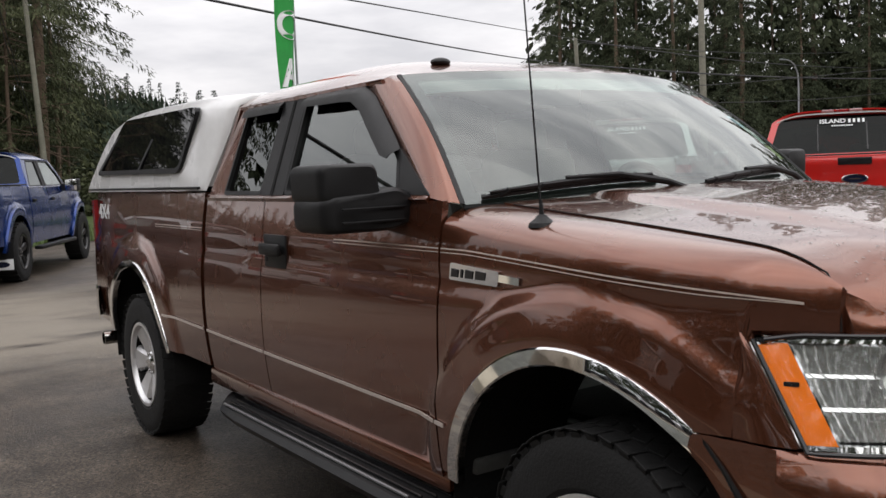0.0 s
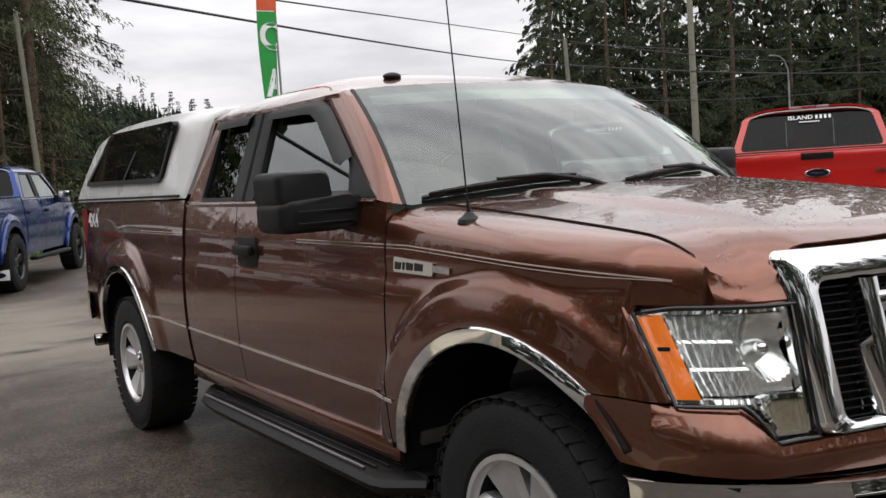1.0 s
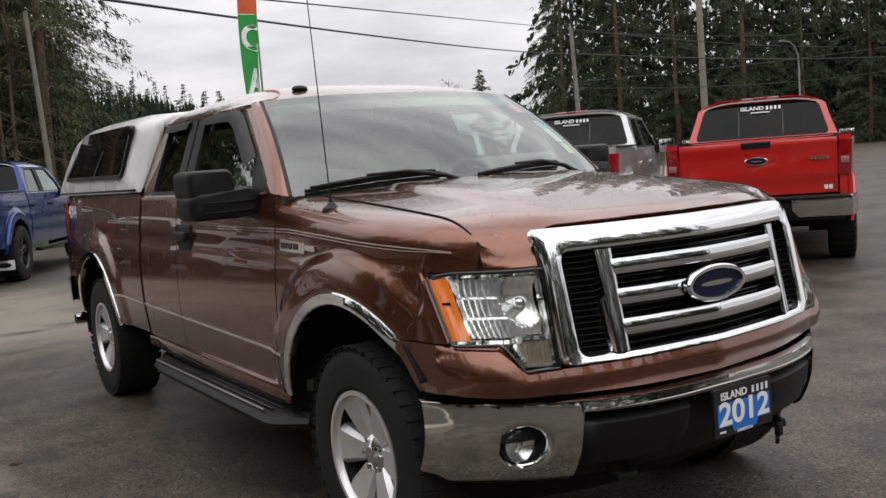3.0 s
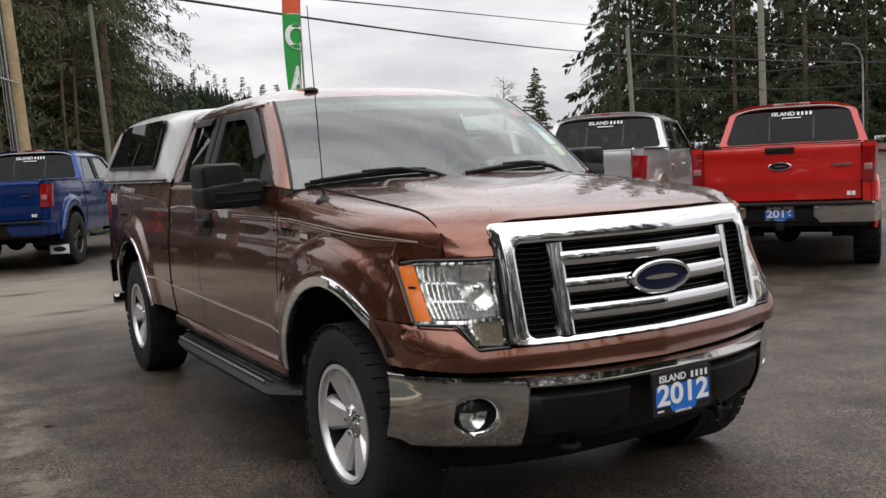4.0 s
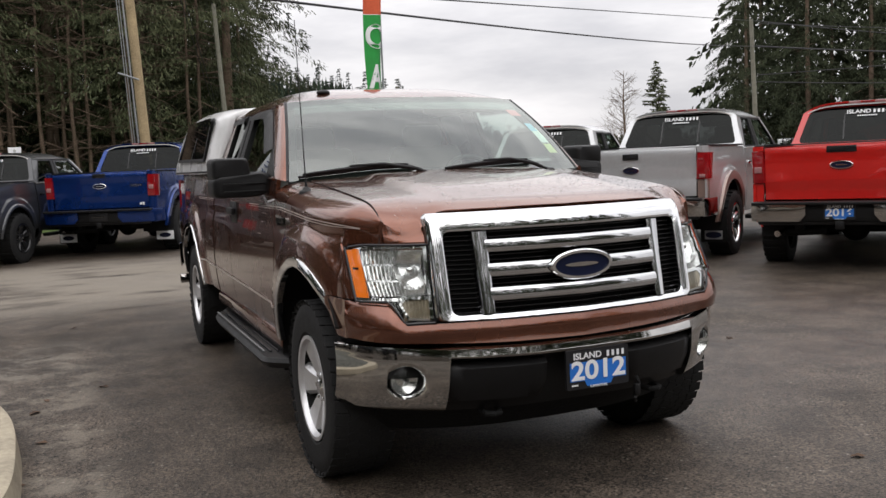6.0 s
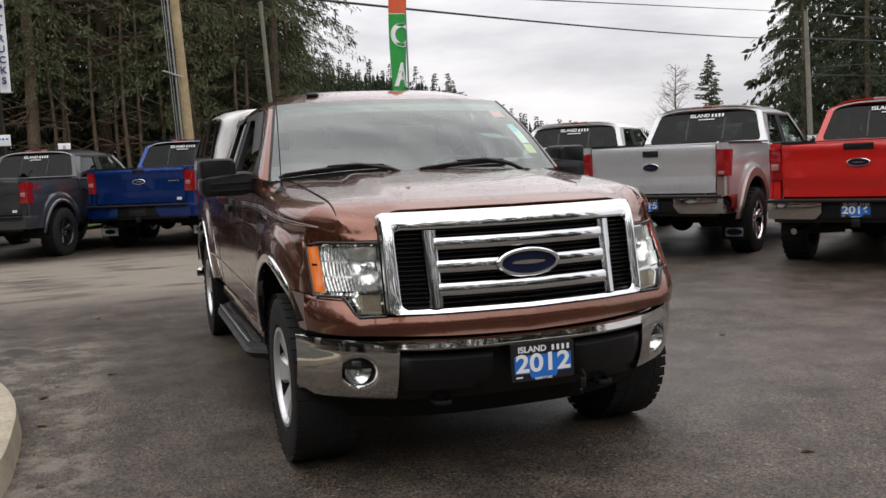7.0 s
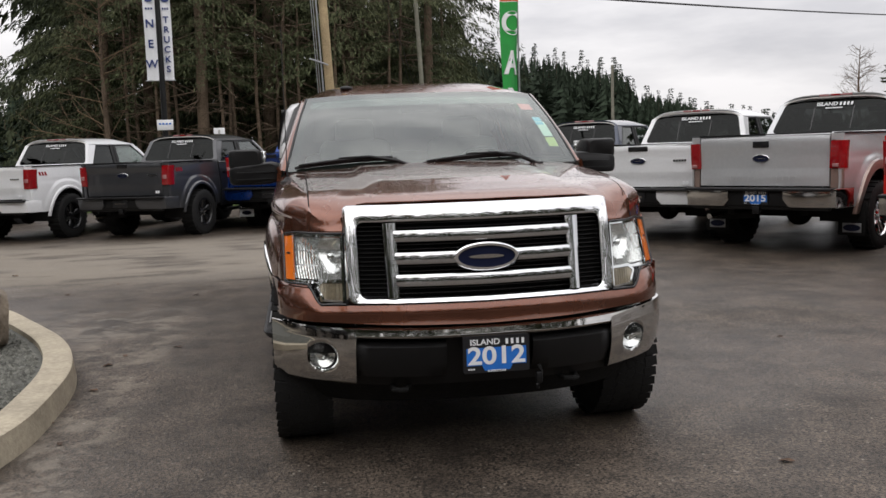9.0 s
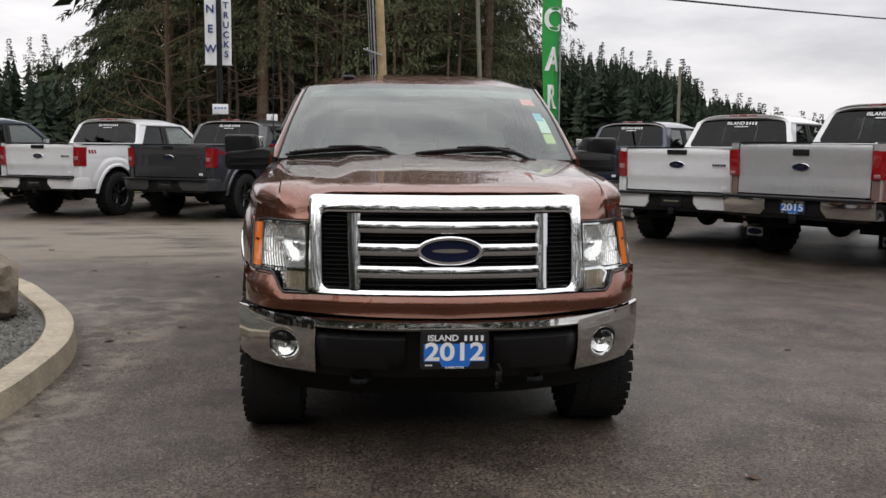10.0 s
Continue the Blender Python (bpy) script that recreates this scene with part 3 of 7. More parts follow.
def cab(parent, paint, end, glass="side_glass", rear_glass="dark_glass", rear_door=1.93, hero=False, lean=0.23):
    """Roof, pillars, glass and interior; end is the station of the cab's back at the belt line."""
    top_end = end - lean
    us = span(-1, 1, 20)
    # roof: steep rolled shoulders, nearly flat middle; its front corners sweep back along the pillars
    rows = []
    ws_ = sorted(set(span(-1, 1, 24)) | {q * k for q in (-1, 1) for k in (0.90, 0.935, 0.955, 0.97, 0.985)})
    for k in range(15):
        v = (k / 14) ** 1.25
        row = []
        for w in ws_:
            x = 0.757 * w
            over = max(0.0, abs(x) - 0.708) / 0.049
            a = windscreen_point(max(-1, min(1, x / 0.708)), 1.0)
            y0, z0 = a.y + 0.135 * over, a.z - 0.011 * over
            full = 1.757 + 0.122 * (1 - abs(w) ** 5.0)
            rise = math.sin(0.5 * math.pi * min(1.0, v / 0.42)) ** 0.9 - 0.10 * smooth01((v - 0.6) / 0.4)
            row.append(Vector((x, y0 + (top_end + 0.02 * (1 - w * w) - y0) * v, z0 + (full - z0) * rise)))
        rows.append(row)
    part("roof", sheet(bmesh.new(), rows, (0, 0, -0.012)), paint, parent, angle=50)
    part("headliner", sheet(bmesh.new(), [[p + Vector((0, 0.02, -0.03)) for p in r[2:-2]] for r in rows], (0, 0, -0.015)), "headliner", parent)
    # windscreen and its dark surround
    ws = part("windscreen", sheet(bmesh.new(), [[windscreen_point(u, v) for u in us] for v in span(0.0, 1.0, 12)]), "wind_glass", parent)
    ws.visible_shadow = False
    sb = part("shade_band", sheet(bmesh.new(), [[windscreen_point(u, v, -0.005) for u in us] for v in (0.80, 0.865, 0.93)]), "shade_glass", parent, "tinted shade band across the windscreen top")
    sb.visible_shadow = False
    rim = bmesh.new()
    for v0, v1 in ((-0.015, 0.075), (0.93, 1.0)):
        sheet(rim, [[windscreen_point(u, v0, -0.004) for u in us], [windscreen_point(u, v1, -0.004) for u in us]], (0, 0.0, -0.006))
    for s in (-1, 1):
        sheet(rim, [[windscreen_point(s * q, v, -0.004) for q in (0.945, 1.0)] for v in span(0.075, 0.93, 10)], (0, 0, -0.006))
    part("windscreen_surround", rim, "dark", parent)
    for s in (-1, 1):
        f = lambda y, z: Vector((s * glass_x(z), y, z))
        inw = (-s * 0.035, 0, 0)
        zt = 1.742
        # A pillar: from the cowl corner up to the roof
        rowsA = []
        for v in span(0, 1, 12):
            a = windscreen_point(s, v)
            b = f(0.715 + (1.295 - 0.715) * v, 1.355 + (zt + 0.002 - 1.355) * v)
            m = a.lerp(b, 0.26) + Vector((s * 0.020, -0.002, 0.002))
            rowsA.append([a, a.lerp(m, 0.6) + Vector((s * 0.004, 0, 0.003)), m, m.lerp(b, 0.6) + Vector((s * 0.004, 0, 0)), b])
        part("front_pillar", sheet(bmesh.new(), rowsA, (-s * 0.012, 0.014, -0.006)), paint, parent, angle=60)
        sl = sheet(bmesh.new(), [[r[0] + Vector((-s * 0.006, -0.001, 0.001)), r[0] + Vector((0, -0.003, 0.003)), r[0].lerp(r[1], 0.35) + Vector((s * 0.001, -0.002, 0.002))] for r in rowsA], (0, 0.003, -0.003))
        part("windscreen_seal", sl, "black", parent)
        # roof rail over the doors
        rr = []
        for y in span(1.20, top_end, 14):
            v = (y - 1.2) / (top_end - 1.2)
            rr.append([f(y, zt), Vector((s * 0.7565, y, 1.750)), Vector((s * 0.7565, y, 1.759))])
        part("roof_rail", sheet(bmesh.new(), rr, inw), paint, parent, angle=60)
        # sill under the windows
        part("window_sill", sheet(bmesh.new(), [[Vector((s * side_x(y, 1.335), y, 1.335)), Vector((s * (glass_x(1.352) + 0.012), y, 1.350)), f(y, 1.362)] for y in span(0.715, end - 0.01, 16)], inw), paint, parent)
        # rear quarter
        wt = top_end - (0.10 if hero else 0.20)
        w1 = end - (0.20 if hero else 0.10)
        back = [[f(w1 - (w1 - wt) * v, 1.362 + (zt - 1.362) * v), f(end - 0.02 - (end - 0.02 - top_end) * v, 1.362 + (zt - 1.362) * v)] for v in span(0, 1, 8)]
        part("rear_pillar", sheet(bmesh.new(), back, inw), paint, parent)
        # middle pillar, black
        b0, b1, t0, t1 = rear_door - 0.175, rear_door + 0.045, rear_door - 0.145, rear_door + 0.050
        if not hero:
            b0, b1, t0, t1 = rear_door - 0.06, rear_door + 0.10, rear_door - 0.12, rear_door + 0.03
        g = bmesh.new()
        outline(g, [(b0, 1.362), (b1, 1.362), (t1, zt), (t0, zt)], lambda y, z: f(y, z) + Vector((s * 0.004, 0, 0)), inw)
        part("middle_pillar", g, "black", parent)
        sm = bmesh.new()
        mid0, mid1 = (b0 + b1) / 2, (t0 + t1) / 2
        outline(sm, [(mid0 - 0.012, 1.362), (mid0 + 0.012, 1.362), (mid1 + 0.012, zt), (mid1 - 0.012, zt)], lambda y, z: f(y, z) + Vector((s * 0.0065, 0, 0)), (-s * 0.002, 0, 0))
        part("pillar_seam", sm, "dark", parent)
        # glass
        fw = [(0.89, 1.362), (b0, 1.362), (t0, zt), (1.295, zt), (0.955, 1.510)]
        rw = [(b1, 1.362), (w1, 1.362), (wt, zt), (t1, zt)]
        for nm, poly, gl in (("front_window", fw, glass), ("rear_window", rw, rear_glass if not hero else "dark_glass")):
            g = bmesh.new()
            g.faces.new([g.verts.new(f(*p) - Vector((s * 0.014, 0, 0))) for p in poly])
            o = part(nm, g, gl, parent)
            o.visible_shadow = False
            t = frame_strip(bmesh.new(), rounded(poly, 0.03), lambda y, z: f(y, z) + Vector((s * 0.003, 0, 0)), 0.016, (-s * 0.02, 0, 0))
            part("window_trim", t, "black", parent)
        # quarter sail where the mirror mounts
        g = outline(bmesh.new(), [(0.715, 1.362), (0.89, 1.362), (0.955, 1.510)], lambda y, z: f(y, z) + Vector((s * 0.002, 0, 0)), inw)
        part("mirror_sail", g, "black", parent)
    # back of the cab
    def bk(x, z):
        return Vector((x, end - lean * (z - 1.38) / 0.42, z))
    def densify(poly, n=6):
        return [(a[0] + (b[0] - a[0]) * k / n, a[1] + (b[1] - a[1]) * k / n) for a, b in zip(poly, poly[1:] + poly[:1]) for k in range(n)]
    outer = densify(rounded([(-0.88, 1.362), (0.88, 1.362), (0.748, 1.775), (-0.748, 1.775)], 0.03))
    outer = [(x, 1.757 + 0.108 * (1 - min(1.0, abs(x) / 0.757) ** 5.0)) if z > 1.72 else (x, z) for x, z in outer]
    inner = densify(rounded([(-0.79, 1.41), (0.79, 1.41), (0.675, 1.775), (-0.675, 1.775)], 0.06))
    inner = [(x, z + 0.030 * (1 - (x / 0.675) ** 4) if z > 1.76 else z) for x, z in inner]
    part("cab_back", sheet(bmesh.new(), [[bk(*a), bk(*b)] for a, b in zip(outer + outer[:1], inner + inner[:1])], (0, -0.03, 0)), paint, parent)
    g = bmesh.new()
    g.faces.new([g.verts.new(bk(*p) + Vector((0, -0.008, 0))) for p in inner])
    o = part("back_window", g, "dark_glass", parent)
    o.visible_shadow = False
    if not hero:
        for x in (-0.26, 0.26):
            g = box(bmesh.new(), (x, end - lean * 0.5 + 0.0, 1.58), (0.018, 0.012, 0.33), 0.003, (math.degrees(math.atan2(lean, 0.42)), 0, 0), 1)
            part("window_divider", g, "gloss_black", parent)
    lower = bmesh.new()
    box(lower, (0, end - 0.03, 0.95), (1.70, 0.04, 0.84), 0.01)
    part("cab_back_panel", lower, paint, parent)
    # interior
    for x in (-0.38, 0.38):
        seat = bmesh.new()
        box(seat, (x, 1.45, 0.92), (0.52, 0.52, 0.20), 0.07, (6, 0, 0), 3)
        box(seat, (x, 1.73, 1.21), (0.50, 0.17, 0.62), 0.07, (-14, 0, 0), 3)
        box(seat, (x, 1.83, 1.57), (0.27, 0.11, 0.17), 0.05, (-10, 0, 0), 3)
        part("front_seat", seat, "interior", parent)
    seat = bmesh.new()
    box(seat, (0, end - 0.20, 1.15), (1.45, 0.16, 0.55), 0.06, (-10, 0, 0), 3)
    box(seat, (0, end - 0.45, 0.90), (1.45, 0.45, 0.16), 0.06, (0, 0, 0), 3)
    part("rear_seat", seat, "interior", parent)
    dash = bmesh.new()
    sheet(dash, [[Vector((x, y, z - 0.10 * abs(x) ** 3)) for x in span(-0.80, 0.80, 12)] for y, z in ((0.50, 1.30), (0.66, 1.315), (0.80, 1.30), (0.86, 1.25), (0.84, 1.05), (0.70, 0.90))], (0, -0.02, -0.03))
    box(dash, (0.38, 0.82, 1.30), (0.42, 0.16, 0.07), 0.03, (10, 0, 0), 3)
    part("dashboard", dash, "dash", parent)
    st = bmesh.new()
    ring = [Vector((0.38 + 0.185 * math.cos(a), 1.02 + 0.185 * math.sin(a) * math.sin(radians(26)), 1.26 + 0.185 * math.sin(a) * math.cos(radians(26)))) for a in span(0, 2 * math.pi, 28)]
    tube(st, ring, 0.015, 8)
    box(st, (0.38, 1.00, 1.26), (0.15, 0.05, 0.13), 0.02, (-26, 0, 0))
    rod(st, (0.38, 1.01, 1.26), (0.38, 0.80, 1.16), 0.03)
    for a in (radians(200), radians(-20), radians(270)):
        rod(st, (0.38, 1.01, 1.26), (0.38 + 0.18 * math.cos(a), 1.02 + 0.18 * math.sin(a) * 0.44, 1.26 + 0.18 * math.sin(a) * 0.9), 0.012, n=6)
    part("steering_wheel", st, "dash", parent)
    g = bmesh.new()
    box(g, (0, 1.15, 1.70), (0.25, 0.03, 0.07), 0.02, (15, 0, 0))
    rod(g, (0, 1.14, 1.72), (0, 1.11, 1.80), 0.012)
    part("rear_view_mirror", g, "dash", parent)
    g = bmesh.new()
    box(g, (0, 1.55, 0.55), (1.72, 1.95, 0.05), 0.01)
    part("cab_floor", g, "dash", parent)


def mirrors(parent, mat="black", chrome=False):
    for s in (-1, 1):
        m = bmesh.new()
        rowsU = rounded([(0.985, 1.345), (1.185, 1.345), (1.187, 1.466), (1.00, 1.466)], 0.030, 6)
        rowsL = rounded([(0.860, 1.280), (0.97, 1.256), (1.185, 1.256), (1.187, 1.366), (0.93, 1.392), (0.875, 1.37)], 0.035, 6)
        for poly, y0, depth in ((rowsU, 0.825, 0.21), (rowsL, 0.815, 0.215)):
            b = bmesh.new()
            for k, (dy, sc) in enumerate(((0.0, 0.82), (0.006, 0.90), (0.018, 0.965), (0.036, 1.0), (depth - 0.02, 1.0), (depth, 0.97))):
                cx, cz = sum(p[0] for p in poly) / len(poly), sum(p[1] for p in poly) / len(poly)
                ring = [b.verts.new((s * (cx + (px - cx) * sc), y0 + dy + 0.25 * max(0.0, px - 1.08), cz + (pz - cz) * sc)) for px, pz in poly]
                if k:
                    for i in range(len(ring)):
                        b.faces.new((prev[i], prev[i - 1], ring[i - 1], ring[i]))
                else:
                    b.faces.new(ring)
                prev = ring
            b.faces.new(prev)
            bmesh.ops.recalc_face_normals(b, faces=b.faces)
            absorb(m, b)
        for dz in (1.290, 1.330):                   # two grooves' raised lips on the arm
            box(m, (s * 1.03, 0.812, dz), (0.22, 0.012, 0.006), 0.002)
        o = part("side_mirror", m, mat, parent, angle=40)
        g = bmesh.new()
        box(g, (s * 1.07, 1.055, 1.36), (0.19, 0.006, 0.19), 0.002)
        part("mirror_glass", g, "chrome", o)


def bed_and_rear(parent, paint, cab_end, tail_y=4.72, rail=1.385):
    """The load bed with its walls, tailgate aside."""
    for s in (-1, 1):
        flank("bed_side", cab_end + 0.04, tail_y, lambda y: arch_low(y, 0.55), lambda y: rail - 0.012 * (y < cab_end + 0.3), s, paint, parent)
        g = bmesh.new()
        box(g, (s * 0.87, (cab_end + 0.06 + tail_y) / 2, rail + 0.008), (0.085, tail_y - cab_end - 0.10, 0.022), 0.006)
        part("bed_rail_cap", g, "black", parent)
        g = bmesh.new()
        box(g, (s * 0.80, (cab_end + tail_y) / 2, 1.12), (0.03, tail_y - cab_end - 0.12, 0.52), 0.004)
        part("bed_inner_wall", g, "dark", parent)
    g = bmesh.new()
    box(g, (0, (cab_end + tail_y) / 2, 0.88), (1.62, tail_y - cab_end - 0.12, 0.05), 0.004)
    box(g, (0, cab_end + 0.07, 1.13), (1.66, 0.03, 0.48), 0.004)
    part("bed_floor", g, "dark", parent)


def underbody(parent, tyre_r=0.40):
    g = bmesh.new()
    for s in (-1, 1):
        box(g, (s * 0.46, 2.0, 0.52), (0.09, 5.2, 0.14), 0.01)
        rod(g, (s * 0.2, 4.45, 0.44), (s * 0.62, 4.45, 0.42), 0.05) if s > 0 else None
    rod(g, (-0.80, 3.67, tyre_r), (0.80, 3.67, tyre_r), 0.055, n=12)
    b = bmesh.new()
    bmesh.ops.create_uvsphere(b, u_segments=14, v_segments=8, radius=0.16)
    absorb(g, b, pose(0.0, 3.70, tyre_r))
    rod(g, (-0.80, 0, tyre_r), (0.80, 0, tyre_r), 0.045, n=12)
    box(g, (0, 0.3, 0.50), (0.7, 1.3, 0.22), 0.05)
    box(g, (0, 3.0, 0.62), (1.5, 3.2, 0.05), 0.01)
    box(g, (0, 0.0, 1.0), (1.1, 1.0, 0.06), 0.01)
    box(g, (0, 4.2, 0.62), (0.9, 0.6, 0.16), 0.05)
    part("chassis", g, "dark", parent)
    for cy, cz in ARCHES:
        for s in (-1, 1):
            lin = bmesh.new()
            rows = [[Vector((s * x, cy + 0.555 * math.cos(a), cz + 0.555 * math.sin(a))) for x in (0.925, 0.50)] for a in span(radians(-8), radians(148 if cy < 1 else 188), 20)]
            sheet(lin, rows, (0, 0, 0.01))
            bmesh.ops.recalc_face_normals(lin, faces=lin.faces)
            part("wheel_liner", lin, "dark", parent)


def emblem(parent, at, w, h, face=1, depth=0.012):
    """A plain dark oval badge in a bright rim; face is the way it looks along y."""
    rim = bmesh.new()
    n = 40
    def ring(a, b, y):
        return [rim.verts.new(Vector(at) + Vector((a * math.cos(2 * math.pi * k / n), y * face, b * math.sin(2 * math.pi * k / n)))) for k in range(n)]
    rs = [ring(w / 2, h / 2, 0), ring(w / 2, h / 2, depth * 0.7), ring(w / 2 * 0.96, h / 2 * 0.92, depth), ring(w / 2 * 0.87, h / 2 * 0.76, depth), ring(w / 2 * 0.86, h / 2 * 0.74, depth * 0.5)]
    for a, b in zip(rs, rs[1:]):
        for k in range(n):
            rim.faces.new((a[k], a[(k + 1) % n], b[(k + 1) % n], b[k]))
    bmesh.ops.recalc_face_normals(rim, faces=rim.faces)
    r = part("badge_rim", rim, "chrome", parent)
    f = bmesh.new()
    f.faces.new([f.verts.new(Vector(at) + Vector((w / 2 * 0.86 * math.cos(2 * math.pi * k / n), depth * 0.62 * face, h / 2 * 0.74 * math.sin(2 * math.pi * k / n)))) for k in range(n)])
    part("badge_field", f, "emblem_blue", r)
    s = bmesh.new()
    outline(s, [(w * 0.27 * math.cos(q), h * 0.07 * math.sin(q)) for q in span(0, 6.1, 24)], lambda x, z: Vector(at) + Vector((x, depth * 0.66 * face, z)), (0, depth * 0.1 * face, 0))
    part("badge_mark", s, "chrome_dull", r)


def plate_sign(parent, at, year, m, w=0.315, h=0.17):
    """Dealer's plate: black frame, blue field, white year, one row of lettering over it."""
    base = m @ Matrix.Translation(at) if at else m
    g = bmesh.new()
    outline(g, rounded([(-w / 2, -h / 2), (w / 2, -h / 2), (w / 2, h / 2), (-w / 2, h / 2)], 0.012), lambda x, y: base @ Vector((x, y, 0)), base.to_3x3() @ Vector((0, 0, -0.012)))
    p = part("dealer_plate", g, "sign_black", parent, "black framed dealer plate with a blue field and white year")
    g = bmesh.new()
    lowpts = [(-w * 0.45, -h * 0.30), (-w * 0.22, -h * 0.30), (-w * 0.18, -h * 0.44), (w * 0.20, -h * 0.44), (w * 0.24, -h * 0.30), (w * 0.45, -h * 0.30), (w * 0.45, h * 0.18), (-w * 0.45, h * 0.18)]
    outline(g, lowpts, lambda x, y: base @ Vector((x, y, 0.002)), base.to_3x3() @ Vector((0, 0, -0.001)))
    part("blue_field", g, "sign_blue", p)
    text_mesh("year", year, h * 0.66, "sign_white", base @ pose(0, -h * 0.055, 0.004), p, 0.0008, squeeze=1.20, bold=0.024)
    text_mesh("word", "ISLAND", h * 0.22, "sign_white", base @ pose(-w * 0.17, h * 0.33, 0.003), p, 0.0006, squeeze=1.10)
    g = bars(bmesh.new(), 4, w * 0.28, h * 0.145, w * 0.042, base @ pose(w * 0.28, h * 0.33, 0.003), 0.0012)
    part("lettering", g, "sign_white", p)
    text_mesh("small_word", "SUPERSTORE", h * 0.075, "sign_white", base @ pose(0, -h * 0.455, 0.003), p, 0.0006, squeeze=1.15)
    part("small_lettering", bars(bmesh.new(), 3, w * 0.10, h * 0.04, w * 0.008, base @ pose(-w * 0.38, -h * 0.39, 0.003), 0.0012), "sign_white", p)
    return p


def window_lettering(parent, m, w=0.34):
    """White dealer lettering on a back window: one word and plain bars."""
    text_mesh("window_word", "ISLAND", w * 0.165, "sign_white", m @ pose(-w * 0.22, 0, 0), parent, 0.0008, squeeze=1.12)
    g = bars(bmesh.new(), 4, w * 0.38, w * 0.11, w * 0.05, m @ pose(w * 0.34, 0, 0), 0.0015)
    bars(g, 9, w * 0.5, w * 0.035, w * 0.012, m @ pose(0.0, -w * 0.13, 0), 0.0015)
    part("window_lettering", g, "sign_white", parent)


def lot_pickup(label, paint, tail, heading, bumper="chrome", tail_style="plain", plate=None, flares=False, lower=None, cab_end=2.93, scale=1.0,
               rim="gloss_black", flaps=False, marks=True, tyre_r=0.41, lamp_style="f", lift=0.0, mats=None, windows=("side_glass", "dark_glass")):
    """A parked pickup seen from behind; tail is the ground point under its tailgate, heading in degrees clockwise from +y."""
    h = radians(heading)
    fwd = Vector((math.sin(h), math.cos(h), 0))
    org = Vector((*tail, 0)) + fwd * 4.80 * scale
    p = thing("pickup_truck", label, "pickup truck", "parked pickup trucks", at=Matrix.Translation(org) @ pose(0, 0, 0, 0, 0, 180 - heading) @ Matrix.Diagonal((scale, scale, scale, 1)))
    fl = 0.035 if not flares else 0.05
    rear_low = lower or paint
    for s in (-1, 1):
        flank("front_fender", -0.40, 0.63, lambda y: arch_low(y, 0.55 if y > 0 else 0.885), lambda y: 1.29 - 0.09 * max(0.0, 0.6 - y), s, rear_low, p, nv=12, fine=0.06)
        flank("front_door", 0.645, 1.92, lambda y: 0.50, lambda y: 1.345, s, paint, p, nv=10, fine=0.12)
        flank("rear_door", 1.935, cab_end - 0.005, lambda y: 0.50, lambda y: 1.345, s, paint, p, nv=10, fine=0.12)
        g = bmesh.new()
        for y in (1.72, cab_end - 0.18):
            box(g, (s * (side_x(y, 1.13) + 0.012), y, 1.15), (0.03, 0.17, 0.045), 0.01)
        part("door_handle", g, "black" if bumper != "chrome" else "chrome", p)
        g = bmesh.new()
        box(g, (s * 0.955, 1.75, 0.42), (0.13, 2.1, 0.06), 0.02)
        part("running_board", g, "black", p)
        for cy, cz in ARCHES:
            g = bmesh.new()
            rows = []
            for a in span(radians(2), radians(178), 22):
                ring = []
                for r, o in ((ARCH_R - 0.004, 0.0), (ARCH_R - 0.004, 0.02), (ARCH_R + 0.02, 0.026), (ARCH_R + (0.10 if flares else 0.05), 0.012 if not flares else 0.03), (ARCH_R + (0.11 if flares else 0.055), 0.0)):
                    y, z = cy + r * math.cos(a), cz + r * math.sin(a)
                    ring.append(Vector((s * (side_x(y, min(z, 1.3)) + o), y, z)))
                rows.append(ring)
            part("wheel_arch_flare", sheet(g, rows, (-s * 0.01, 0, 0)), (lower or paint) if flares else paint, p, angle=50)
        wheel_on(p, s * 0.855, 0.0, s, tyre_r, 0.25, 6, rim, 0.28, False)
        wheel_on(p, s * 0.855, 3.67, s, tyre_r, 0.25, 6, rim, 0.28, False)
    # bonnet and nose, seen only past the cab
    g = sheet(bmesh.new(), [[Vector((x, y + 0.25 * (x / 0.8) ** 2 * (0.5 - y), 1.33 - 0.09 * (0.62 - y) - 0.05 * (x / 0.8) ** 2)) for x in span(-0.86, 0.86, 10)] for y in span(-0.70, 0.62, 6)], (0, 0, -0.03))
    part("bonnet", g, paint, p)
    g = bmesh.new()
    box(g, (0, -0.52, 0.80), (1.66, 0.30, 0.76), 0.10, seg=3)
    part("front_fascia", g, "black", p)
    cab(p, paint, cab_end, *windows, rear_door=1.93 + (0.05 if cab_end > 2.75 else 0))
    for o in p.children:                              # these cabs stand a little taller over the belt line
        for v in o.data.vertices:
            if v.co.z > 1.362:
                v.co.z += 0.09 * (v.co.z - 1.362)
    mirrors(p, "black")
    bed_and_rear(p, paint, cab_end)
    underbody(p, tyre_r)
    # tailgate
    ty = 4.745
    g = bmesh.new()
    rows = []
    for z in (0.80, 0.805, 0.86, 0.93, 0.99, 1.02, 1.06, 1.12, 1.18, 1.25, 1.30, 1.34, 1.372, 1.385):
        d = 0.0
        if tail_style == "scoop":
            d = -0.022 * smooth01((1.00 - z) / 0.09) + 0.012 * smooth01((z - 1.27) / 0.04)
        elif tail_style == "work":
            d = 0.010 * (z < 0.935) + 0.008 * smooth01((z - 1.22) / 0.03)
        else:
            d = 0.014 * smooth01((z - 1.25) / 0.03) - 0.006 * (z < 0.95)
        d -= 0.03 * smooth01((z - 1.36) / 0.03)
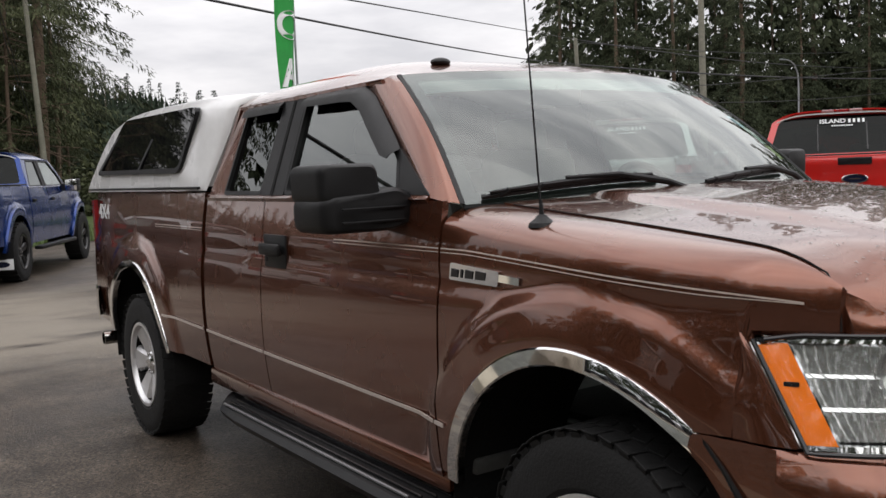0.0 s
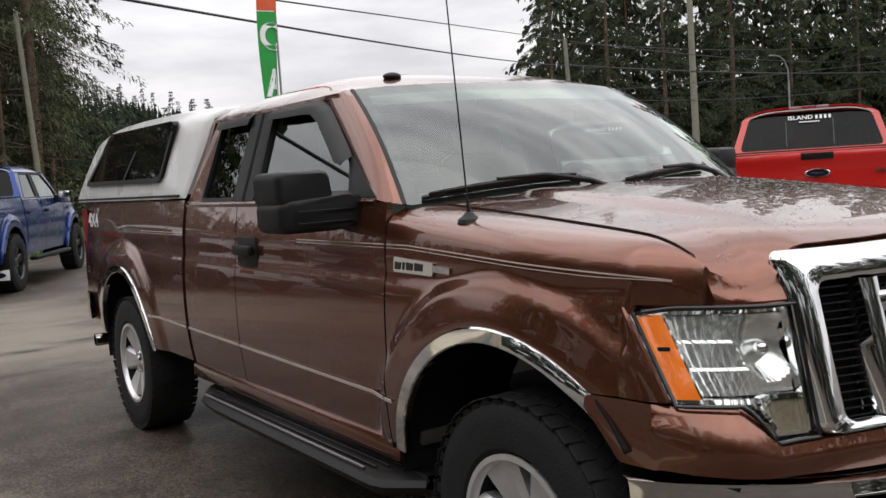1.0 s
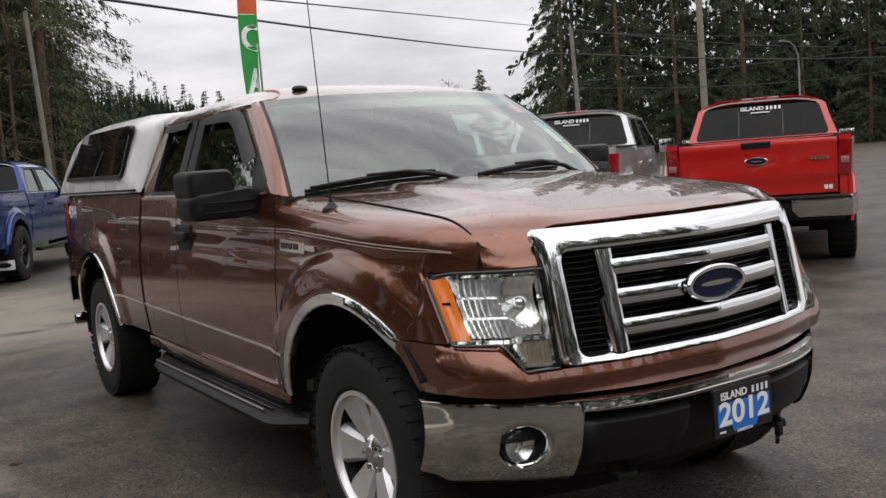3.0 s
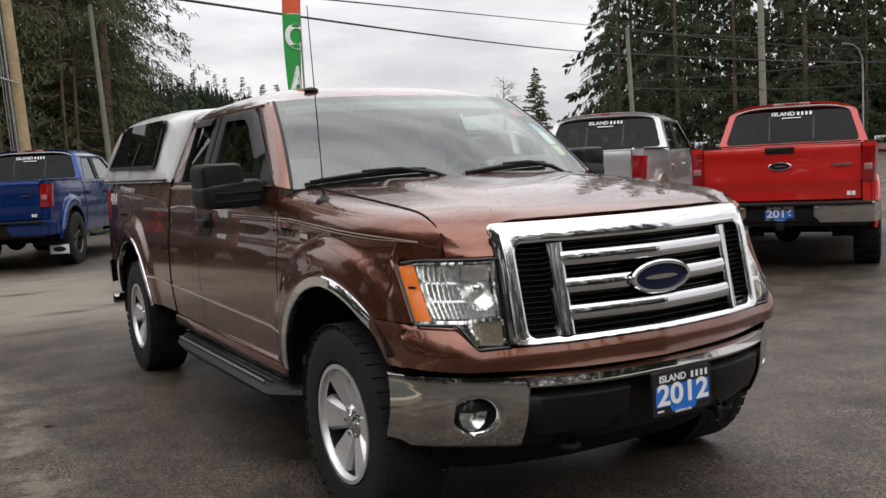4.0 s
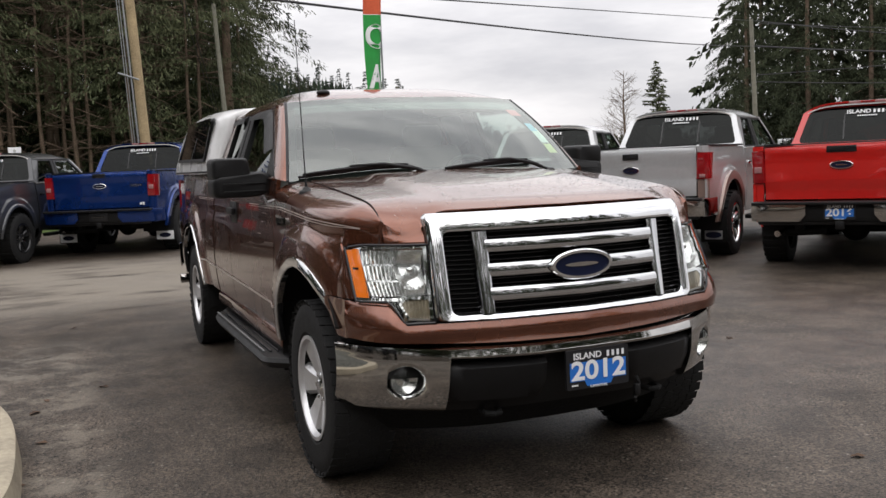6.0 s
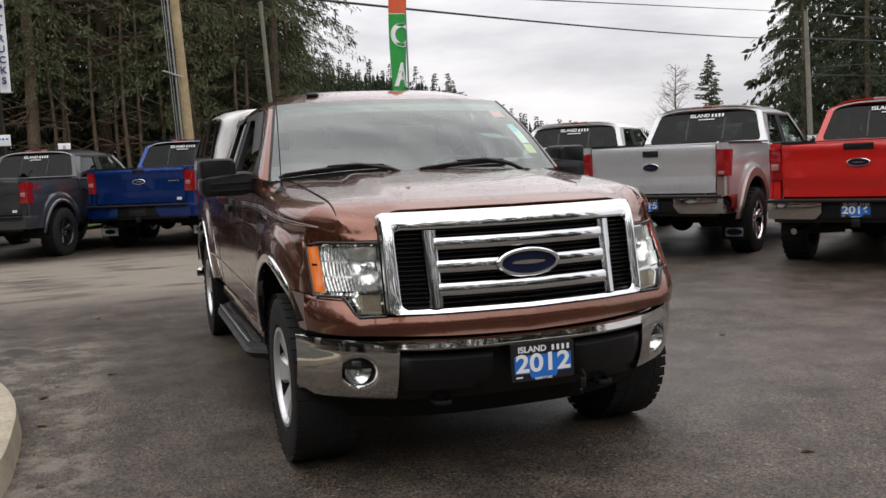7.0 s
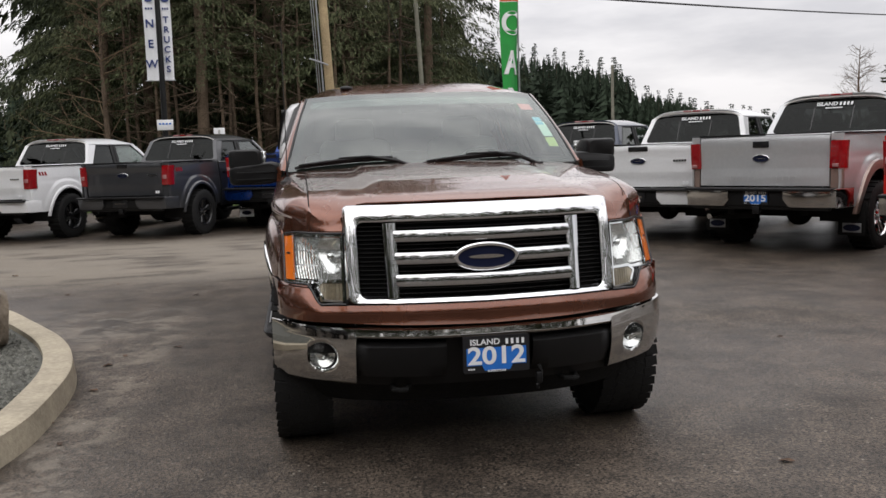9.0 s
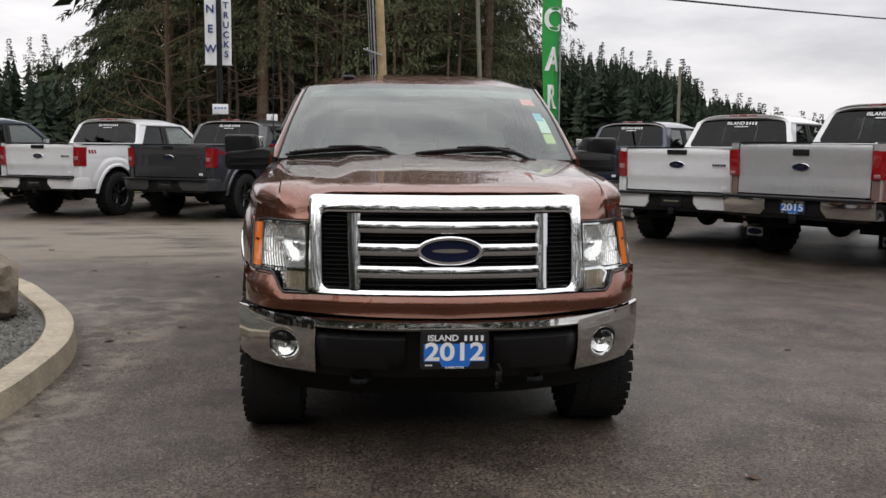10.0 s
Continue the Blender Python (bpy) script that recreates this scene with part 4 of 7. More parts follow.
        rows.append([Vector((x, ty + d - 0.03 * (abs(x) / 0.8) ** 4 + (0.014 * math.exp(-((abs(x) - 0.62) / 0.04) ** 2) if tail_style == "scoop" and z < 1.03 else 0), z)) for x in span(-0.795, 0.795, 26)])
    tg = part("tailgate", sheet(g, rows, (0, -0.06, 0)), paint, p, angle=25)
    g = bmesh.new()
    sheet(g, [[Vector((x, ty - 0.065 + 0.03 * k, 1.392)) for x in span(-0.80, 0.80, 8)] for k in (0, 1, 2)], (0, 0, 0.014))
    part("tailgate_cap", g, "black", tg)
    if tail_style == "work":
        g = box(bmesh.new(), (0, ty + 0.012, 1.285), (0.20, 0.014, 0.075), 0.012)
    else:
        g = box(bmesh.new(), (0, ty + 0.012, 1.335), (0.30 if tail_style == "scoop" else 0.22, 0.014, 0.07), 0.01)
    part("tailgate_handle", g, "gloss_black" if tail_style != "handle_paint" else paint, tg)
    emblem(tg, (0, ty + 0.003, 1.165 if tail_style != "work" else 1.12), 0.235 if tail_style != "work" else 0.21, 0.092, 1)
    if tail_style == "work":
        g = bmesh.new()
        bars(g, 5, 0.36, 0.05, 0.022, pose(0.26, ty + 0.012, 0.885, 90, 0, 180), 0.004)
        part("embossed_lettering", g, paint, tg)
        part("embossed_lettering", bars(bmesh.new(), 4, 0.28, 0.05, 0.022, pose(-0.28, ty + 0.012, 0.885, 90, 0, 180), 0.004), paint, tg)
    if marks:
        g = bars(bmesh.new(), 5, 0.19, 0.028, 0.008, pose(-0.62, ty + 0.006, 1.165, 90, 0, 180), 0.004)
        part("model_badge", g, "chrome_dull", tg)
        g = bars(bmesh.new(), 2, 0.08, 0.045, 0.008, pose(-0.70, ty + 0.000, 0.86, 90, 0, 180), 0.003)
        part("dealer_sticker", g, "sign_white", tg)
    # tail lamps
    for s in (-1, 1):
        z0, z1 = (0.985, 1.335) if lamp_style != "sd" else (1.00, 1.31)
        hw = 0.80
        g = bmesh.new()
        rows = []
        for u in span(0, 1, 8):
            x, y = (hw + 0.135 * min(1, u / 0.7) + 0.012 * max(0, u - 0.7) / 0.3, ty - 0.005 - 0.02 * u * u - 0.14 * max(0, u - 0.6) / 0.4)
            rows.append([Vector((s * (x + 0.002 * k), y + 0.008 * math.sin(math.pi * v), z0 + (z1 - z0) * v)) for k, v in enumerate(span(0, 1, 8))])
        lamp = part("tail_lamp", sheet(g, rows, (-s * 0.02, -0.05, 0)), "tail_red", p)
        g = bmesh.new()
        if lamp_style == "sd":
            box(g, (s * 0.87, ty + 0.002, 1.035), (0.07, 0.012, 0.04), 0.01)
        else:
            box(g, (s * 0.865, ty + 0.004, 1.13), (0.08, 0.014, 0.07), 0.012)
        part("reversing_lens", g, "tail_pale", lamp)
        # corner panel below the lamp
        g = sheet(bmesh.new(), [[Vector((s * (hw + 0.01 + 0.125 * u), ty - 0.02 - 0.04 * u * u, z)) for z in (0.72, 0.85, z0 - 0.005)] for u in span(0, 1, 4)], (0, -0.03, 0))
        part("corner_panel", g, rear_low, p)
        g = sheet(bmesh.new(), [[Vector((s * (hw + 0.01 + 0.125 * u), ty - 0.02 - 0.04 * u * u, z)) for z in (z1 + 0.005, 1.39)] for u in span(0, 1, 4)], (0, -0.03, 0))
        part("corner_cap", g, paint, p)
    # rear bumper
    bmat = {"chrome": "chrome_dull", "white": "white", "blue": "blue", "grey": "grey", "navy": "chrome_dull"}[bumper]
    for s in (-1, 1):
        g = bmesh.new()
        rows = []
        for x in span(0.34, 0.985, 10):
            y = ty + 0.16 - 0.05 * ((x - 0.34) / 0.6) ** 2 - 0.30 * max(0, (x - 0.90) / 0.085) ** 2
            lo = 0.565 + 0.0 * x if x > 0.40 else 0.565 + (0.40 - x) * 1.2
            rows.append([Vector((s * x, y - 0.02, 0.775)), Vector((s * x, y, 0.765)), Vector((s * x, y + 0.006, 0.67)), Vector((s * x, y - 0.015, lo))])
        part("bumper_corner", sheet(g, rows, (0, -0.04, 0)), bmat, p)
        g = bmesh.new()
        b = bmesh.new()
        lathe(g, [(0.001, 0), (0.013, 0), (0.013, -0.01)], 12, "y", (s * 0.80, ty + 0.165 - 0.033, 0.665))
        part("parking_sensor", g, "black", p)
    g = bmesh.new()
    box(g, (0, ty + 0.105, 0.765), (1.80, 0.20, 0.035), 0.012)
    box(g, (0, ty + 0.07, 0.66), (0.80, 0.12, 0.19), 0.02)
    box(g, (0, ty + 0.06, 0.575), (1.70, 0.10, 0.10), 0.02)
    rod(g, (0, ty + 0.0, 0.53), (0, ty + 0.14, 0.53), 0.035)
    box(g, (0, ty + 0.12, 0.525), (0.09, 0.05, 0.09), 0.01)
    part("bumper_step", g, "black", p)
    g = bmesh.new()
    rod(g, (0.62, ty - 0.5, 0.44), (0.66, ty + 0.02, 0.42), 0.035, n=14)
    part("exhaust_pipe", g, "chrome_dull", p)
    m = pose(0, ty + 0.145, 0.67, 90, 0, 180)
    if plate:
        plate_sign(p, None, plate, m)
    else:
        g = box(bmesh.new(), (0, ty + 0.138, 0.665), (0.31, 0.012, 0.15), 0.008)
        q = part("plate_holder", g, "sign_black", p)
        part("plate_lettering", bars(bmesh.new(), 8, 0.22, 0.022, 0.008, pose(0, ty + 0.146, 0.665, 90, 0, 180), 0.003), "chrome_dull", q)
    if flaps:
        for s in (-1, 1):
            g = box(bmesh.new(), (s * 0.85, 4.20, 0.40), (0.32, 0.012, 0.40), 0.004)
            fl_ = part("mud_flap", g, "dark", p)
            small = 0.72 if lamp_style == "sd" else 1.0
            g = box(bmesh.new(), (s * 0.85, 4.209, 0.29), (0.30 * small, 0.006, 0.15 * small), 0.002)
            part("flap_panel", g, "sign_white" if small == 1.0 else "metal", fl_)
            g = bmesh.new()
            lathe(g, [(0.05, 0), (0.05, 0.004), (0.001, 0.004)], 20, "y", (0, 0, 0))
            bmesh.ops.transform(g, matrix=pose(s * 0.85, 4.212, 0.29) @ Matrix.Diagonal((2.0, 1, 0.8, 1)), verts=g.verts)
            part("flap_mark", g, "emblem_blue", fl_)
    # high brake lamp and dealer lettering on the back window
    top_end = cab_end - 0.23
    tilt = math.degrees(math.atan2(0.23, 0.42))
    for x, mt, nm in ((0, "tail_red", "brake_lamp"), (-0.15, "tail_pale", "cargo_lamp"), (0.15, "tail_pale", "cargo_lamp")):
        g = box(bmesh.new(), (x, top_end + 0.006, 1.903), (0.14, 0.03, 0.030), 0.008)
        part(nm, g, mt, p)
    window_lettering(p, Matrix.Translation((0, cab_end - 0.23 * (1.755 - 1.38) / 0.42 + 0.014, 1.782)) @ pose(0, 0, 0, 90 + 0, 0, 180) @ pose(0, 0, 0, -tilt), 0.45)
    return p


# ---------- the ground ----------
g = bmesh.new()
sheet(g, [[Vector((x, y, 0)) for x in (-2500, -60, -20, -6, 0, 6, 20, 60, 2500)] for y in (-2500, -60, -20, -6, 0, 6, 20, 60, 2500)])
tagged(mesh_object("ground", g, "asphalt"), "damp dark asphalt car lot with pale dusty wear", "asphalt", kind="structure")


# ---------- the brown pickup ----------
def nose_plan(x):
    return curve_at(NOSE, abs(x))


def nose_y(x, z):
    """Station of the nose face: it leans back, most at the corners where the lamps wrap round."""
    rake = 0.20 + 0.40 * smooth01((abs(x) - 0.64) / 0.20)
    return nose_plan(x) + rake * (max(z, 0.80) - 0.95)


def nose_inverse(y):
    """Half width of the nose, at bonnet height, where it has the station y."""
    lo, hi = 0.0, 0.93
    for _ in range(40):
        m = (lo + hi) / 2
        lo, hi = (m, hi) if nose_y(m, 1.10) < y else (lo, m)
    return lo - 0.004


def bump_plan(x):
    return curve_at(BUMP, abs(x))


def fr(x, z, out=0.0):
    """A point on the front face of the brown truck."""
    return Vector((x, nose_y(x, z) - out, z))


def hood_edge(y):
    return curve_at(((-0.70, 1.150), (-0.40, 1.196), (0.0, 1.238), (0.35, 1.268), (0.66, 1.295)), y)


def nose_drop(y):
    """How far the front corners roll down towards the lamps."""
    return 0.075 * (max(0.0, -0.33 - y) / 0.26) ** 2.2


def hood_z(x, y):
    """Height of the bonnet."""
    e = hood_edge(y) + 0.048
    a = abs(x) / 0.74
    z = e + 0.028 * (1 - a ** 2.2)
    z -= nose_drop(y) * smooth01((abs(x) - 0.50) / 0.20)
    z += 0.016 * smooth01((0.50 - abs(x)) / 0.07) * smooth01((y + 0.62) / 0.5)       # raised middle
    return z


def hood_front(x):
    return nose_y(x, 1.10) + 0.070 - 0.035 * smooth01((abs(x) - 0.55) / 0.06)


hero = thing("pickup_truck", "wet bronze-brown extended-cab pickup with a white canopy and chrome grille", "pickup truck", "parked pickup trucks")
for s in (-1, 1):
    # front fender with its shoulder rolled in to the bonnet gap
    rows = []
    for y in [-0.536, -0.526, -0.512, -0.498, -0.482, -0.466, -0.45, -0.43, -0.412, -0.398] + columns(-0.385, 0.63, 0.022):
        lo = arch_low(y, 0.55 if y > 0 else 0.866)
        hi = hood_edge(y) - 0.035 - nose_drop(y)
        wide = side_x
        if y < -0.386:                                # wraps forward over the lamp
            lo, wide = 1.084, lambda y, z: nose_inverse(y)
        row = [Vector((s * wide(y, lo + (hi - lo) * k / 24), y, lo + (hi - lo) * k / 24)) for k in range(25)]
        xe = wide(y, hi)
        xi = min(0.748, xe - 0.012)
        for a in span(radians(12), radians(90), 7):
            row.append(Vector((s * (xi + (xe - xi) * math.cos(a)), y, hi + 0.078 * math.sin(a) ** 1.1)))
        rows.append(row)
    part("front_fender", sheet(bmesh.new(), rows, (-s * 0.015, 0, -0.012)), "brown", hero, angle=40)
    flank("front_door", 0.640, 1.925, lambda y: 0.525, lambda y: 1.345, s, "brown", hero, nv=26)
    flank("rear_door", 1.933, 2.590, lambda y: 0.525, lambda y: 1.365, s, "brown", hero, nv=26)
    g = bmesh.new()
    box(g, (s * 0.90, 1.62, 0.51), (0.06, 2.0, 0.08), 0.02)
    part("rocker_sill", g, "brown", hero)
    # bright arch mouldings
    for cy, cz in ARCHES:
        rows = []
        for a in (span(radians(10), radians(150), 40) if cy < 1 else span(radians(10), radians(170), 40)):
            ring = []
            for r, o in ((ARCH_R - 0.012, -0.02), (ARCH_R - 0.014, 0.003), (ARCH_R - 0.010, 0.007), (ARCH_R + 0.028, 0.0075), (ARCH_R + 0.033, 0.004), (ARCH_R + 0.034, -0.001)):
                y, z = cy + r * math.cos(a), cz + r * math.sin(a)
                ring.append(Vector((s * (side_x(y, z) + o - 0.018 * smooth01((a - radians(122)) / 0.4) * (cy < 1)), y, z)))
            rows.append(ring)
        part("arch_moulding", sheet(bmesh.new(), rows, (-s * 0.004, 0, 0)), "chrome", hero, "flat chrome wheel arch moulding", 35)
    # bright lower strip and the twin pinstripe
    for y0, y1 in ((0.585, 0.635), (0.645, 1.92), (1.938, 2.585), (2.635, 3.185)):
        g = sheet(bmesh.new(), [[Vector((s * (side_x(y, z) + 0.004), y, z)) for z in (0.688 + 0.016 * y - 0.005, 0.688 + 0.016 * y + 0.006)] for y in span(y0, y1, 12)], (s * 0.004, 0, 0))
        part("body_strip", g, "pinstripe", hero, "thin bright body side strip")
    for dz, wz in ((0.0, 0.0036), (-0.011, 0.0022)):
        for y0, y1 in ((-0.50, 0.628), (0.642, 1.30), (2.635, 3.35)):
            g = sheet(bmesh.new(), [[Vector((s * (side_x(y, z) + 0.0012), y, z)) for z in (1.146 + 0.062 * min(1, (y + 0.5) / 1.0) ** 0.85 + dz * (1 - max(0, -0.3 - y) * 4) - wz / 2, 1.146 + 0.062 * min(1, (y + 0.5) / 1.0) ** 0.85 + dz * (1 - max(0, -0.3 - y) * 4) + wz / 2)] for y in span(y0, y1, 30)], (s * 0.0012, 0, 0))
            part("pinstripe", g, "pinstripe", hero, "pale painted pinstripe")
    # door handle
    g = box(bmesh.new(), (s * (side_x(1.79, 1.14) + 0.002), 1.79, 1.14), (0.012, 0.205, 0.135), 0.004)
    h = part("handle_plate", g, "black", hero)
    g = bmesh.new()
    box(g, (s * (side_x(1.79, 1.16) + 0.028), 1.79, 1.150), (0.022, 0.185, 0.046), 0.010)
    rod(g, (s * (side_x(1.79, 1.15) + 0.018), 1.845, 1.110), (s * (side_x(1.79, 1.15) + 0.022), 1.845, 1.110), 0.012)
    part("door_handle", g, "black", h)
    # model badge: a slanted bright frame with dark slots and a small bar after it
    f = lambda y, z: Vector((s * (side_x(y, z) + 0.002), y, z))
    g = bmesh.new()
    outline(g, rounded([(0.578, 1.122), (0.352, 1.118), (0.342, 1.160), (0.566, 1.172)], 0.008), f, (s * 0.006, 0, 0))
    outline(g, [(0.349, 1.132), (0.262, 1.128), (0.258, 1.148), (0.345, 1.153)], f, (s * 0.005, 0, 0))
    b = part("model_badge", g, "chrome", hero, "chrome model badge on the front fender")
    for y0, y1 in ((0.566, 0.532), (0.520, 0.510), (0.498, 0.462), (0.450, 0.405)):
        g = outline(bmesh.new(), [(y0, 1.131), (y1, 1.131), (y1 - 0.006, 1.153), (y0 - 0.006, 1.156)], lambda y, z: f(y, z) + Vector((s * 0.0065, 0, 0)), (s * 0.001, 0, 0))
        part("badge_inlay", g, "gloss_black", b)
    # step board
    sb = bmesh.new()
    rows = []
    for y, inset in ((0.50, 0.12), (0.60, 0.02), (0.66, 0.0), (2.10, 0.0), (2.30, 0.02), (2.44, 0.09)):
        xo = 1.010 - inset
        rows.append([Vector((s * 0.84, y, 0.45)), Vector((s * 0.90, y, 0.452)), Vector((s * xo, y, 0.435)), Vector((s * (xo + 0.018), y, 0.415)), Vector((s * xo, y, 0.385)), Vector((s * 0.86, y, 0.375))])
    sheet(sb, rows, None)
    bmesh.ops.holes_fill(sb, edges=sb.edges, sides=0)
    bmesh.ops.recalc_face_normals(sb, faces=sb.faces)
    step = part("step_board", sb, "black", hero, "black ribbed running board", 30)
    for k, x in enumerate((0.900, 0.932, 0.964, 0.992)):
        r = bmesh.new()
        z = 0.452 - 0.017 * max(0, (x - 0.90) / 0.145)
        box(r, (s * x, 1.46 + 0.02 * k, z + 0.003), (0.010, 1.62 - 0.03 * k, 0.010), 0.003)
        part("tread_rib", r, "metal" if k == 3 else "gloss_black", step)
    for y in (0.95, 1.5, 2.1):
        r = bmesh.new()
        rod(r, (s * 0.6, y, 0.48), (s * 0.95, y, 0.41), 0.025)
        part("step_bracket", r, "dark", step)
    wheel_on(hero, s * 0.808, 0.0, s, 0.406, 0.236, 6, "alloy", 0.262)
    wheel_on(hero, s * 0.818, 3.67, s, 0.406, 0.236, 6, "alloy", 0.262)
    # window deflectors, smoked
    g = bmesh.new()
    gx = lambda y, z, o: Vector((s * (glass_x(z) + o), y, z))
    outer_e = [(1.77, 1.746), (1.60, 1.748), (1.42, 1.748), (1.31, 1.744), (1.22, 1.705), (1.10, 1.618), (0.985, 1.535), (0.955, 1.508)]
    inner_e = [(1.77, 1.705), (1.60, 1.700), (1.43, 1.698), (1.345, 1.692), (1.262, 1.655), (1.145, 1.570), (1.035, 1.492), (0.985, 1.480)]
    sheet(g, [[gx(*a, 0.006), gx((a[0] + b[0]) / 2, (a[1] + b[1]) / 2, 0.028), gx(*b, 0.030)] for a, b in zip(outer_e, inner_e)], (-s * 0.004, 0, 0))
    sheet(g, [[gx(y, 1.746, 0.006), gx(y, 1.725, 0.024), gx(y, 1.702, 0.026)] for y in span(1.99, 2.38, 6)], (-s * 0.004, 0, 0))
    part("window_deflector", g, "black", hero, "smoked plastic window deflector", 60)

# bonnet
rows = []
for v in span(0, 1, 26):
    row = []
    for x in sorted(set(span(-0.742, 0.742, 36)) | {q * k for q in (-1, 1) for k in (0.598, 0.601, 0.604, 0.607, 0.612)}):
        y0, y1 = hood_front(x), 0.60 - 0.235 * (1 - (x / 0.80) ** 2)
        y = y0 + (y1 - y0) * v
        z = hood_z(x, y) - 0.018 * (1 - smooth01(v / 0.09)) ** 2
        row.append(Vector((x, y, z)))
    rows.append(row)
lip = []
for t in (0.0, 0.45, 1.0):                            # front edge of the bonnet, turned down to the grille and the lamps
    row = []
    for p in rows[0]:
        zb = 1.172 + (1.087 - 1.172) * smooth01((abs(p.x) - 0.599) / 0.008)
        yy = nose_y(p.x, zb) + 0.012 + 0.034 * (1 - smooth01((abs(p.x) - 0.599) / 0.008))
        ye = p.y - 0.002 if abs(p.x) > 0.606 else yy + 0.022
        row.append(Vector((p.x, yy + (max(yy - 0.004, ye) - yy) * t, zb + (p.z - 0.016 - zb) * t)))
    lip.append(row)
rows = lip + rows
part("bonnet", sheet(bmesh.new(), rows, (0, 0.01, -0.03)), "brown", hero, "wet brown bonnet with a raised middle", 40)
# dark gap between bonnet and fender, running down to the lamp
for s in (-1, 1):
    pts = [(s * 0.7455, y, hood_z(0.742, y) - 0.0015) for y in span(0.50, -0.50, 24)]
    pts += [(s * 0.7470, hood_front(0.742) + 0.012, hood_z(0.742, hood_front(0.742)) - 0.012), (s * 0.751, hood_front(0.742) - 0.004, 1.135), (s * 0.756, nose_y(0.756, 1.10) + 0.008, 1.10), (s * 0.760, nose_y(0.76, 1.085) + 0.008, 1.085)]
    part("bonnet_gap", tube(bmesh.new(), pts, 0.0020, 6), "dark", hero)
# cowl under the wipers
rows = [[Vector((x, 0.60 - 0.235 * (1 - (x / 0.80) ** 2) + d, hood_z(min(0.74, max(-0.74, x)), 0.45) - 0.018 + k)) for x in span(-0.80, 0.80, 20)] for d, k in ((-0.01, 0.0), (0.05, -0.004), (0.09, 0.012))]
part("cowl", sheet(bmesh.new(), rows, (0, 0, -0.02)), "black", hero)
# painted nose band under the lamps and the grille
xs = sorted(set(span(-0.893, 0.893, 60)) | {s * k for s in (-1, 1) for k in (0.600, 0.603, 0.70, 0.71, 0.72, 0.735, 0.75, 0.765, 0.772)})
def nose_top(x):
    a = abs(x)
    if a < 0.6015:
        return 0.768
    if a < 0.702:
        return 0.766
    return 0.766 + (0.857 - 0.766) * smooth01((a - 0.710) / 0.062) if a < 0.772 else 0.857
rows = []
for x in xs:
    hi, lo = nose_top(x), 0.675 + 0.035 * (abs(x) / 0.9) ** 2
    row = []
    for k in range(9):
        z = lo + (hi - lo) * k / 8
        ridge = 0.735 + 0.02 * smooth01((abs(x) - 0.70) / 0.1)      # a soft crease along the band
        p = fr(x, z, 0.012 + (0.012 - 0.40 * max(0, z - ridge) if z > ridge else 0.012 - 0.22 * (ridge - z)))
        row.append(p)
    rows.append(row)
ends = {}
for s in (-1, 1):                                     # its corners run on round to the wheel arches
    ends[s] = []
    for y in span(-0.490, -0.30, 14):
        lo, k = max(0.706, arch_low(y, 0.706)), smooth01((y + 0.55) / 0.24)
        ends[s].append([Vector((s * (0.897 + (side_x(max(y, -0.34), z) + 0.002 - 0.897) * k), y, z)) for z in span(lo, 0.863, 8)])
rows = ends[-1][::-1] + rows + ends[1]
part("nose_band", sheet(bmesh.new(), rows, (0, 0.02, 0)), "brown", hero, "painted band above the bumper", 60)
g = sheet(bmesh.new(), [[fr(x, z, -0.03) for z in (0.55, 0.67)] for x in span(-0.90, 0.90, 30)], (0, 0.02, 0))
part("bumper_gap_filler", g, "dark", hero)

# grille
outer = rounded([(-0.603, 0.774), (0.603, 0.774), (0.603, 1.196), (-0.603, 1.196)], 0.03, 5)
inner = rounded([(-0.545, 0.796), (0.545, 0.796), (0.550, 1.124), (-0.550, 1.124)], 0.035, 5)
def dense(poly, n=6):
    out = []
    for a, b in zip(poly, poly[1:] + poly[:1]):
        for k in range(n):
            out.append((a[0] + (b[0] - a[0]) * k / n, a[1] + (b[1] - a[1]) * k / n))
    return out
outer_d, inner_d = dense(outer), dense(inner)
def gf(p, out):
    q = fr(p[0], p[1], out)
    if p[1] > 1.10:
        q.y += 0.55 * (p[1] - 1.10) ** 1.0 * 0.35
    return q
rows = []
for a, b in zip(outer_d + outer_d[:1], inner_d + inner_d[:1]):
    m1, m2 = (a[0] * 0.8 + b[0] * 0.2, a[1] * 0.8 + b[1] * 0.2), (a[0] * 0.15 + b[0] * 0.85, a[1] * 0.15 + b[1] * 0.85)
    rows.append([gf(a, -0.03), gf(a, 0.012), gf(m1, 0.028), gf(m2, 0.023), gf(b, 0.017), gf(b, -0.045)])
grille = part("grille_frame", sheet(bmesh.new(), rows), "chrome", hero, "broad chrome grille surround", 45)
g = bmesh.new()
sheet(g, [[fr(x, z, -0.055) for z in span(0.78, 1.125, 4)] for x in span(-0.56, 0.56, 20)], (0, 0.01, 0))
part("grille_backing", g, "dark", grille)
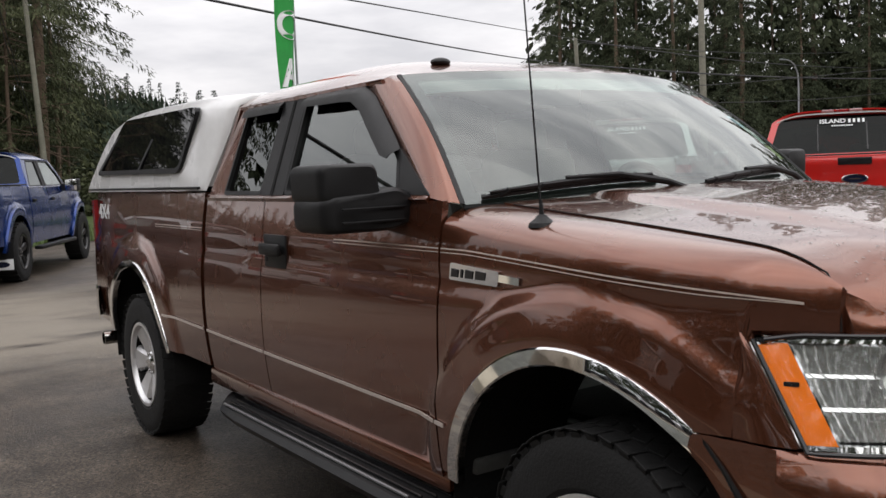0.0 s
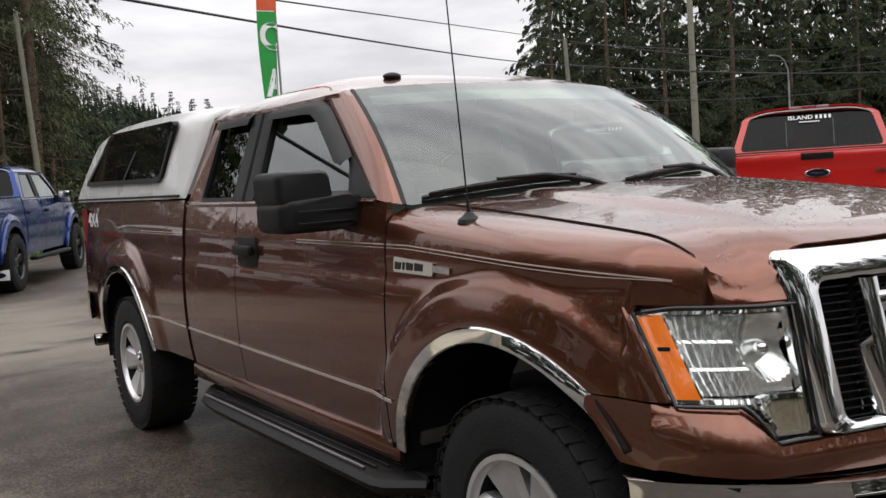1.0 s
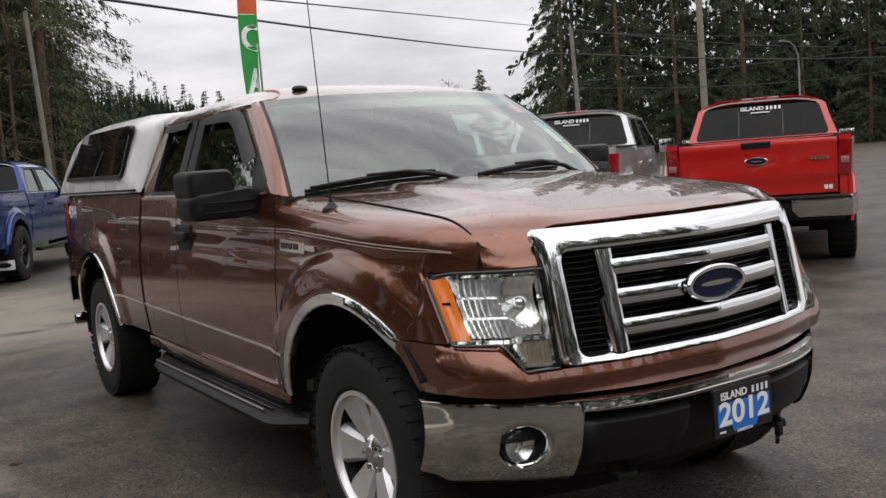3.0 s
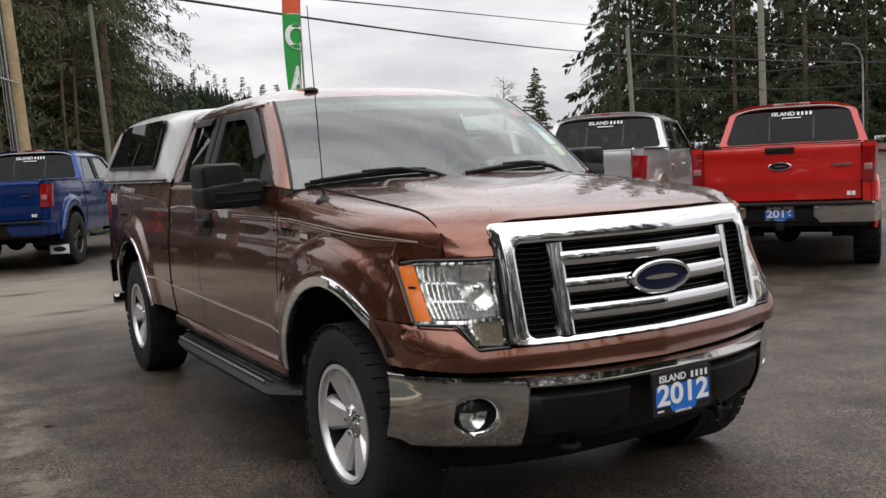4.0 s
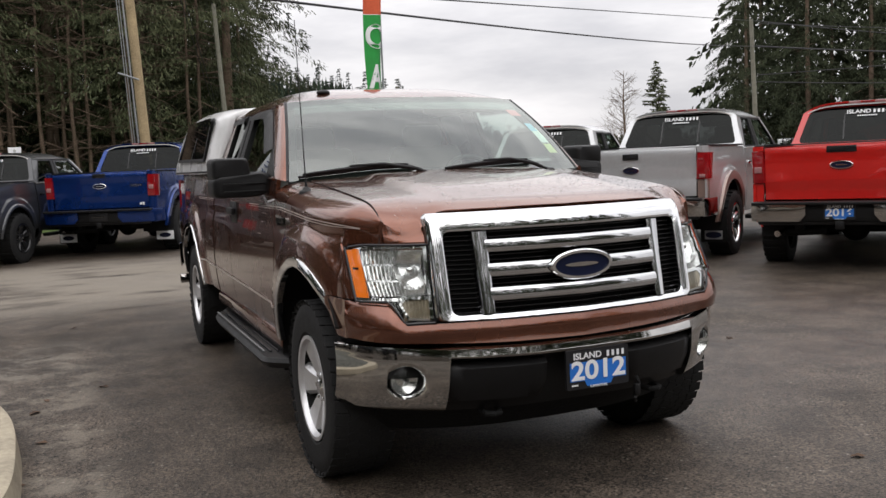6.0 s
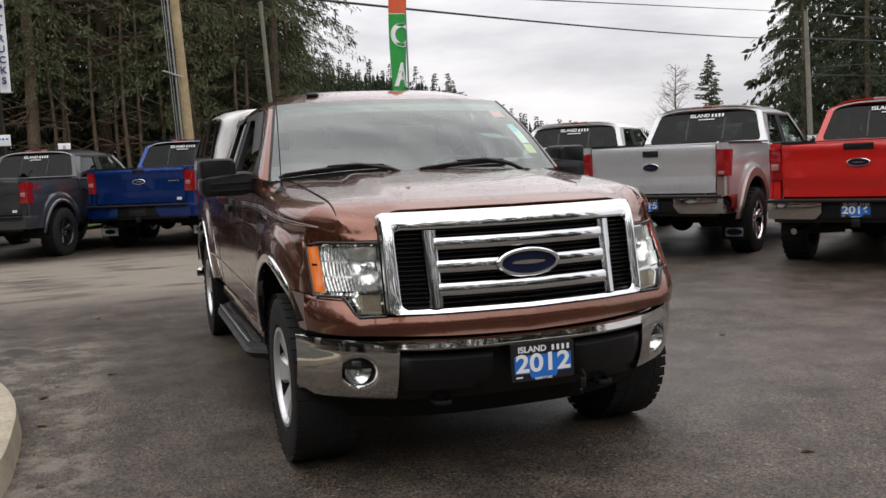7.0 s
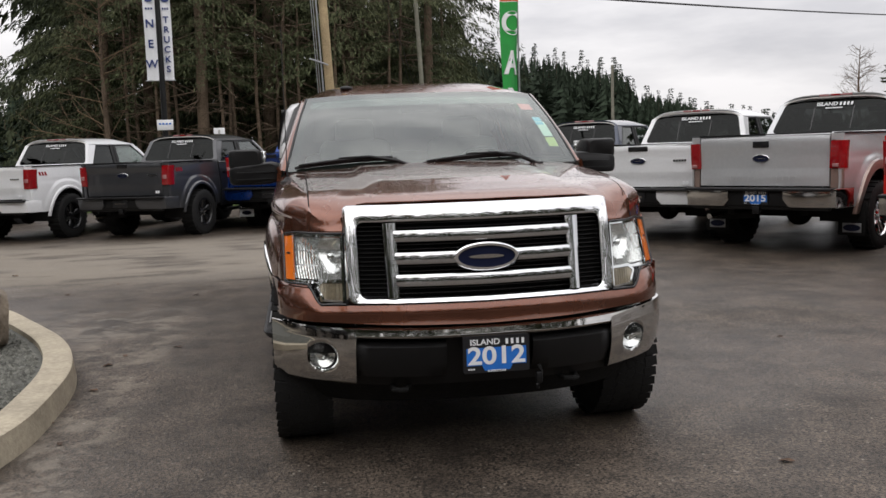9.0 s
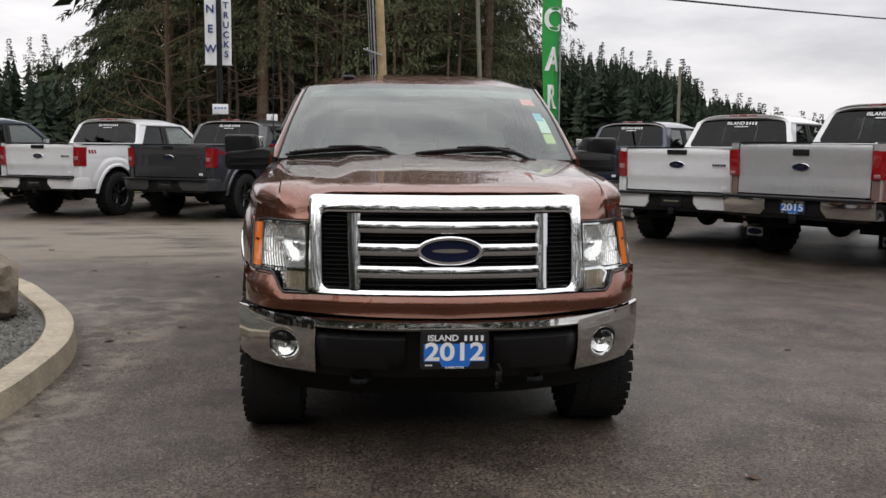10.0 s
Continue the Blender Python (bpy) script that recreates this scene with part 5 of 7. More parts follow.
for s in (-1, 1):
    for k in range(17):                              # black slats of the side nets
        z = 0.800 + 0.0188 * k
        g = sheet(bmesh.new(), [[fr(s * x, z + 0.004, -0.012), fr(s * x, z - 0.006, -0.040)] for x in span(0.425, 0.545, 5)], (0, 0, -0.004))
        part("net_slat", g, "gloss_black", grille)
    g = bmesh.new()
    rows = [[fr(s * (0.438 + 0.03 * (z - 0.95)), z, -0.045), fr(s * (0.432 + 0.03 * (z - 0.95)), z, 0.020), fr(s * 0.424, z, 0.024), fr(s * (0.392 + 0.010 * ((z - 0.95) / 0.17) ** 2), z, 0.026), fr(s * 0.380, z, 0.018), fr(s * 0.378, z, -0.045)] for z in span(0.799, 1.120, 10)]
    part("grille_post", sheet(g, rows), "grille_chrome", grille, "", 50)
for zc, hh in ((1.061, 0.026), (0.966, 0.027), (0.872, 0.027)):
    rows = []
    for x in span(-0.392, 0.392, 30):
        y = nose_y(x, zc) - 0.010 - 0.010 * (1 - (x / 0.392) ** 2)
        rows.append([Vector((x, y - o + 0.12 * hh * k, zc + hh * k)) for k, o in ((1, -0.04), (1, 0.004), (0.90, 0.0105), (0.5, 0.0135), (0, 0.0145), (-0.5, 0.0135), (-0.90, 0.0105), (-1, 0.004), (-1, -0.04))])
    part("grille_bar", sheet(bmesh.new(), rows), "grille_chrome", grille, "", 50)
for z in (1.013, 0.919, 0.825, 1.105):
    for dz in (-0.010, 0.010):
        g = sheet(bmesh.new(), [[fr(x, z + dz, -0.02), fr(x, z + dz - 0.006, -0.045)] for x in span(-0.392, 0.392, 14)], (0, 0, -0.004))
        part("grille_fin", g, "gloss_black", grille)
emblem(grille, (0.0, nose_plan(0) - 0.024, 0.966), 0.288, 0.124, -1, 0.022)

# head lamps: housing, reflector, amber corner, fluted turn lens, clear cover
for s in (-1, 1):
    F = lambda a, z, o=0.0: Vector((s * a, nose_y(a, z) - o, z))
    def cover_low(a):
        if a < 0.712:
            return 0.772
        return 0.772 + 0.088 * smooth01((a - 0.712) / 0.060)
    lamp_us = span(0.604, 0.866, 22)
    g = panel(bmesh.new(), lamp_us, cover_low, lambda a: 1.078 - 0.010 * smooth01((a - 0.80) / 0.066), lambda a, z: F(a, z, -0.075), 10, (0, 0.01, 0))
    lamp = part("headlamp", g, "gloss_black", hero, "clear headlamp with an amber corner")
    # reflector: a large smooth bowl beside curved upright flutes, stepped in three tiers
    g = bmesh.new()
    rows = []
    for a in span(0.618, 0.820, 72):
        row = []
        for z in span(0.876, 1.062, 30):
            d = math.hypot((a - 0.664) / 0.058, (z - 0.985) / 0.082)
            if d < 1.0:
                o = -0.034 - 0.040 * (1 - d * d)
            else:
                q = (a - 0.62 + 0.9 * (z - 0.985) ** 2) * 82
                tier = (z - 0.876) / 0.062 % 1.0
                o = -0.036 + 0.006 * abs((q % 1.0) * 2 - 1) + 0.010 * tier - 0.012 * smooth01((a - 0.70) / 0.10)
            row.append(F(a, z, o))
        rows.append(row)
    part("reflector_bowl", sheet(g, rows, (0, 0.006, 0)), "reflector", lamp, "", 20)
    g = bmesh.new()
    c = F(0.662, 0.975, -0.050)
    bmesh.ops.create_uvsphere(g, u_segments=14, v_segments=10, radius=0.018, matrix=Matrix.Translation(c))
    part("bulb", g, "chrome", lamp)
    g = bmesh.new()
    rows = [[F(a, z, -0.016 + 0.003 * math.sin(a * 500)) for z in span(0.782, 0.862, 6)] for a in span(0.612, 0.716, 26)]
    part("turn_reflector", sheet(g, rows, (0, 0.008, 0)), "fluted", lamp, "", 60)
    g = panel(bmesh.new(), span(0.826, 0.864, 8), lambda a: 0.874, lambda a: 1.062 - 0.004 * (a > 0.84), lambda a, z: F(a, z, -0.003), 6, (0, 0.02, 0))
    part("amber_reflector", g, "amber", lamp, "amber side marker")
    g = box(bmesh.new(), F(0.846, 0.985, 0.000), (0.030, 0.004, 0.010), 0.002, (0, 0, s * 58))
    part("marker_mark", g, "dark", lamp)
    # chrome bezel lines
    g = bmesh.new()
    def strip(pts, w=0.011):
        rows = []
        for i, (a, z) in enumerate(pts):
            rows.append((a, z))
        for (a0, z0), (a1, z1) in zip(pts, pts[1:]):
            n = Vector((-(z1 - z0), a1 - a0)).normalized() * w / 2
            sheet(g, [[F(a0 + (a1 - a0) * t + n.x, z0 + (z1 - z0) * t + n.y, -0.010), F(a0 + (a1 - a0) * t - n.x, z0 + (z1 - z0) * t - n.y, -0.010)] for t in span(0, 1, 6)], (0, 0.018, 0))
    strip([(0.612, 0.786), (0.612, 1.070), (0.84, 1.068)], 0.013)
    strip([(0.612, 0.868), (0.700, 0.872), (0.722, 0.866), (0.806, 0.868), (0.860, 0.870), (0.860, 1.062)], 0.011)
    strip([(0.700, 0.870), (0.726, 0.850), (0.700, 0.790), (0.620, 0.782)], 0.009)
    strip([(0.824, 1.066), (0.824, 0.870)], 0.008)
    part("lamp_bezel", g, "chrome", lamp)
    g = panel(bmesh.new(), lamp_us, cover_low, lambda a: 1.078 - 0.010 * smooth01((a - 0.80) / 0.066), lambda a, z: F(a, z, 0.004), 10)
    o = part("lamp_cover", g, "lens", lamp)
    o.visible_shadow = False
    g = bmesh.new()                                   # black seal round the lamp
    pts = [(a, cover_low(a)) for a in lamp_us] + [(a, 1.078 - 0.010 * smooth01((a - 0.80) / 0.066)) for a in lamp_us[::-1]]
    tube(g, [F(a, z, 0.003) for a, z in pts + pts[:1]], 0.0055, 8)
    part("lamp_seal", g, "gloss_black", lamp)

for s in (-1, 1):                                     # fender side from the lamp's slanted edge back to the wheel arch
    rows = []
    for z in span(0.864, 1.084, 10):
        a, b = Vector((s * 0.872, nose_y(0.872, z) + 0.004, z)), Vector((s * (side_x(-0.385, z) - 0.002), -0.385, z))
        rows.append([a.lerp(b, k) + Vector((s * 0.006 * math.sin(math.pi * k), 0, 0)) for k in span(0, 1, 6)])
    part("fender_corner", sheet(bmesh.new(), rows, (-s * 0.02, 0, 0)), "brown", hero)

# front bumper
def bump(x, z, out=0.0):
    return Vector((x, bump_plan(x) + 0.05 * (0.60 - z) + 0.07 * max(0.0, 0.62 - z) + 0.9 * max(0.0, 0.60 - z) ** 2 - out, z))
xs = sorted(set(span(-0.937, 0.937, 60)) | {s * k for s in (-1, 1) for k in (0.572, 0.576, 0.58, 0.60)} | {s * k for s in (-1, 1) for k in span(0.63, 0.81, 20)})
rows = []
for x in xs:
    lo = 0.622 if abs(x) < 0.574 else 0.405 + 0.02 * (abs(x) > 0.90)
    if 0.574 <= abs(x) < 0.60:
        lo = 0.404
    top = 0.670 + 0.018 * (abs(x) / 0.94) ** 2
    row = [bump(x, top - 0.004, -0.045), bump(x, top, -0.015), bump(x, top - 0.006, 0.004), bump(x, top - 0.022, 0.008)]
    row += [bump(x, z, 0.020 * math.sin(math.pi * (z - lo) / (top - lo)) ** 0.8) for z in span(top - 0.04, lo + 0.02, 22)]
    row += [bump(x, lo + 0.004, -0.012), bump(x, lo, -0.04)]
    rows.append(row)
g = sheet(bmesh.new(), rows)
FOG = (0.716, 0.537, 0.064)                            # middle and radius of the fog lamp wells
for s in (-1, 1):
    dead = [f for f in g.faces if math.hypot(abs(f.calc_center_median().x) - FOG[0], f.calc_center_median().z - FOG[1]) < FOG[2] and f.calc_center_median().x * s > 0 and f.calc_center_median().y < bump_plan(f.calc_center_median().x) + 0.02]
    bmesh.ops.delete(g, geom=dead, context="FACES")
for v in g.verts:
    d = math.hypot(abs(v.co.x) - FOG[0], v.co.z - FOG[1])
    if v.is_boundary and d < FOG[2] + 0.02:
        sx = 1 if v.co.x > 0 else -1
        x, z = FOG[0] + (abs(v.co.x) - FOG[0]) * FOG[2] / d, FOG[1] + (v.co.z - FOG[1]) * FOG[2] / d
        v.co = bump(sx * x, z, 0.004)
bumper = part("front_bumper", g, "bumper_chrome", hero, "chrome front bumper with black pads", 50)
g = sheet(bmesh.new(), [[bump(x, z, -0.05) for z in span(0.40, 0.625, 5)] for x in span(-0.575, 0.575, 24)], (0, 0.03, 0))
part("bumper_middle", g, "black", bumper)
# air dam, its black face extended downwards to stand in for shadow under the bumper
g = sheet(bmesh.new(), [[bump(x * 0.90, z, -0.10 - 0.5 * (0.42 - z)) for z in span(0.275, 0.45, 5)] for x in span(-0.85, 0.85, 30)], (0, 0.03, 0))
part("air_dam", g, "dark", bumper)
for s in (-1, 1):
    pad = bmesh.new()
    xs_p = span(0.19, 0.572, 14)
    rows = []
    for x in xs_p:
        e = smooth01((x - 0.19) / 0.03) * smooth01((0.576 - x) / 0.02)
        rows.append([bump(s * x, 0.440, -0.05), bump(s * x, 0.453, -0.028 + 0.028 * e), bump(s * x, 0.52, 0.012 * e), bump(s * x, 0.590, 0.006 * e), bump(s * x, 0.610, -0.02), bump(s * x, 0.614, -0.05)])
    part("bumper_pad", sheet(pad, rows), "black", bumper, "", 50)
    # fog lamp deep in a dark well
    ring = [(FOG[0] + FOG[2] * math.cos(a), FOG[1] + FOG[2] * math.sin(a)) for a in span(0, 2 * math.pi, 36)]
    g = bmesh.new()
    rows = []
    for x, z in ring:
        p = bump(s * x, z, 0.003)
        c = bump(s * FOG[0], FOG[1], 0.003)
        rows.append([p + (p - c) * 0.05 + Vector((0, -0.001, 0)), p + (p - c) * 0.02 + Vector((0, -0.004, 0)), p + (c - p) * 0.03 + Vector((0, 0.0, 0)), p + (c - p) * 0.05 + Vector((0, 0.012, 0))])
    part("fog_lamp_rim", sheet(g, rows), "chrome", bumper)
    g = bmesh.new()
    rows = []
    for x, z in ring:
        p = bump(s * x, z, 0.0)
        c = bump(s * FOG[0], FOG[1], 0.0)
        d = c + Vector((0, 0.075, 0))
        rows.append([p, p + (c - p) * 0.06 + Vector((0, 0.05, 0)), Vector((p.x, c.y + 0.075, p.z)), d])
    part("fog_lamp_well", sheet(g, rows), "dark", bumper)
    c = bump(s * FOG[0], FOG[1], -0.016)
    g = bmesh.new()
    lathe(g, [(0.058, 0.03), (0.058, 0.0), (0.053, -0.010), (0.038, -0.018), (0.001, -0.022)], 30, "y", c)
    fog = part("fog_lamp", g, "lens", bumper, "round clear fog lamp")
    g = bmesh.new()
    lathe(g, [(0.056, 0.003), (0.046, 0.012), (0.028, 0.020), (0.014, 0.010), (0.001, 0.004)], 30, "y", c)
    part("fog_reflector", g, "reflector", fog)
    # tow hook
    g = bmesh.new()
    pts = [(s * 0.34, -0.66, 0.385), (s * 0.345, -0.80, 0.38), (s * 0.36, -0.845, 0.378), (s * 0.39, -0.855, 0.378), (s * 0.415, -0.835, 0.378), (s * 0.42, -0.79, 0.38), (s * 0.41, -0.76, 0.382)]
    tube(g, [(x, y + 0.07, z + 0.01) for x, y, z in pts], 0.012, 8)
    part("tow_hook", g, "dark", bumper)
plate_sign(bumper, None, "2012", pose(0.016, -0.914, 0.553, 90, 0, 0), 0.290, 0.160)
g = bmesh.new()
tube(g, [(0.205, -0.90, 0.49), (0.215, -0.905, 0.46), (0.208, -0.90, 0.425), (0.196, -0.905, 0.402), (0.200, -0.90, 0.385)], 0.008, 6)
box(g, (0.205, -0.905, 0.435), (0.028, 0.02, 0.05), 0.006)
part("hanging_plug", g, "black", bumper)

cab(hero, "brown", 2.595, "side_glass", "dark_glass", 1.93, hero=True, lean=0.11)
mirrors(hero)
bed_and_rear(hero, "brown", 2.595, 4.70, 1.385)
underbody(hero, 0.406)
# tail of the brown truck
for s in (-1, 1):
    g = sheet(bmesh.new(), [[Vector((s * (0.912 - 0.0 * u), 4.665 + 0.055 * u, z)) if u < 1 else Vector((s * 0.80, 4.73, z)) for z in (1.03, 1.18, 1.33)] for u in (0, 0.5, 0.9, 1)], (-s * 0.02, -0.02, 0))
    part("tail_lamp", g, "tail_red", hero)
    f4 = lambda y, z: Vector((s * (side_x(y, z) + 0.0015), y, z))
    tm = Matrix(((0, 0, s, s * (side_x(4.42, 1.26) + 0.010)), (-s * -1, 0, 0, 4.40), (0, 1, 0, 1.255), (0, 0, 0, 1)))
    text_mesh("drive_decal", "4X4", 0.125, "sign_white", tm, hero, 0.001, squeeze=1.15)
g = sheet(bmesh.new(), [[Vector((x, 4.735, z)) for z in (0.75, 1.38)] for x in span(-0.80, 0.80, 6)], (0, -0.05, 0))
part("tailgate", g, "brown", hero)
rows = []
for x in span(-0.96, 0.96, 30):
    y = 4.90 - 0.03 * (x / 0.9) ** 2 - 0.30 * max(0, (abs(x) - 0.86) / 0.10) ** 2
    rows.append([Vector((x, y - 0.03, 0.765)), Vector((x, y, 0.755)), Vector((x, y + 0.008, 0.66)), Vector((x, y - 0.02, 0.56))])
part("rear_bumper", sheet(bmesh.new(), rows, (0, -0.05, 0)), "chrome_dull", hero)
g = bmesh.new()
lathe(g, [(0.040, 0.0), (0.042, -0.13), (0.036, -0.13), (0.036, 0.0)], 20, "x", (-0.86, 4.34, 0.47))
part("exhaust_tip", g, "chrome_dull", hero)
# aerial and roof lamp bump
g = bmesh.new()
lathe(g, [(0.001, 0.035), (0.012, 0.032), (0.020, 0.022), (0.034, 0.012), (0.038, 0.0), (0.001, 0.0)], 20, "z", (-0.842, 0.262, 1.276))
rod(g, (-0.842, 0.262, 1.29), (-0.842, 0.266, 1.345), 0.008, 0.005)
rod(g, (-0.842, 0.266, 1.325), (-0.838, 0.33, 2.10), 0.0028, 0.0020, 8)
part("aerial", g, "black", hero)
g = bmesh.new()
b = bmesh.new()
bmesh.ops.create_uvsphere(b, u_segments=18, v_segments=10, radius=0.04)
absorb(g, b, pose(-0.455, 1.27, 1.834, 0, 0, 8) @ Matrix.Diagonal((1.05, 0.8, 0.42, 1)))
part("roof_lamp_bump", g, "black", hero)
# wipers
for xp, xt in ((-0.16, -0.80), (0.56, -0.10)):
    w = bmesh.new()
    P = lambda x, v, o=0.012: windscreen_point(x / (0.848 - 0.14 * v), v, o)
    L = xp - xt
    piv = P(xp + 0.02, -0.035, 0.012)
    bend = P(xp - 0.36 * L, 0.072, 0.038)
    tube(w, [piv, P(xp - 0.12 * L, 0.028, 0.030), bend, P(xp - 0.62 * L, 0.070, 0.036)], [0.012, 0.011, 0.009, 0.006], 8)
    tube(w, [P(xt + L * t, 0.018 + 0.060 * math.sin(t * 1.9), 0.012) for t in span(0, 0.88, 14)], 0.008, 6)
    tube(w, [P(xt + L * t, 0.020 + 0.060 * math.sin(t * 1.9), 0.026) for t in span(0.03, 0.84, 14)], [0.005 + 0.005 * math.sin(math.pi * t) for t in span(0, 1, 14)], 6)
    for t in (0.08, 0.24, 0.40, 0.56, 0.72):
        rod(w, P(xt + L * t, 0.018 + 0.060 * math.sin(t * 1.9), 0.010), P(xt + L * (t + 0.03), 0.021 + 0.060 * math.sin(t * 1.9), 0.030), 0.009, n=6)
    box(w, piv, (0.05, 0.05, 0.03), 0.01)
    part("wiper", w, "black", hero)
# stickers inside the windscreen
for u, v, du, dv, mt in ((0.86, 0.76, 0.055, 0.055, "sticker_pink"), (0.885, 0.53, 0.035, 0.055, "sticker_cyan"), (0.895, 0.42, 0.04, 0.10, "sticker_pale"), (0.895, 0.25, 0.04, 0.055, "sticker_green")):
    g = sheet(bmesh.new(), [[windscreen_point(u + a * du, v + c * dv, -0.006) for a in (-1, 0, 1)] for c in (-1, 0, 1)], (0, 0.001, -0.001))
    part("window_sticker", g, mt, hero)

# ---------- white canopy on the bed ----------
canopy = thing("truck_canopy", "white fibreglass canopy with dark sliding side windows on the bed", "truck canopy")
rows = []
def can_row(b_y, t_y, top, shrink=0.0):
    """One hoop: bottom station b_y, top station t_y; shrink draws its sides in to the cab."""
    pts = []
    prof = [(0.930, 1.402), (0.927, 1.46), (0.911, 1.58), (0.889, 1.70), (0.866, 1.775), (0.812, 1.828), (0.70, 1.850), (0.50, 1.862), (0.25, 1.868), (0.0, 1.870)]
    cabin = [(glass_x(z) + 0.014, z) for _, z in prof[:4]] + [(0.762, 1.757), (0.742, 1.792), (0.68, 1.826), (0.50, 1.858), (0.25, 1.868), (0.0, 1.870)]
    for (x, z), (cx_, cz_) in zip(prof, cabin):
        k = (z - 1.402) / (1.870 - 1.402)
        zz = 1.402 + (z - 1.402) * (top - 1.402) / 0.468
        pts.append(Vector((-(x + (cx_ - x) * shrink), b_y + (t_y - b_y) * k ** 0.95, zz + (min(cz_, zz) - zz) * shrink)))
    return pts + [Vector((-p.x, p.y, p.z)) for p in pts[-2::-1]]
for b_y, t_y, top, *draw in ((2.614, 2.510, 1.832, 1.0), (2.618, 2.515, 1.840, 0.90), (2.626, 2.522, 1.846, 0.80), (2.640, 2.535, 1.850, 0.70), (2.670, 2.565, 1.853, 0.55), (2.71, 2.605, 1.856, 0.38), (2.76, 2.65, 1.858, 0.22), (2.82, 2.71, 1.860, 0.09), (2.90, 2.79, 1.863, 0.02), (3.0, 2.88, 1.868), (3.5, 3.35, 1.875), (4.0, 3.72, 1.872), (4.40, 3.95, 1.862), (4.60, 4.08, 1.850), (4.70, 4.16, 1.825)):
    rows.append(can_row(b_y, t_y, top, draw[0] if draw else 0.0))
part("canopy_shell", sheet(bmesh.new(), rows, (0, 0, -0.02)), "shell", canopy, angle=50)
g = bmesh.new()
r0 = can_row(4.70, 4.16, 1.825)
g.faces.new([g.verts.new(p) for p in r0])
part("canopy_back", g, "shell", canopy)
g = bmesh.new()
g.faces.new([g.verts.new(p) for p in can_row(2.62, 2.52, 1.832, 1.0)])
part("canopy_front", g, "shell", canopy)
for s in (-1, 1):
    def cx(y, z, o=0.0):
        k = (z - 1.402) / 0.468
        prof = ((1.402, 0.930), (1.46, 0.927), (1.58, 0.911), (1.70, 0.889), (1.775, 0.866), (1.83, 0.812))
        return Vector((s * (curve_at(prof, z) + o), y, z))
    poly = rounded([(4.43, 1.485), (2.86, 1.470), (2.68, 1.780), (3.90, 1.790)], 0.07, 5)
    g = frame_strip(bmesh.new(), poly, lambda y, z: cx(y, z, 0.014), 0.026, (-s * 0.02, 0, 0))
    wf = part("window_frame", g, "black", canopy, "black aluminium window frame")
    g = bmesh.new()
    outline(g, poly, lambda y, z: Vector((s * (0.9315 - 0.128 * (z - 1.46)), y, z)), (-s * 0.004, 0, 0))
    part("canopy_window", g, "black_glass", wf, "dark tinted sliding canopy window")
    g = bmesh.new()
    outline(g, [(3.57, 1.492), (3.535, 1.492), (3.20, 1.768), (3.235, 1.768)], lambda y, z: cx(y, z, 0.015), (-s * 0.004, 0, 0))
    part("window_divider", g, "black", wf)
for s in (-1, 1):
    part("canopy_seal", box(bmesh.new(), (s * 0.925, 3.66, 1.397), (0.02, 2.06, 0.012), 0.004), "black", canopy)

# ---------- the parked rows ----------
lot_pickup("red pickup with chrome bumper and blue dealer plate", "red", (5.90, 3.535), 54.5, "chrome", "scoop", "2016", rim="alloy", scale=1.02)
lot_pickup("silver and tan heavy pickup with chrome rear bumper", "silver", (4.85, 5.99), 54, "chrome", "work", "2015", flares=True, lower="tan", lamp_style="sd", scale=1.055, rim="chrome", flaps=True, marks=False, cab_end=2.84)
lot_pickup("white pickup with white bumper corners", "white", (3.96, 7.82), 46, "white", "scoop", None, rim="alloy", cab_end=2.80)
lot_pickup("dark navy pickup with red tail lamps", "navy", (3.75, 12.6), 44, "navy", "plain", None)
lot_pickup("blue pickup with black wheels and white mud flaps", "blue", (-1.30, 12.95), 26, "blue", "plain", None, flares=True, flaps=True, tyre_r=0.43, scale=1.05)
lot_pickup("dark grey pickup with black wheels", "grey", (-3.89, 12.35), 25.6, "grey", "plain", None, tyre_r=0.43, scale=0.98)
lot_pickup("white off-road pickup with black wheels", "white", (-6.35, 12.89), 24, "white", "scoop", None, tyre_r=0.43, scale=0.98)
lot_pickup("dark blue pickup beside the white one", "navy", (-10.1, 14.3), 24, "white", "plain", None, tyre_r=0.43)
# the row across the aisle, mirrored in the brown truck's doors and chrome
for y, paint in ((-6.2, "grey"), (-3.0, "navy"), (0.2, "grey"), (3.4, "white"), (6.6, "grey")):
    lot_pickup("dark parked pickup mirrored in the brown doors" if paint != "white" else "white parked pickup mirrored in the brown doors", paint, (-15.6, y), 84, "chrome", "plain", None)


# ---------- kerbed island ----------
ISLAND = ((-2.23, -0.10), (-2.20, 0.60), (-2.27, 1.40), (-2.52, 2.25), (-2.97, 3.15), (-3.50, 4.05), (-4.3, 4.85), (-5.4, 5.15), (-6.4, 4.5), (-6.8, 2.2),
          (-6.6, -0.2), (-5.6, -1.3), (-4.2, -1.5), (-3.1, -1.3), (-2.46, -0.80))


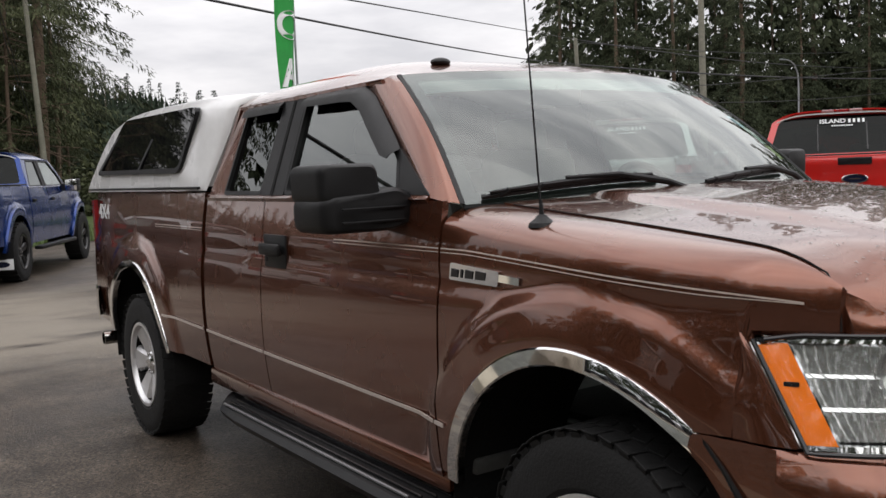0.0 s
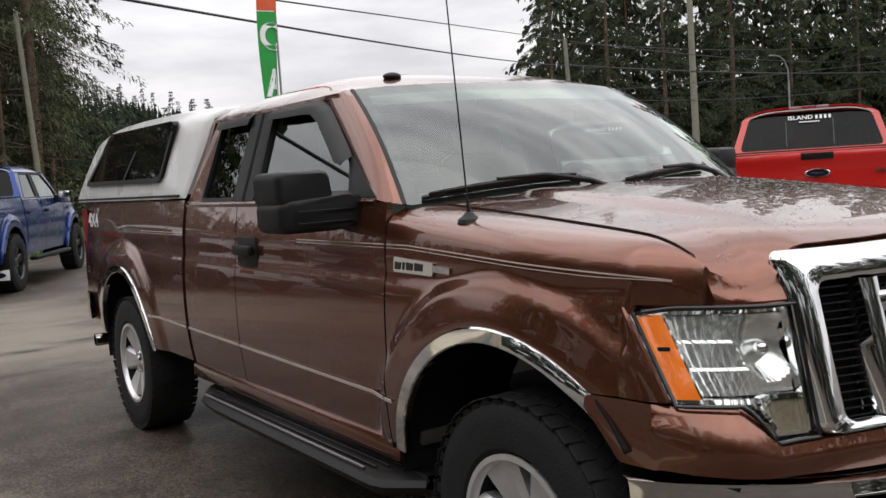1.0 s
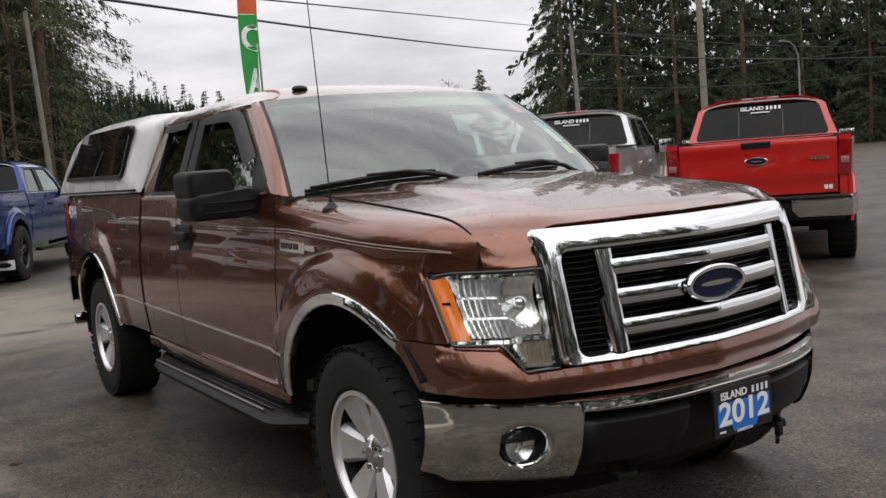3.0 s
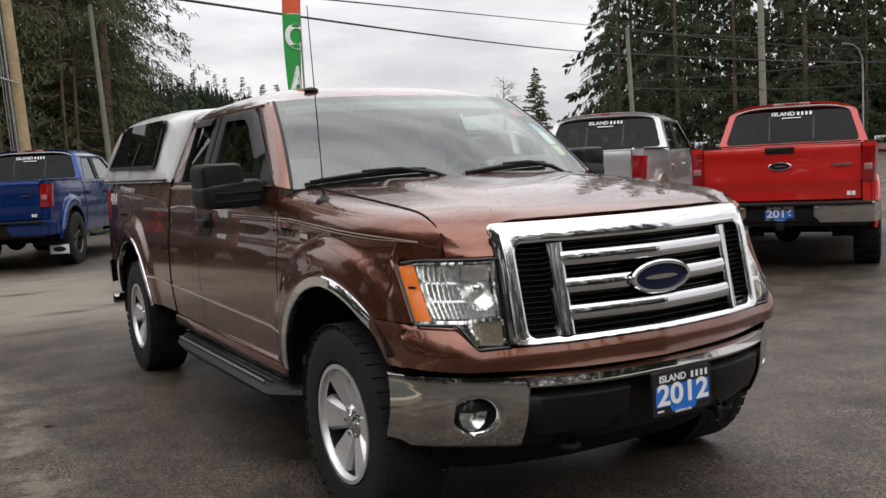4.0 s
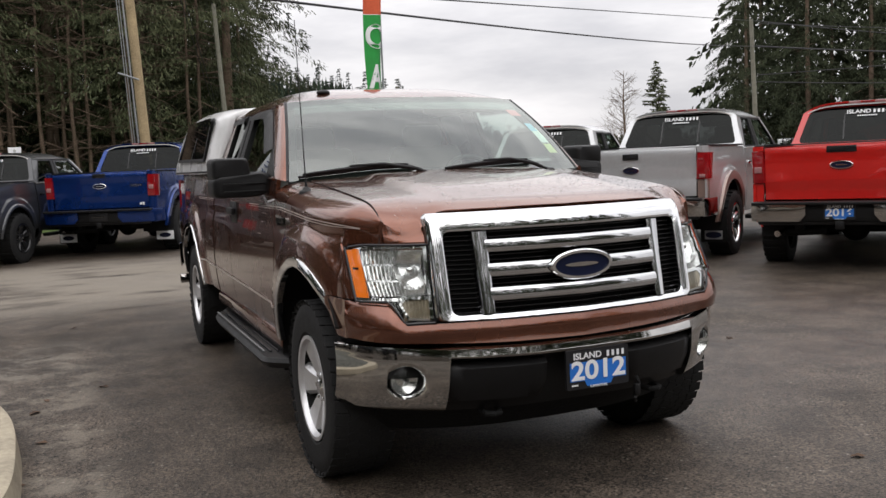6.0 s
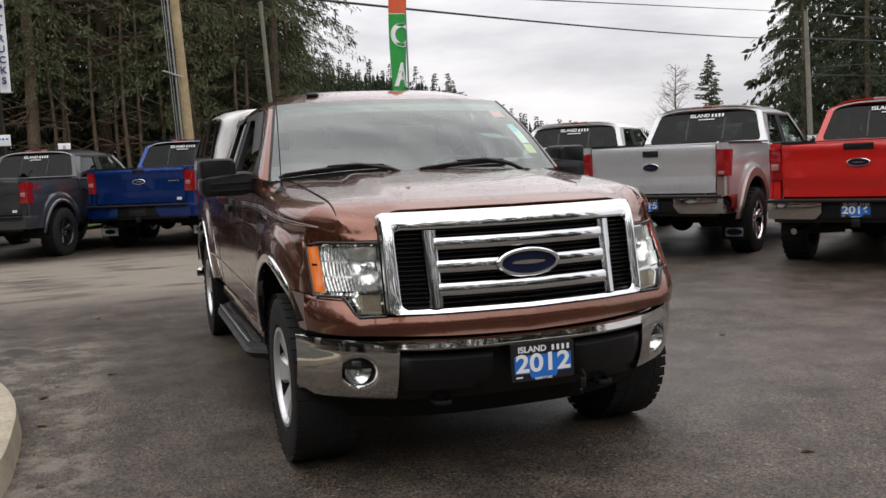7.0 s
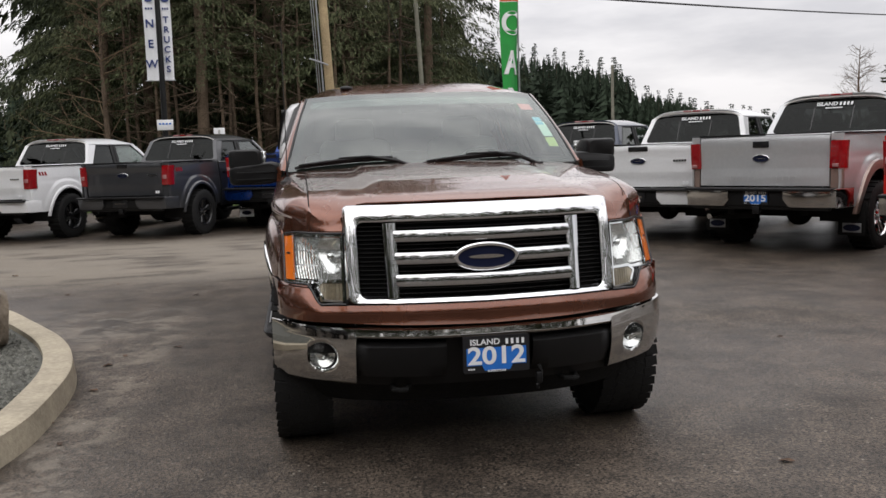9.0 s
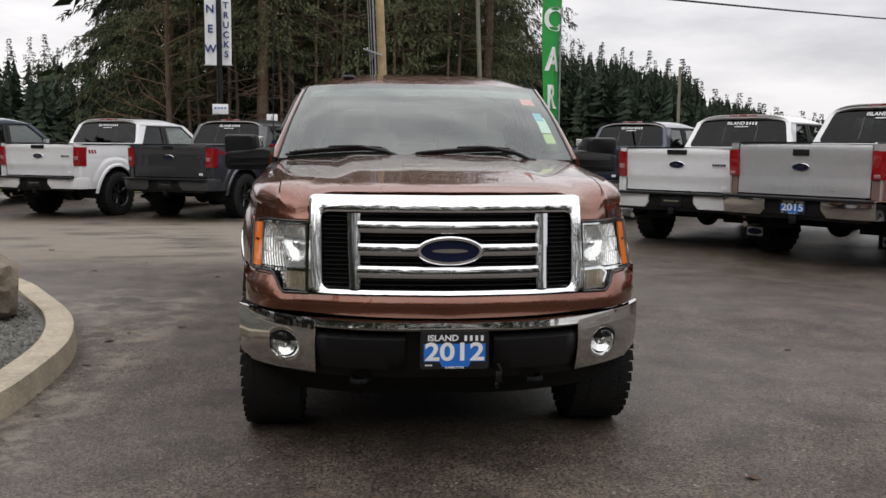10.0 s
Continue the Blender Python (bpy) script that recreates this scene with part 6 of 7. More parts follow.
def island_point(a, grow):
    """Outline of the kerbed island, a closed smooth loop; grow moves it outwards."""
    n = len(ISLAND)
    def loop(u):
        i, t = int(math.floor(u)), u - math.floor(u)
        p0, p1, p2, p3 = (Vector((*ISLAND[(i + k) % n], 0)) for k in (-1, 0, 1, 2))
        return 0.5 * (2 * p1 + (p2 - p0) * t + (2 * p0 - 5 * p1 + 4 * p2 - p3) * t * t + (3 * p1 - p0 - 3 * p2 + p3) * t ** 3)
    u = (a / (2 * math.pi)) % 1.0 * n
    d = (loop(u + 0.01) - loop(u - 0.01)).normalized()
    return loop(u) + Vector((d.y, -d.x, 0)) * grow


rows = []
for a in span(radians(-180), radians(180), 150):
    i, o = island_point(a, -0.19), island_point(a, 0)
    n = (o - i).normalized()
    rows.append([i + Vector((0, 0, -0.02)), i + Vector((0, 0, 0.145)), i + n * 0.02 + Vector((0, 0, 0.152)), o - n * 0.03 + Vector((0, 0, 0.150)), o - n * 0.008 + Vector((0, 0, 0.138)), o + n * 0.012 + Vector((0, 0, -0.02))])
tagged(mesh_object("kerb", sheet(bmesh.new(), rows), "kerb", angle=50), "pale rounded concrete kerb of a planted island", "kerb", kind="structure")
g = bmesh.new()
g.faces.new([g.verts.new(island_point(a, -0.18) + Vector((0, 0, 0.105))) for a in span(radians(-180), radians(176), 89)])
tagged(mesh_object("gravel_bed", g, "gravel"), "grey gravel bed inside the kerb", "gravel", kind="structure")


# red model decals on the bed sides of the off-road trucks: plain slanted bars
for truck in [o for o in bpy.data.objects if o.parent is None and o.get("label", "") in ("white off-road pickup with black wheels", "dark grey pickup with black wheels")]:
    for s in (-1, 1):
        g = bmesh.new()
        for k in range(3):
            outline(g, [(4.24 + 0.075 * k, 1.215), (4.29 + 0.075 * k, 1.215), (4.31 + 0.075 * k, 1.285), (4.26 + 0.075 * k, 1.285)], lambda y, z: Vector((s * (side_x(y, z) + 0.003), y, z)), (s * 0.001, 0, 0))
        part("drive_decal", g, "tail_red", truck)
# gravel stones near the kerb, one boulder
rng = np.random.default_rng(3)
vs, fs = [], []
for _ in range(8600):
    a, q = rng.uniform(radians(-180), radians(180)), rng.uniform(0.45, 0.985) ** 0.6
    e = island_point(a, -0.22)
    c = np.array([-4.5 + (e.x + 4.5) * q, 1.8 + (e.y - 1.8) * q, 0.108])
    r = rng.uniform(0.010, 0.026)
    b = len(vs)
    for d in ((1, 0, 0), (0, 1, 0), (-1, 0, 0), (0, -1, 0), (0, 0, 0.8)):
        vs.append(tuple(c + r * (np.array(d) + rng.uniform(-0.35, 0.35, 3))))
    fs += [(b, b + 1, b + 4), (b + 1, b + 2, b + 4), (b + 2, b + 3, b + 4), (b + 3, b, b + 4)]
me = bpy.data.meshes.new("gravel")
me.from_pydata(vs, [], fs)
me.materials.append(M["gravel"])
tagged(new("gravel", me), "loose grey crushed gravel inside the kerb", "gravel", kind="stuff")


def boulder(x, y, size, turn, seed):
    g = bmesh.new()
    bmesh.ops.create_icosphere(g, subdivisions=4, radius=1.0)
    for v in g.verts:
        n = v.co.normalized()
        d = 1 + 0.22 * noise.noise(n * 1.4 + Vector((seed, 0, 0))) + 0.10 * noise.noise(n * 4 + Vector((0, seed, 0))) + 0.03 * noise.noise(n * 12)
        v.co = Vector((n.x * size[0], n.y * size[1], n.z * size[2])) * d
        v.co.x = max(-0.85 * size[0], min(0.85 * size[0], v.co.x))
    o = mesh_object("boulder", g, "rock", angle=28)
    o.matrix_world = pose(x, y, 0.10 + size[2] * 0.72, 0, 4, turn)
    return tagged(o, "rough brown boulder standing on the gravel", "boulder")


boulder(-3.19, 2.30, (0.30, 0.40, 0.30), 20, 4.0)

# fallen leaves and bits on the asphalt
LEAF = bpy.data.meshes.new("leaf")
LEAF.from_pydata([(0, -0.04, 0.004), (0.022, -0.01, 0.012), (0.016, 0.025, 0.008), (0, 0.045, 0.004), (-0.018, 0.02, 0.014), (-0.02, -0.012, 0.006), (0, 0, 0.003)], [], [(0, 1, 6), (1, 2, 6), (2, 3, 6), (3, 4, 6), (4, 5, 6), (5, 0, 6)])
LEAF.materials.append(M["leaf"])
for x, y, r, sc in ((-3.3, 5.6, 30, 1.3), (-2.9, 6.3, 200, 0.9), (-1.75, 2.4, 80, 0.9), (-2.16, 1.9, 140, 1.1), (-2.1, 2.2, 20, 0.8), (1.3, -1.02, 75, 0.9), (2.6, 1.4, 10, 0.8), (-1.9, 5.1, 300, 0.8), (0.9, -2.0, 60, 0.6),
                    (-2.12, 1.2, 250, 0.9), (-2.2, 0.5, 110, 0.8), (-2.05, 0.1, 15, 0.7), (3.2, -0.2, 200, 0.7), (-4.4, 7.6, 60, 1.2)):
    o = tagged(new("fallen_leaf", LEAF), "small brown dead leaf on the asphalt", "leaf", "fallen leaves")
    o.matrix_world = pose(x, y, 0.001, 0, 0, r) @ Matrix.Diagonal((sc, sc, sc, 1))


# rain drops standing on the bonnet and the roof
def drops(name, n, place, seed, label):
    r = np.random.default_rng(seed)
    vs, fs = [], []
    for _ in range(n):
        c, s = place(r), min(0.0048, 0.0014 + 0.0010 * r.exponential())
        b = len(vs)
        rot = r.uniform(0, 6.28)
        for k in range(7):
            a = rot + 2 * math.pi * k / 7
            vs.append((c.x + s * math.cos(a), c.y + s * math.sin(a) * 1.2, c.z - 0.0005))
        for k in range(7):
            a = rot + 2 * math.pi * k / 7
            vs.append((c.x + s * 0.62 * math.cos(a), c.y + s * 0.62 * 1.2 * math.sin(a), c.z + s * 0.34))
        vs.append((c.x, c.y, c.z + s * 0.46))
        for k in range(7):
            q = (k + 1) % 7
            fs += [(b + k, b + q, b + 7 + q, b + 7 + k), (b + 7 + k, b + 7 + q, b + 14)]
    me = bpy.data.meshes.new(name)
    me.from_pydata(vs, [], fs)
    me.polygons.foreach_set("use_smooth", [True] * len(me.polygons))
    me.materials.append(M["water"])
    return tagged(new(name, me), label, "rain drops", kind="stuff")


def on_bonnet(r):
    x = r.uniform(-0.72, 0.72)
    y0, y1 = hood_front(x) + 0.05, 0.56 - 0.235 * (1 - (x / 0.80) ** 2)
    y = r.uniform(y0, y1)
    return Vector((x, y, hood_z(x, y) + 0.0005))


drops("rain_drops", 2100, on_bonnet, 8, "clear rain drops beaded on the brown bonnet")


# ---------- conifers ----------
def quad_mesh(name, quads, mat):
    """A mesh of loose quads from an array of n x 4 x 3."""
    n = len(quads)
    me = bpy.data.meshes.new(name)
    me.vertices.add(4 * n)
    me.vertices.foreach_set("co", np.ascontiguousarray(quads, dtype=np.float32).ravel())
    me.loops.add(4 * n)
    me.loops.foreach_set("vertex_index", np.arange(4 * n, dtype=np.int32))
    me.polygons.add(n)
    me.polygons.foreach_set("loop_start", np.arange(0, 4 * n, 4, dtype=np.int32))
    me.update(calc_edges=True)
    me.materials.append(M[mat])
    return me


def unit(v):
    return v / np.maximum(1e-6, np.linalg.norm(v, axis=-1, keepdims=True))


def conifer_mesh(name, seed, height, reach, low, step=0.30, leaflets=4, fineness=1.0, droop=0.35, mat="needles", wide=1.0, hang=1.0):
    """Crown of drooping branches, each carrying many small pointed sprays."""
    r = np.random.default_rng(seed)
    out = []
    z = low
    while z < height:
        k = (z - low) / (height - low)
        length = reach * (1 - k) ** 0.8 * (0.45 + 0.55 * min(1.0, (k + 0.05) / 0.15))
        for _ in range(max(3, int(r.uniform(5, 8) - 2.5 * k))):
            a = r.uniform(0, 2 * math.pi)
            L = max(0.3, length * r.uniform(0.40, 1.18))
            rise = r.uniform(-0.05, 0.28)
            d, side = np.array([math.cos(a), math.sin(a), 0.0]), np.array([-math.sin(a), math.cos(a), 0.0])
            n = max(8, int(L * 2.4 / fineness * leaflets))
            t = r.uniform(0.05, 1.0, n) ** 0.8
            p = d * (L * t)[:, None] + side * (r.uniform(-1, 1, n) * 0.26 * L * (1 - 0.6 * t))[:, None]
            p[:, 2] += z + rise * L * t - droop * L * t * t + r.uniform(-0.18, 0.04, n)
            ln = r.uniform(0.20, 0.52, n)[:, None] * fineness
            w = ln * r.uniform(0.06, 0.12, n)[:, None] * wide
            dv = d * r.uniform(0, 0.8, n)[:, None] + side * r.uniform(-0.5, 0.5, n)[:, None]
            dv[:, 2] += r.uniform(-1.1, -0.1, n) * hang
            dv = unit(dv)
            wd = unit(np.cross(dv, r.uniform(-1, 1, (n, 3))))
            out.append(np.stack([p, p + dv * ln * 0.4 - wd * w, p + dv * ln, p + dv * ln * 0.45 + wd * w], axis=1))
        z += step * r.uniform(0.7, 1.3)
    return quad_mesh(name, np.concatenate(out), mat)


def trunk_mesh(name, seed, height, r, stubs=10, low=2.0, high=9.0):
    rg = np.random.default_rng(seed)
    g = bmesh.new()
    pts, rad = [], []
    x = y = 0.0
    for k in range(9):
        t = k / 8
        pts.append((x, y, -0.2 + (height + 0.2) * t))
        rad.append(r * (1 - 0.93 * t) + (0.15 * r if k == 0 else 0))
        x += rg.normal(0, 0.06)
        y += rg.normal(0, 0.06)
    tube(g, pts, rad, 9)
    for _ in range(stubs):
        z, a, L = rg.uniform(low, high), rg.uniform(0, 6.28), rg.uniform(0.5, 2.2)
        p = Vector((0, 0, z))
        e = p + Vector((L * math.cos(a), L * math.sin(a), rg.uniform(-0.5, 0.1) * L))
        rod(g, p, e, 0.03, 0.008, 4)
        for _q in range(3):
            m = p.lerp(e, rg.uniform(0.4, 0.95))
            rod(g, m, m + Vector((rg.uniform(-0.4, 0.4), rg.uniform(-0.4, 0.4), rg.uniform(-0.4, 0.1))), 0.010, 0.004, 3)
    me = bpy.data.meshes.new(name)
    g.to_mesh(me)
    g.free()
    me.polygons.foreach_set("use_smooth", [True] * len(me.polygons))
    me.materials.append(M["bark"])
    return me


SHAPES = ((25, 0.25, 3.8, 3.5, 0.40), (30, 0.29, 4.3, 6.0, 0.45), (23, 0.20, 3.4, 1.8, 0.35), (28, 0.26, 3.9, 7.5, 0.5))
TRUNKS = [trunk_mesh("trunk", 11 + i, h, r, 22, 1.5, low + 3.5) for i, (h, r, reach, low, dr) in enumerate(SHAPES)]
FINE = [conifer_mesh("crown", 31 + i, h, reach * 1.18, low + 1.0, 0.28, 10, 0.46, dr, wide=1.1) for i, (h, r, reach, low, dr) in enumerate(SHAPES)]
PLAIN = [conifer_mesh("crown", 51 + i, h, reach * 1.35, low * 0.45, 0.40, 12, 0.72, dr, "dark_needles", 1.15) for i, (h, r, reach, low, dr) in enumerate(SHAPES)]
COARSE = [conifer_mesh("crown", 61 + i, h, reach * 1.35, low * 0.45, 0.75, 4, 2.2, dr, "dark_needles", 2.5) for i, (h, r, reach, low, dr) in enumerate(SHAPES)]
FAR = [conifer_mesh("crown", 95 + i, 24, q, 1.5, 0.50, 7, 1.1, 0.35, "far_needles", 1.6, 0.9) for i, q in enumerate((4.4, 5.4, 3.8))]
YOUNG = conifer_mesh("crown", 71, 24, 6.4, 1.2, 0.40, 10, 1.5, 0.10, wide=2.2, hang=0.4)


def tree(kind, x, y, size, turn, fine=True, label="tall dark conifer at the edge of the lot", crown=None):
    t = thing("conifer_tree", label, "conifer", "conifers round the lot", at=pose(x, y, 0, 0, 0, turn) @ Matrix.Diagonal((size, size, size, 1)))
    a, b = new("trunk", TRUNKS[kind]), new("crown", crown or {True: FINE, False: PLAIN, None: COARSE}[fine][kind])
    a.parent = b.parent = t
    return t


rng = np.random.default_rng(5)
def stand(spots, fine=True):
    for x, y, s in spots:
        tree(int(rng.integers(0, 4)), x + rng.uniform(-0.8, 0.8), y + rng.uniform(-1, 1), s * rng.uniform(0.88, 1.12), rng.uniform(0, 360), fine)
# north wood, dense, its eastern edge falling towards the road
stand([(-9.8 + 2.4 * i, 39 + 2.0 * math.sin(i * 2.1), 1.15) for i in range(7)] + [(6.6, 42, 0.58), (7.9, 45, 0.36)])
stand([(-11.2, 43.5, 1.05), (-12.6, 48.0, 0.95)], False)
stand([(-11.0 + 2.7 * i, 45 + 1.5 * math.sin(i * 1.3), 1.25) for i in range(7)], False)
stand([(-11.5 + 3.3 * i, 52, 1.3) for i in range(6)], None)
# east wood beyond the road
stand([(83.5 + 4.95 * i, 94.5 - 5.85 * i, 1.42) for i in range(14)], False)
stand([(91.5 + 3.7 * i, 102.3 - 4.3 * i, 1.55) for i in range(19)], None)
stand([(99.8 + 3.8 * i, 111.0 - 4.3 * i, 1.65) for i in range(20)], None)
# a young tree in the gap
tree(2, 58.4, 79.7, 0.475, 20, True, "young pointed conifer standing clear of the wood", YOUNG)
# woods behind the camera, seen in the chrome and paint
stand([(-44 + 3.4 * i, -40 + 3 * math.sin(i), 0.82) for i in range(27)], None)
stand([(-46 + 4.4 * i, -47 + 3 * math.sin(i), 1.0) for i in range(21)], None)
# unseen western rows, added to block the sky and darken the truck's left side
stand([(-26 + 1.5 * math.sin(i * 2.0), -36 + 4.2 * i, 0.85) for i in range(16)], None)
stand([(-31 + 2.0 * math.sin(i * 2.0), -36 + 4.6 * i, 0.98) for i in range(14)], None)


SNAG = [trunk_mesh("trunk", 81 + i, h, 0.10, 44, 2.0, h * 0.9) for i, h in enumerate((13, 16))]
for i in range(20):
    o = thing("bare_conifer", "thin brown conifer trunk with dead branches", "bare conifer", "bare conifers", at=pose(-8.0 + 0.62 * i + rng.uniform(-0.4, 0.4), 37.3 + rng.uniform(-0.8, 0.8), 0, 0, 0, rng.uniform(0, 360)))
    q = new("trunk", SNAG[i % 2])
    q.parent = o


def undergrowth(name, spots, label):
    """Low dark brush under the wood: many small leaves and stems."""
    r = np.random.default_rng(91)
    vs, fs = [], []
    for x, y, h in spots:
        n = 260
        p = np.stack([x + r.normal(0, 1.1, n), y + r.normal(0, 0.8, n), h * r.uniform(0, 1, n) ** 1.3], axis=1)
        dv = unit(r.normal(0, 1, (n, 3)))
        wd = unit(np.cross(dv, r.uniform(-1, 1, (n, 3))))
        ln = r.uniform(0.12, 0.34, n)[:, None]
        w = ln * r.uniform(0.12, 0.3, n)[:, None]
        vs.append(np.stack([p, p + dv * ln * 0.4 - wd * w, p + dv * ln, p + dv * ln * 0.45 + wd * w], axis=1))
    me = quad_mesh(name, np.concatenate(vs), "needles")
    return tagged(new(name, me), label, "undergrowth", kind="stuff")


undergrowth("undergrowth", [(rng.uniform(-12, 9), rng.uniform(38, 45), rng.uniform(1.0, 2.6)) for _ in range(130)]
            + [(83 + 6.3 * t + rng.uniform(-3, 3), 96 - 7.5 * t + rng.uniform(-2, 5), rng.uniform(2, 6)) for t in np.linspace(0, 10, 130)], "dark brush along the foot of the woods")


def bare_tree(x, y, h, seed, label, crown_w=0.36, limbs=34):
    """A leafless tree: trunk with limbs that fork three times."""
    r = np.random.default_rng(seed)
    t = thing("bare_tree", label, "bare tree", at=pose(x, y, 0))
    g, tw = bmesh.new(), bmesh.new()
    tube(g, [(0, 0, -0.2), (0.05 * h * 0.2, 0, h * 0.3), (0, 0.1, h * 0.65), (0.1, 0, h)], [h * 0.018, h * 0.014, h * 0.008, h * 0.002], 8)
    part("trunk", g, "bark", t)
    def grow(p, d, L, rad, depth):
        e = p + d * L
        rod(tw, p, e, rad, rad * 0.55, 4)
        if depth:
            for _ in range(3):
                q = p.lerp(e, r.uniform(0.35, 1.0))
                nd = (d + Vector(r.normal(0, 0.55, 3))).normalized()
                grow(q, nd, L * r.uniform(0.4, 0.65), rad * 0.5, depth - 1)
    for i in range(limbs):
        z = h * r.uniform(0.22, 0.97)
        a = r.uniform(0, 6.28)
        L = h * crown_w * (1.1 - z / h) * r.uniform(0.6, 1.1) + 0.3
        grow(Vector((0, 0, z)), Vector((math.cos(a), math.sin(a), r.uniform(0.2, 0.9))).normalized(), L, h * 0.0026, 2)
    part("crown", tw, "twigs", t)
    return t


bare_tree(56.0, 82.5, 10.5, 3, "thin grey half-bare tree beside the young conifer", 0.34, 70)
bare_tree(-8.6, 35.5, 8.5, 4, "leafless brown tree in front of the dark wood")


# far wooded hills
def far_woods(name, spots, label):
    """Far conifers of many thin ragged tiers."""
    vs, fs = [], []
    r = np.random.default_rng(77)
    for x, y, z, h in spots:
        w = h * r.uniform(0.20, 0.34)
        for k in range(14):
            t = k / 14
            zb = z + h * (0.10 + 0.88 * t)
            rad = w * (1 - t) ** 0.85
            for _ in range(5):
                a = r.uniform(0, 6.28)
                rr = rad * r.uniform(0.5, 1.25)
                b = len(vs)
                e = (x + rr * math.cos(a), y + rr * math.sin(a), zb - 0.05 * h * r.uniform(0.2, 1.2))
                vs += [(x, y, zb + 0.05 * h), e, (x + 0.4 * rr * math.cos(a + 0.9), y + 0.4 * rr * math.sin(a + 0.9), zb - 0.03 * h)]
                fs.append((b, b + 1, b + 2))
        b = len(vs)
        vs += [(x - 0.02 * h, y, z + 0.8 * h), (x + 0.02 * h, y, z + 0.8 * h), (x, y, z + h)]
        fs.append((b, b + 1, b + 2))
    me = bpy.data.meshes.new(name)
    me.from_pydata(vs, [], fs)
    me.materials.append(M["far_needles"])
    return tagged(new(name, me), label, "woods", kind="stuff")


def hill_mesh(name, a0, a1, d, heights, label):
    """A dark slope under the far trees."""
    rows = []
    for az in span(a0, a1, 30):
        t = (az - a0) / (a1 - a0)
        hgt = curve_at(heights, t)
        a = radians(az)
        rows.append([Vector((q * math.sin(a), q * math.cos(a), z)) for q, z in ((d - 30, -0.5), (d - 6, hgt * 0.55), (d + 15, hgt * 0.8), (d + 40, hgt * 0.8), (d + 60, -2))])
    return tagged(mesh_object(name, sheet(bmesh.new(), rows), "far_needles"), label, "hill", kind="structure")


def crest(az):
    """How high the far tree tops stand over the eye, as a slope."""
    return curve_at(((8, 0.122), (12.4, 0.112), (16, 0.104), (18, 0.094), (20.2, 0.088), (21.2, 0.064), (23, 0.056), (25, 0.041), (32, 0.028), (40, 0.024)), az)


hill_mesh("hill", 6, 42, 140, ((0, 14.5), (0.2, 14), (0.36, 12.0), (0.47, 8.5), (0.57, 5.0), (0.75, 2.6), (1, 2.2)), "dark wooded hillside beyond the road")
hill_mesh("hill", 47, 84, 165, ((0, 3), (0.12, 17), (0.3, 23), (0.7, 24), (1, 20)), "dark wooded slope behind the eastern trees")
spots = []
for i in range(1100):
    az = rng.uniform(6, 40)
    d = rng.uniform(112, 165)
    top = d * crest(az) * rng.uniform(0.64, 0.94) + 1.4
    h = min(top + 1.5, rng.uniform(8, 13))
    spots.append((d * math.sin(radians(az)), d * math.cos(radians(az)), top - h, h))
hill_mesh("hill", -75, -12, 130, ((0, 9), (0.5, 9.5), (1, 9)), "dark wooded slope west of the lot")
for i in range(600):
    az = rng.uniform(-72, -12)
    d = rng.uniform(100, 150)
    top = d * 0.108 * rng.uniform(0.5, 0.80) + 1.4
    h = min(top + 1.5, rng.uniform(8, 13))
    spots.append((d * math.sin(radians(az)), d * math.cos(radians(az)), top - h, h))
far_woods("far_woods", spots, "far conifer woods on low hills")
# single far trees that stand out against the sky
for i in range(92):
    az = -40 + 26.0 * i / 30 if i < 30 else 7.0 + 24.0 * (i - 30) / 62
    az += rng.uniform(-0.4, 0.4)
    d = rng.uniform(118, 138)
    top = d * (0.100 if i < 30 else crest(az)) * rng.uniform(0.84, 1.10) + 1.4
    slim = rng.uniform(0.80, 1.30)
    kind = int(rng.integers(0, 3))
    h = 24.0
    hgt = max(top, rng.uniform(13, 17))
    t = tree(2, d * math.sin(radians(az)), d * math.cos(radians(az)), 1.0, 0, None, "far conifer rising above the wooded hill", FAR[kind])
    t.matrix_world = pose(d * math.sin(radians(az)), d * math.cos(radians(az)), top - hgt, 0, 0, rng.uniform(0, 360)) @ Matrix.Diagonal((hgt / h * slim, hgt / h * slim, hgt / h, 1))

# grass verge under the north wood
g = bmesh.new()
sheet(g, [[Vector((x, 21.5 + (1.2 if x > 4 else 0) + d, 0.02 + 0.10 * min(1, d))) for d in (0, 0.3, 4, 20, 60)] for x in span(-40, 12, 20)])
tagged(mesh_object("verge", g, "grass"), "rough grass verge behind the parked trucks", "grass verge", kind="structure")
vs, fs = [], []
for _ in range(9000):
    x, y = rng.uniform(-22, 9), 21.8 + 6 * rng.uniform(0, 1) ** 1.5
    hgt, a = rng.uniform(0.05, 0.2), rng.uniform(0, 6.28)
    b = len(vs)
    vs += [(x, y, 0.05), (x + 0.03 * math.cos(a), y + 0.03 * math.sin(a), 0.05), (x + rng.normal(0, 0.05), y + rng.normal(0, 0.05), 0.1 + hgt)]
    fs.append((b, b + 1, b + 2))
me = bpy.data.meshes.new("grass")
me.from_pydata(vs, [], fs)
me.materials.append(M["grass"])
tagged(new("grass", me), "short winter grass on the verge", "grass", kind="stuff")


# ---------- poles, cables, banners ----------
def pole(x, y, h, r, mat, lean=(0, 0), label="weathered wooden utility pole", name="utility_pole"):
    t = thing(name, label, "utility pole", at=pose(x, y, 0))
    g = bmesh.new()
    tube(g, [(lean[0] * k, lean[1] * k, -0.3 + (h + 0.3) * k) for k in span(0, 1, 8)], [r * (1 - 0.30 * k) for k in span(0, 1, 8)], 14)
    part("shaft", g, mat, t)
    return t


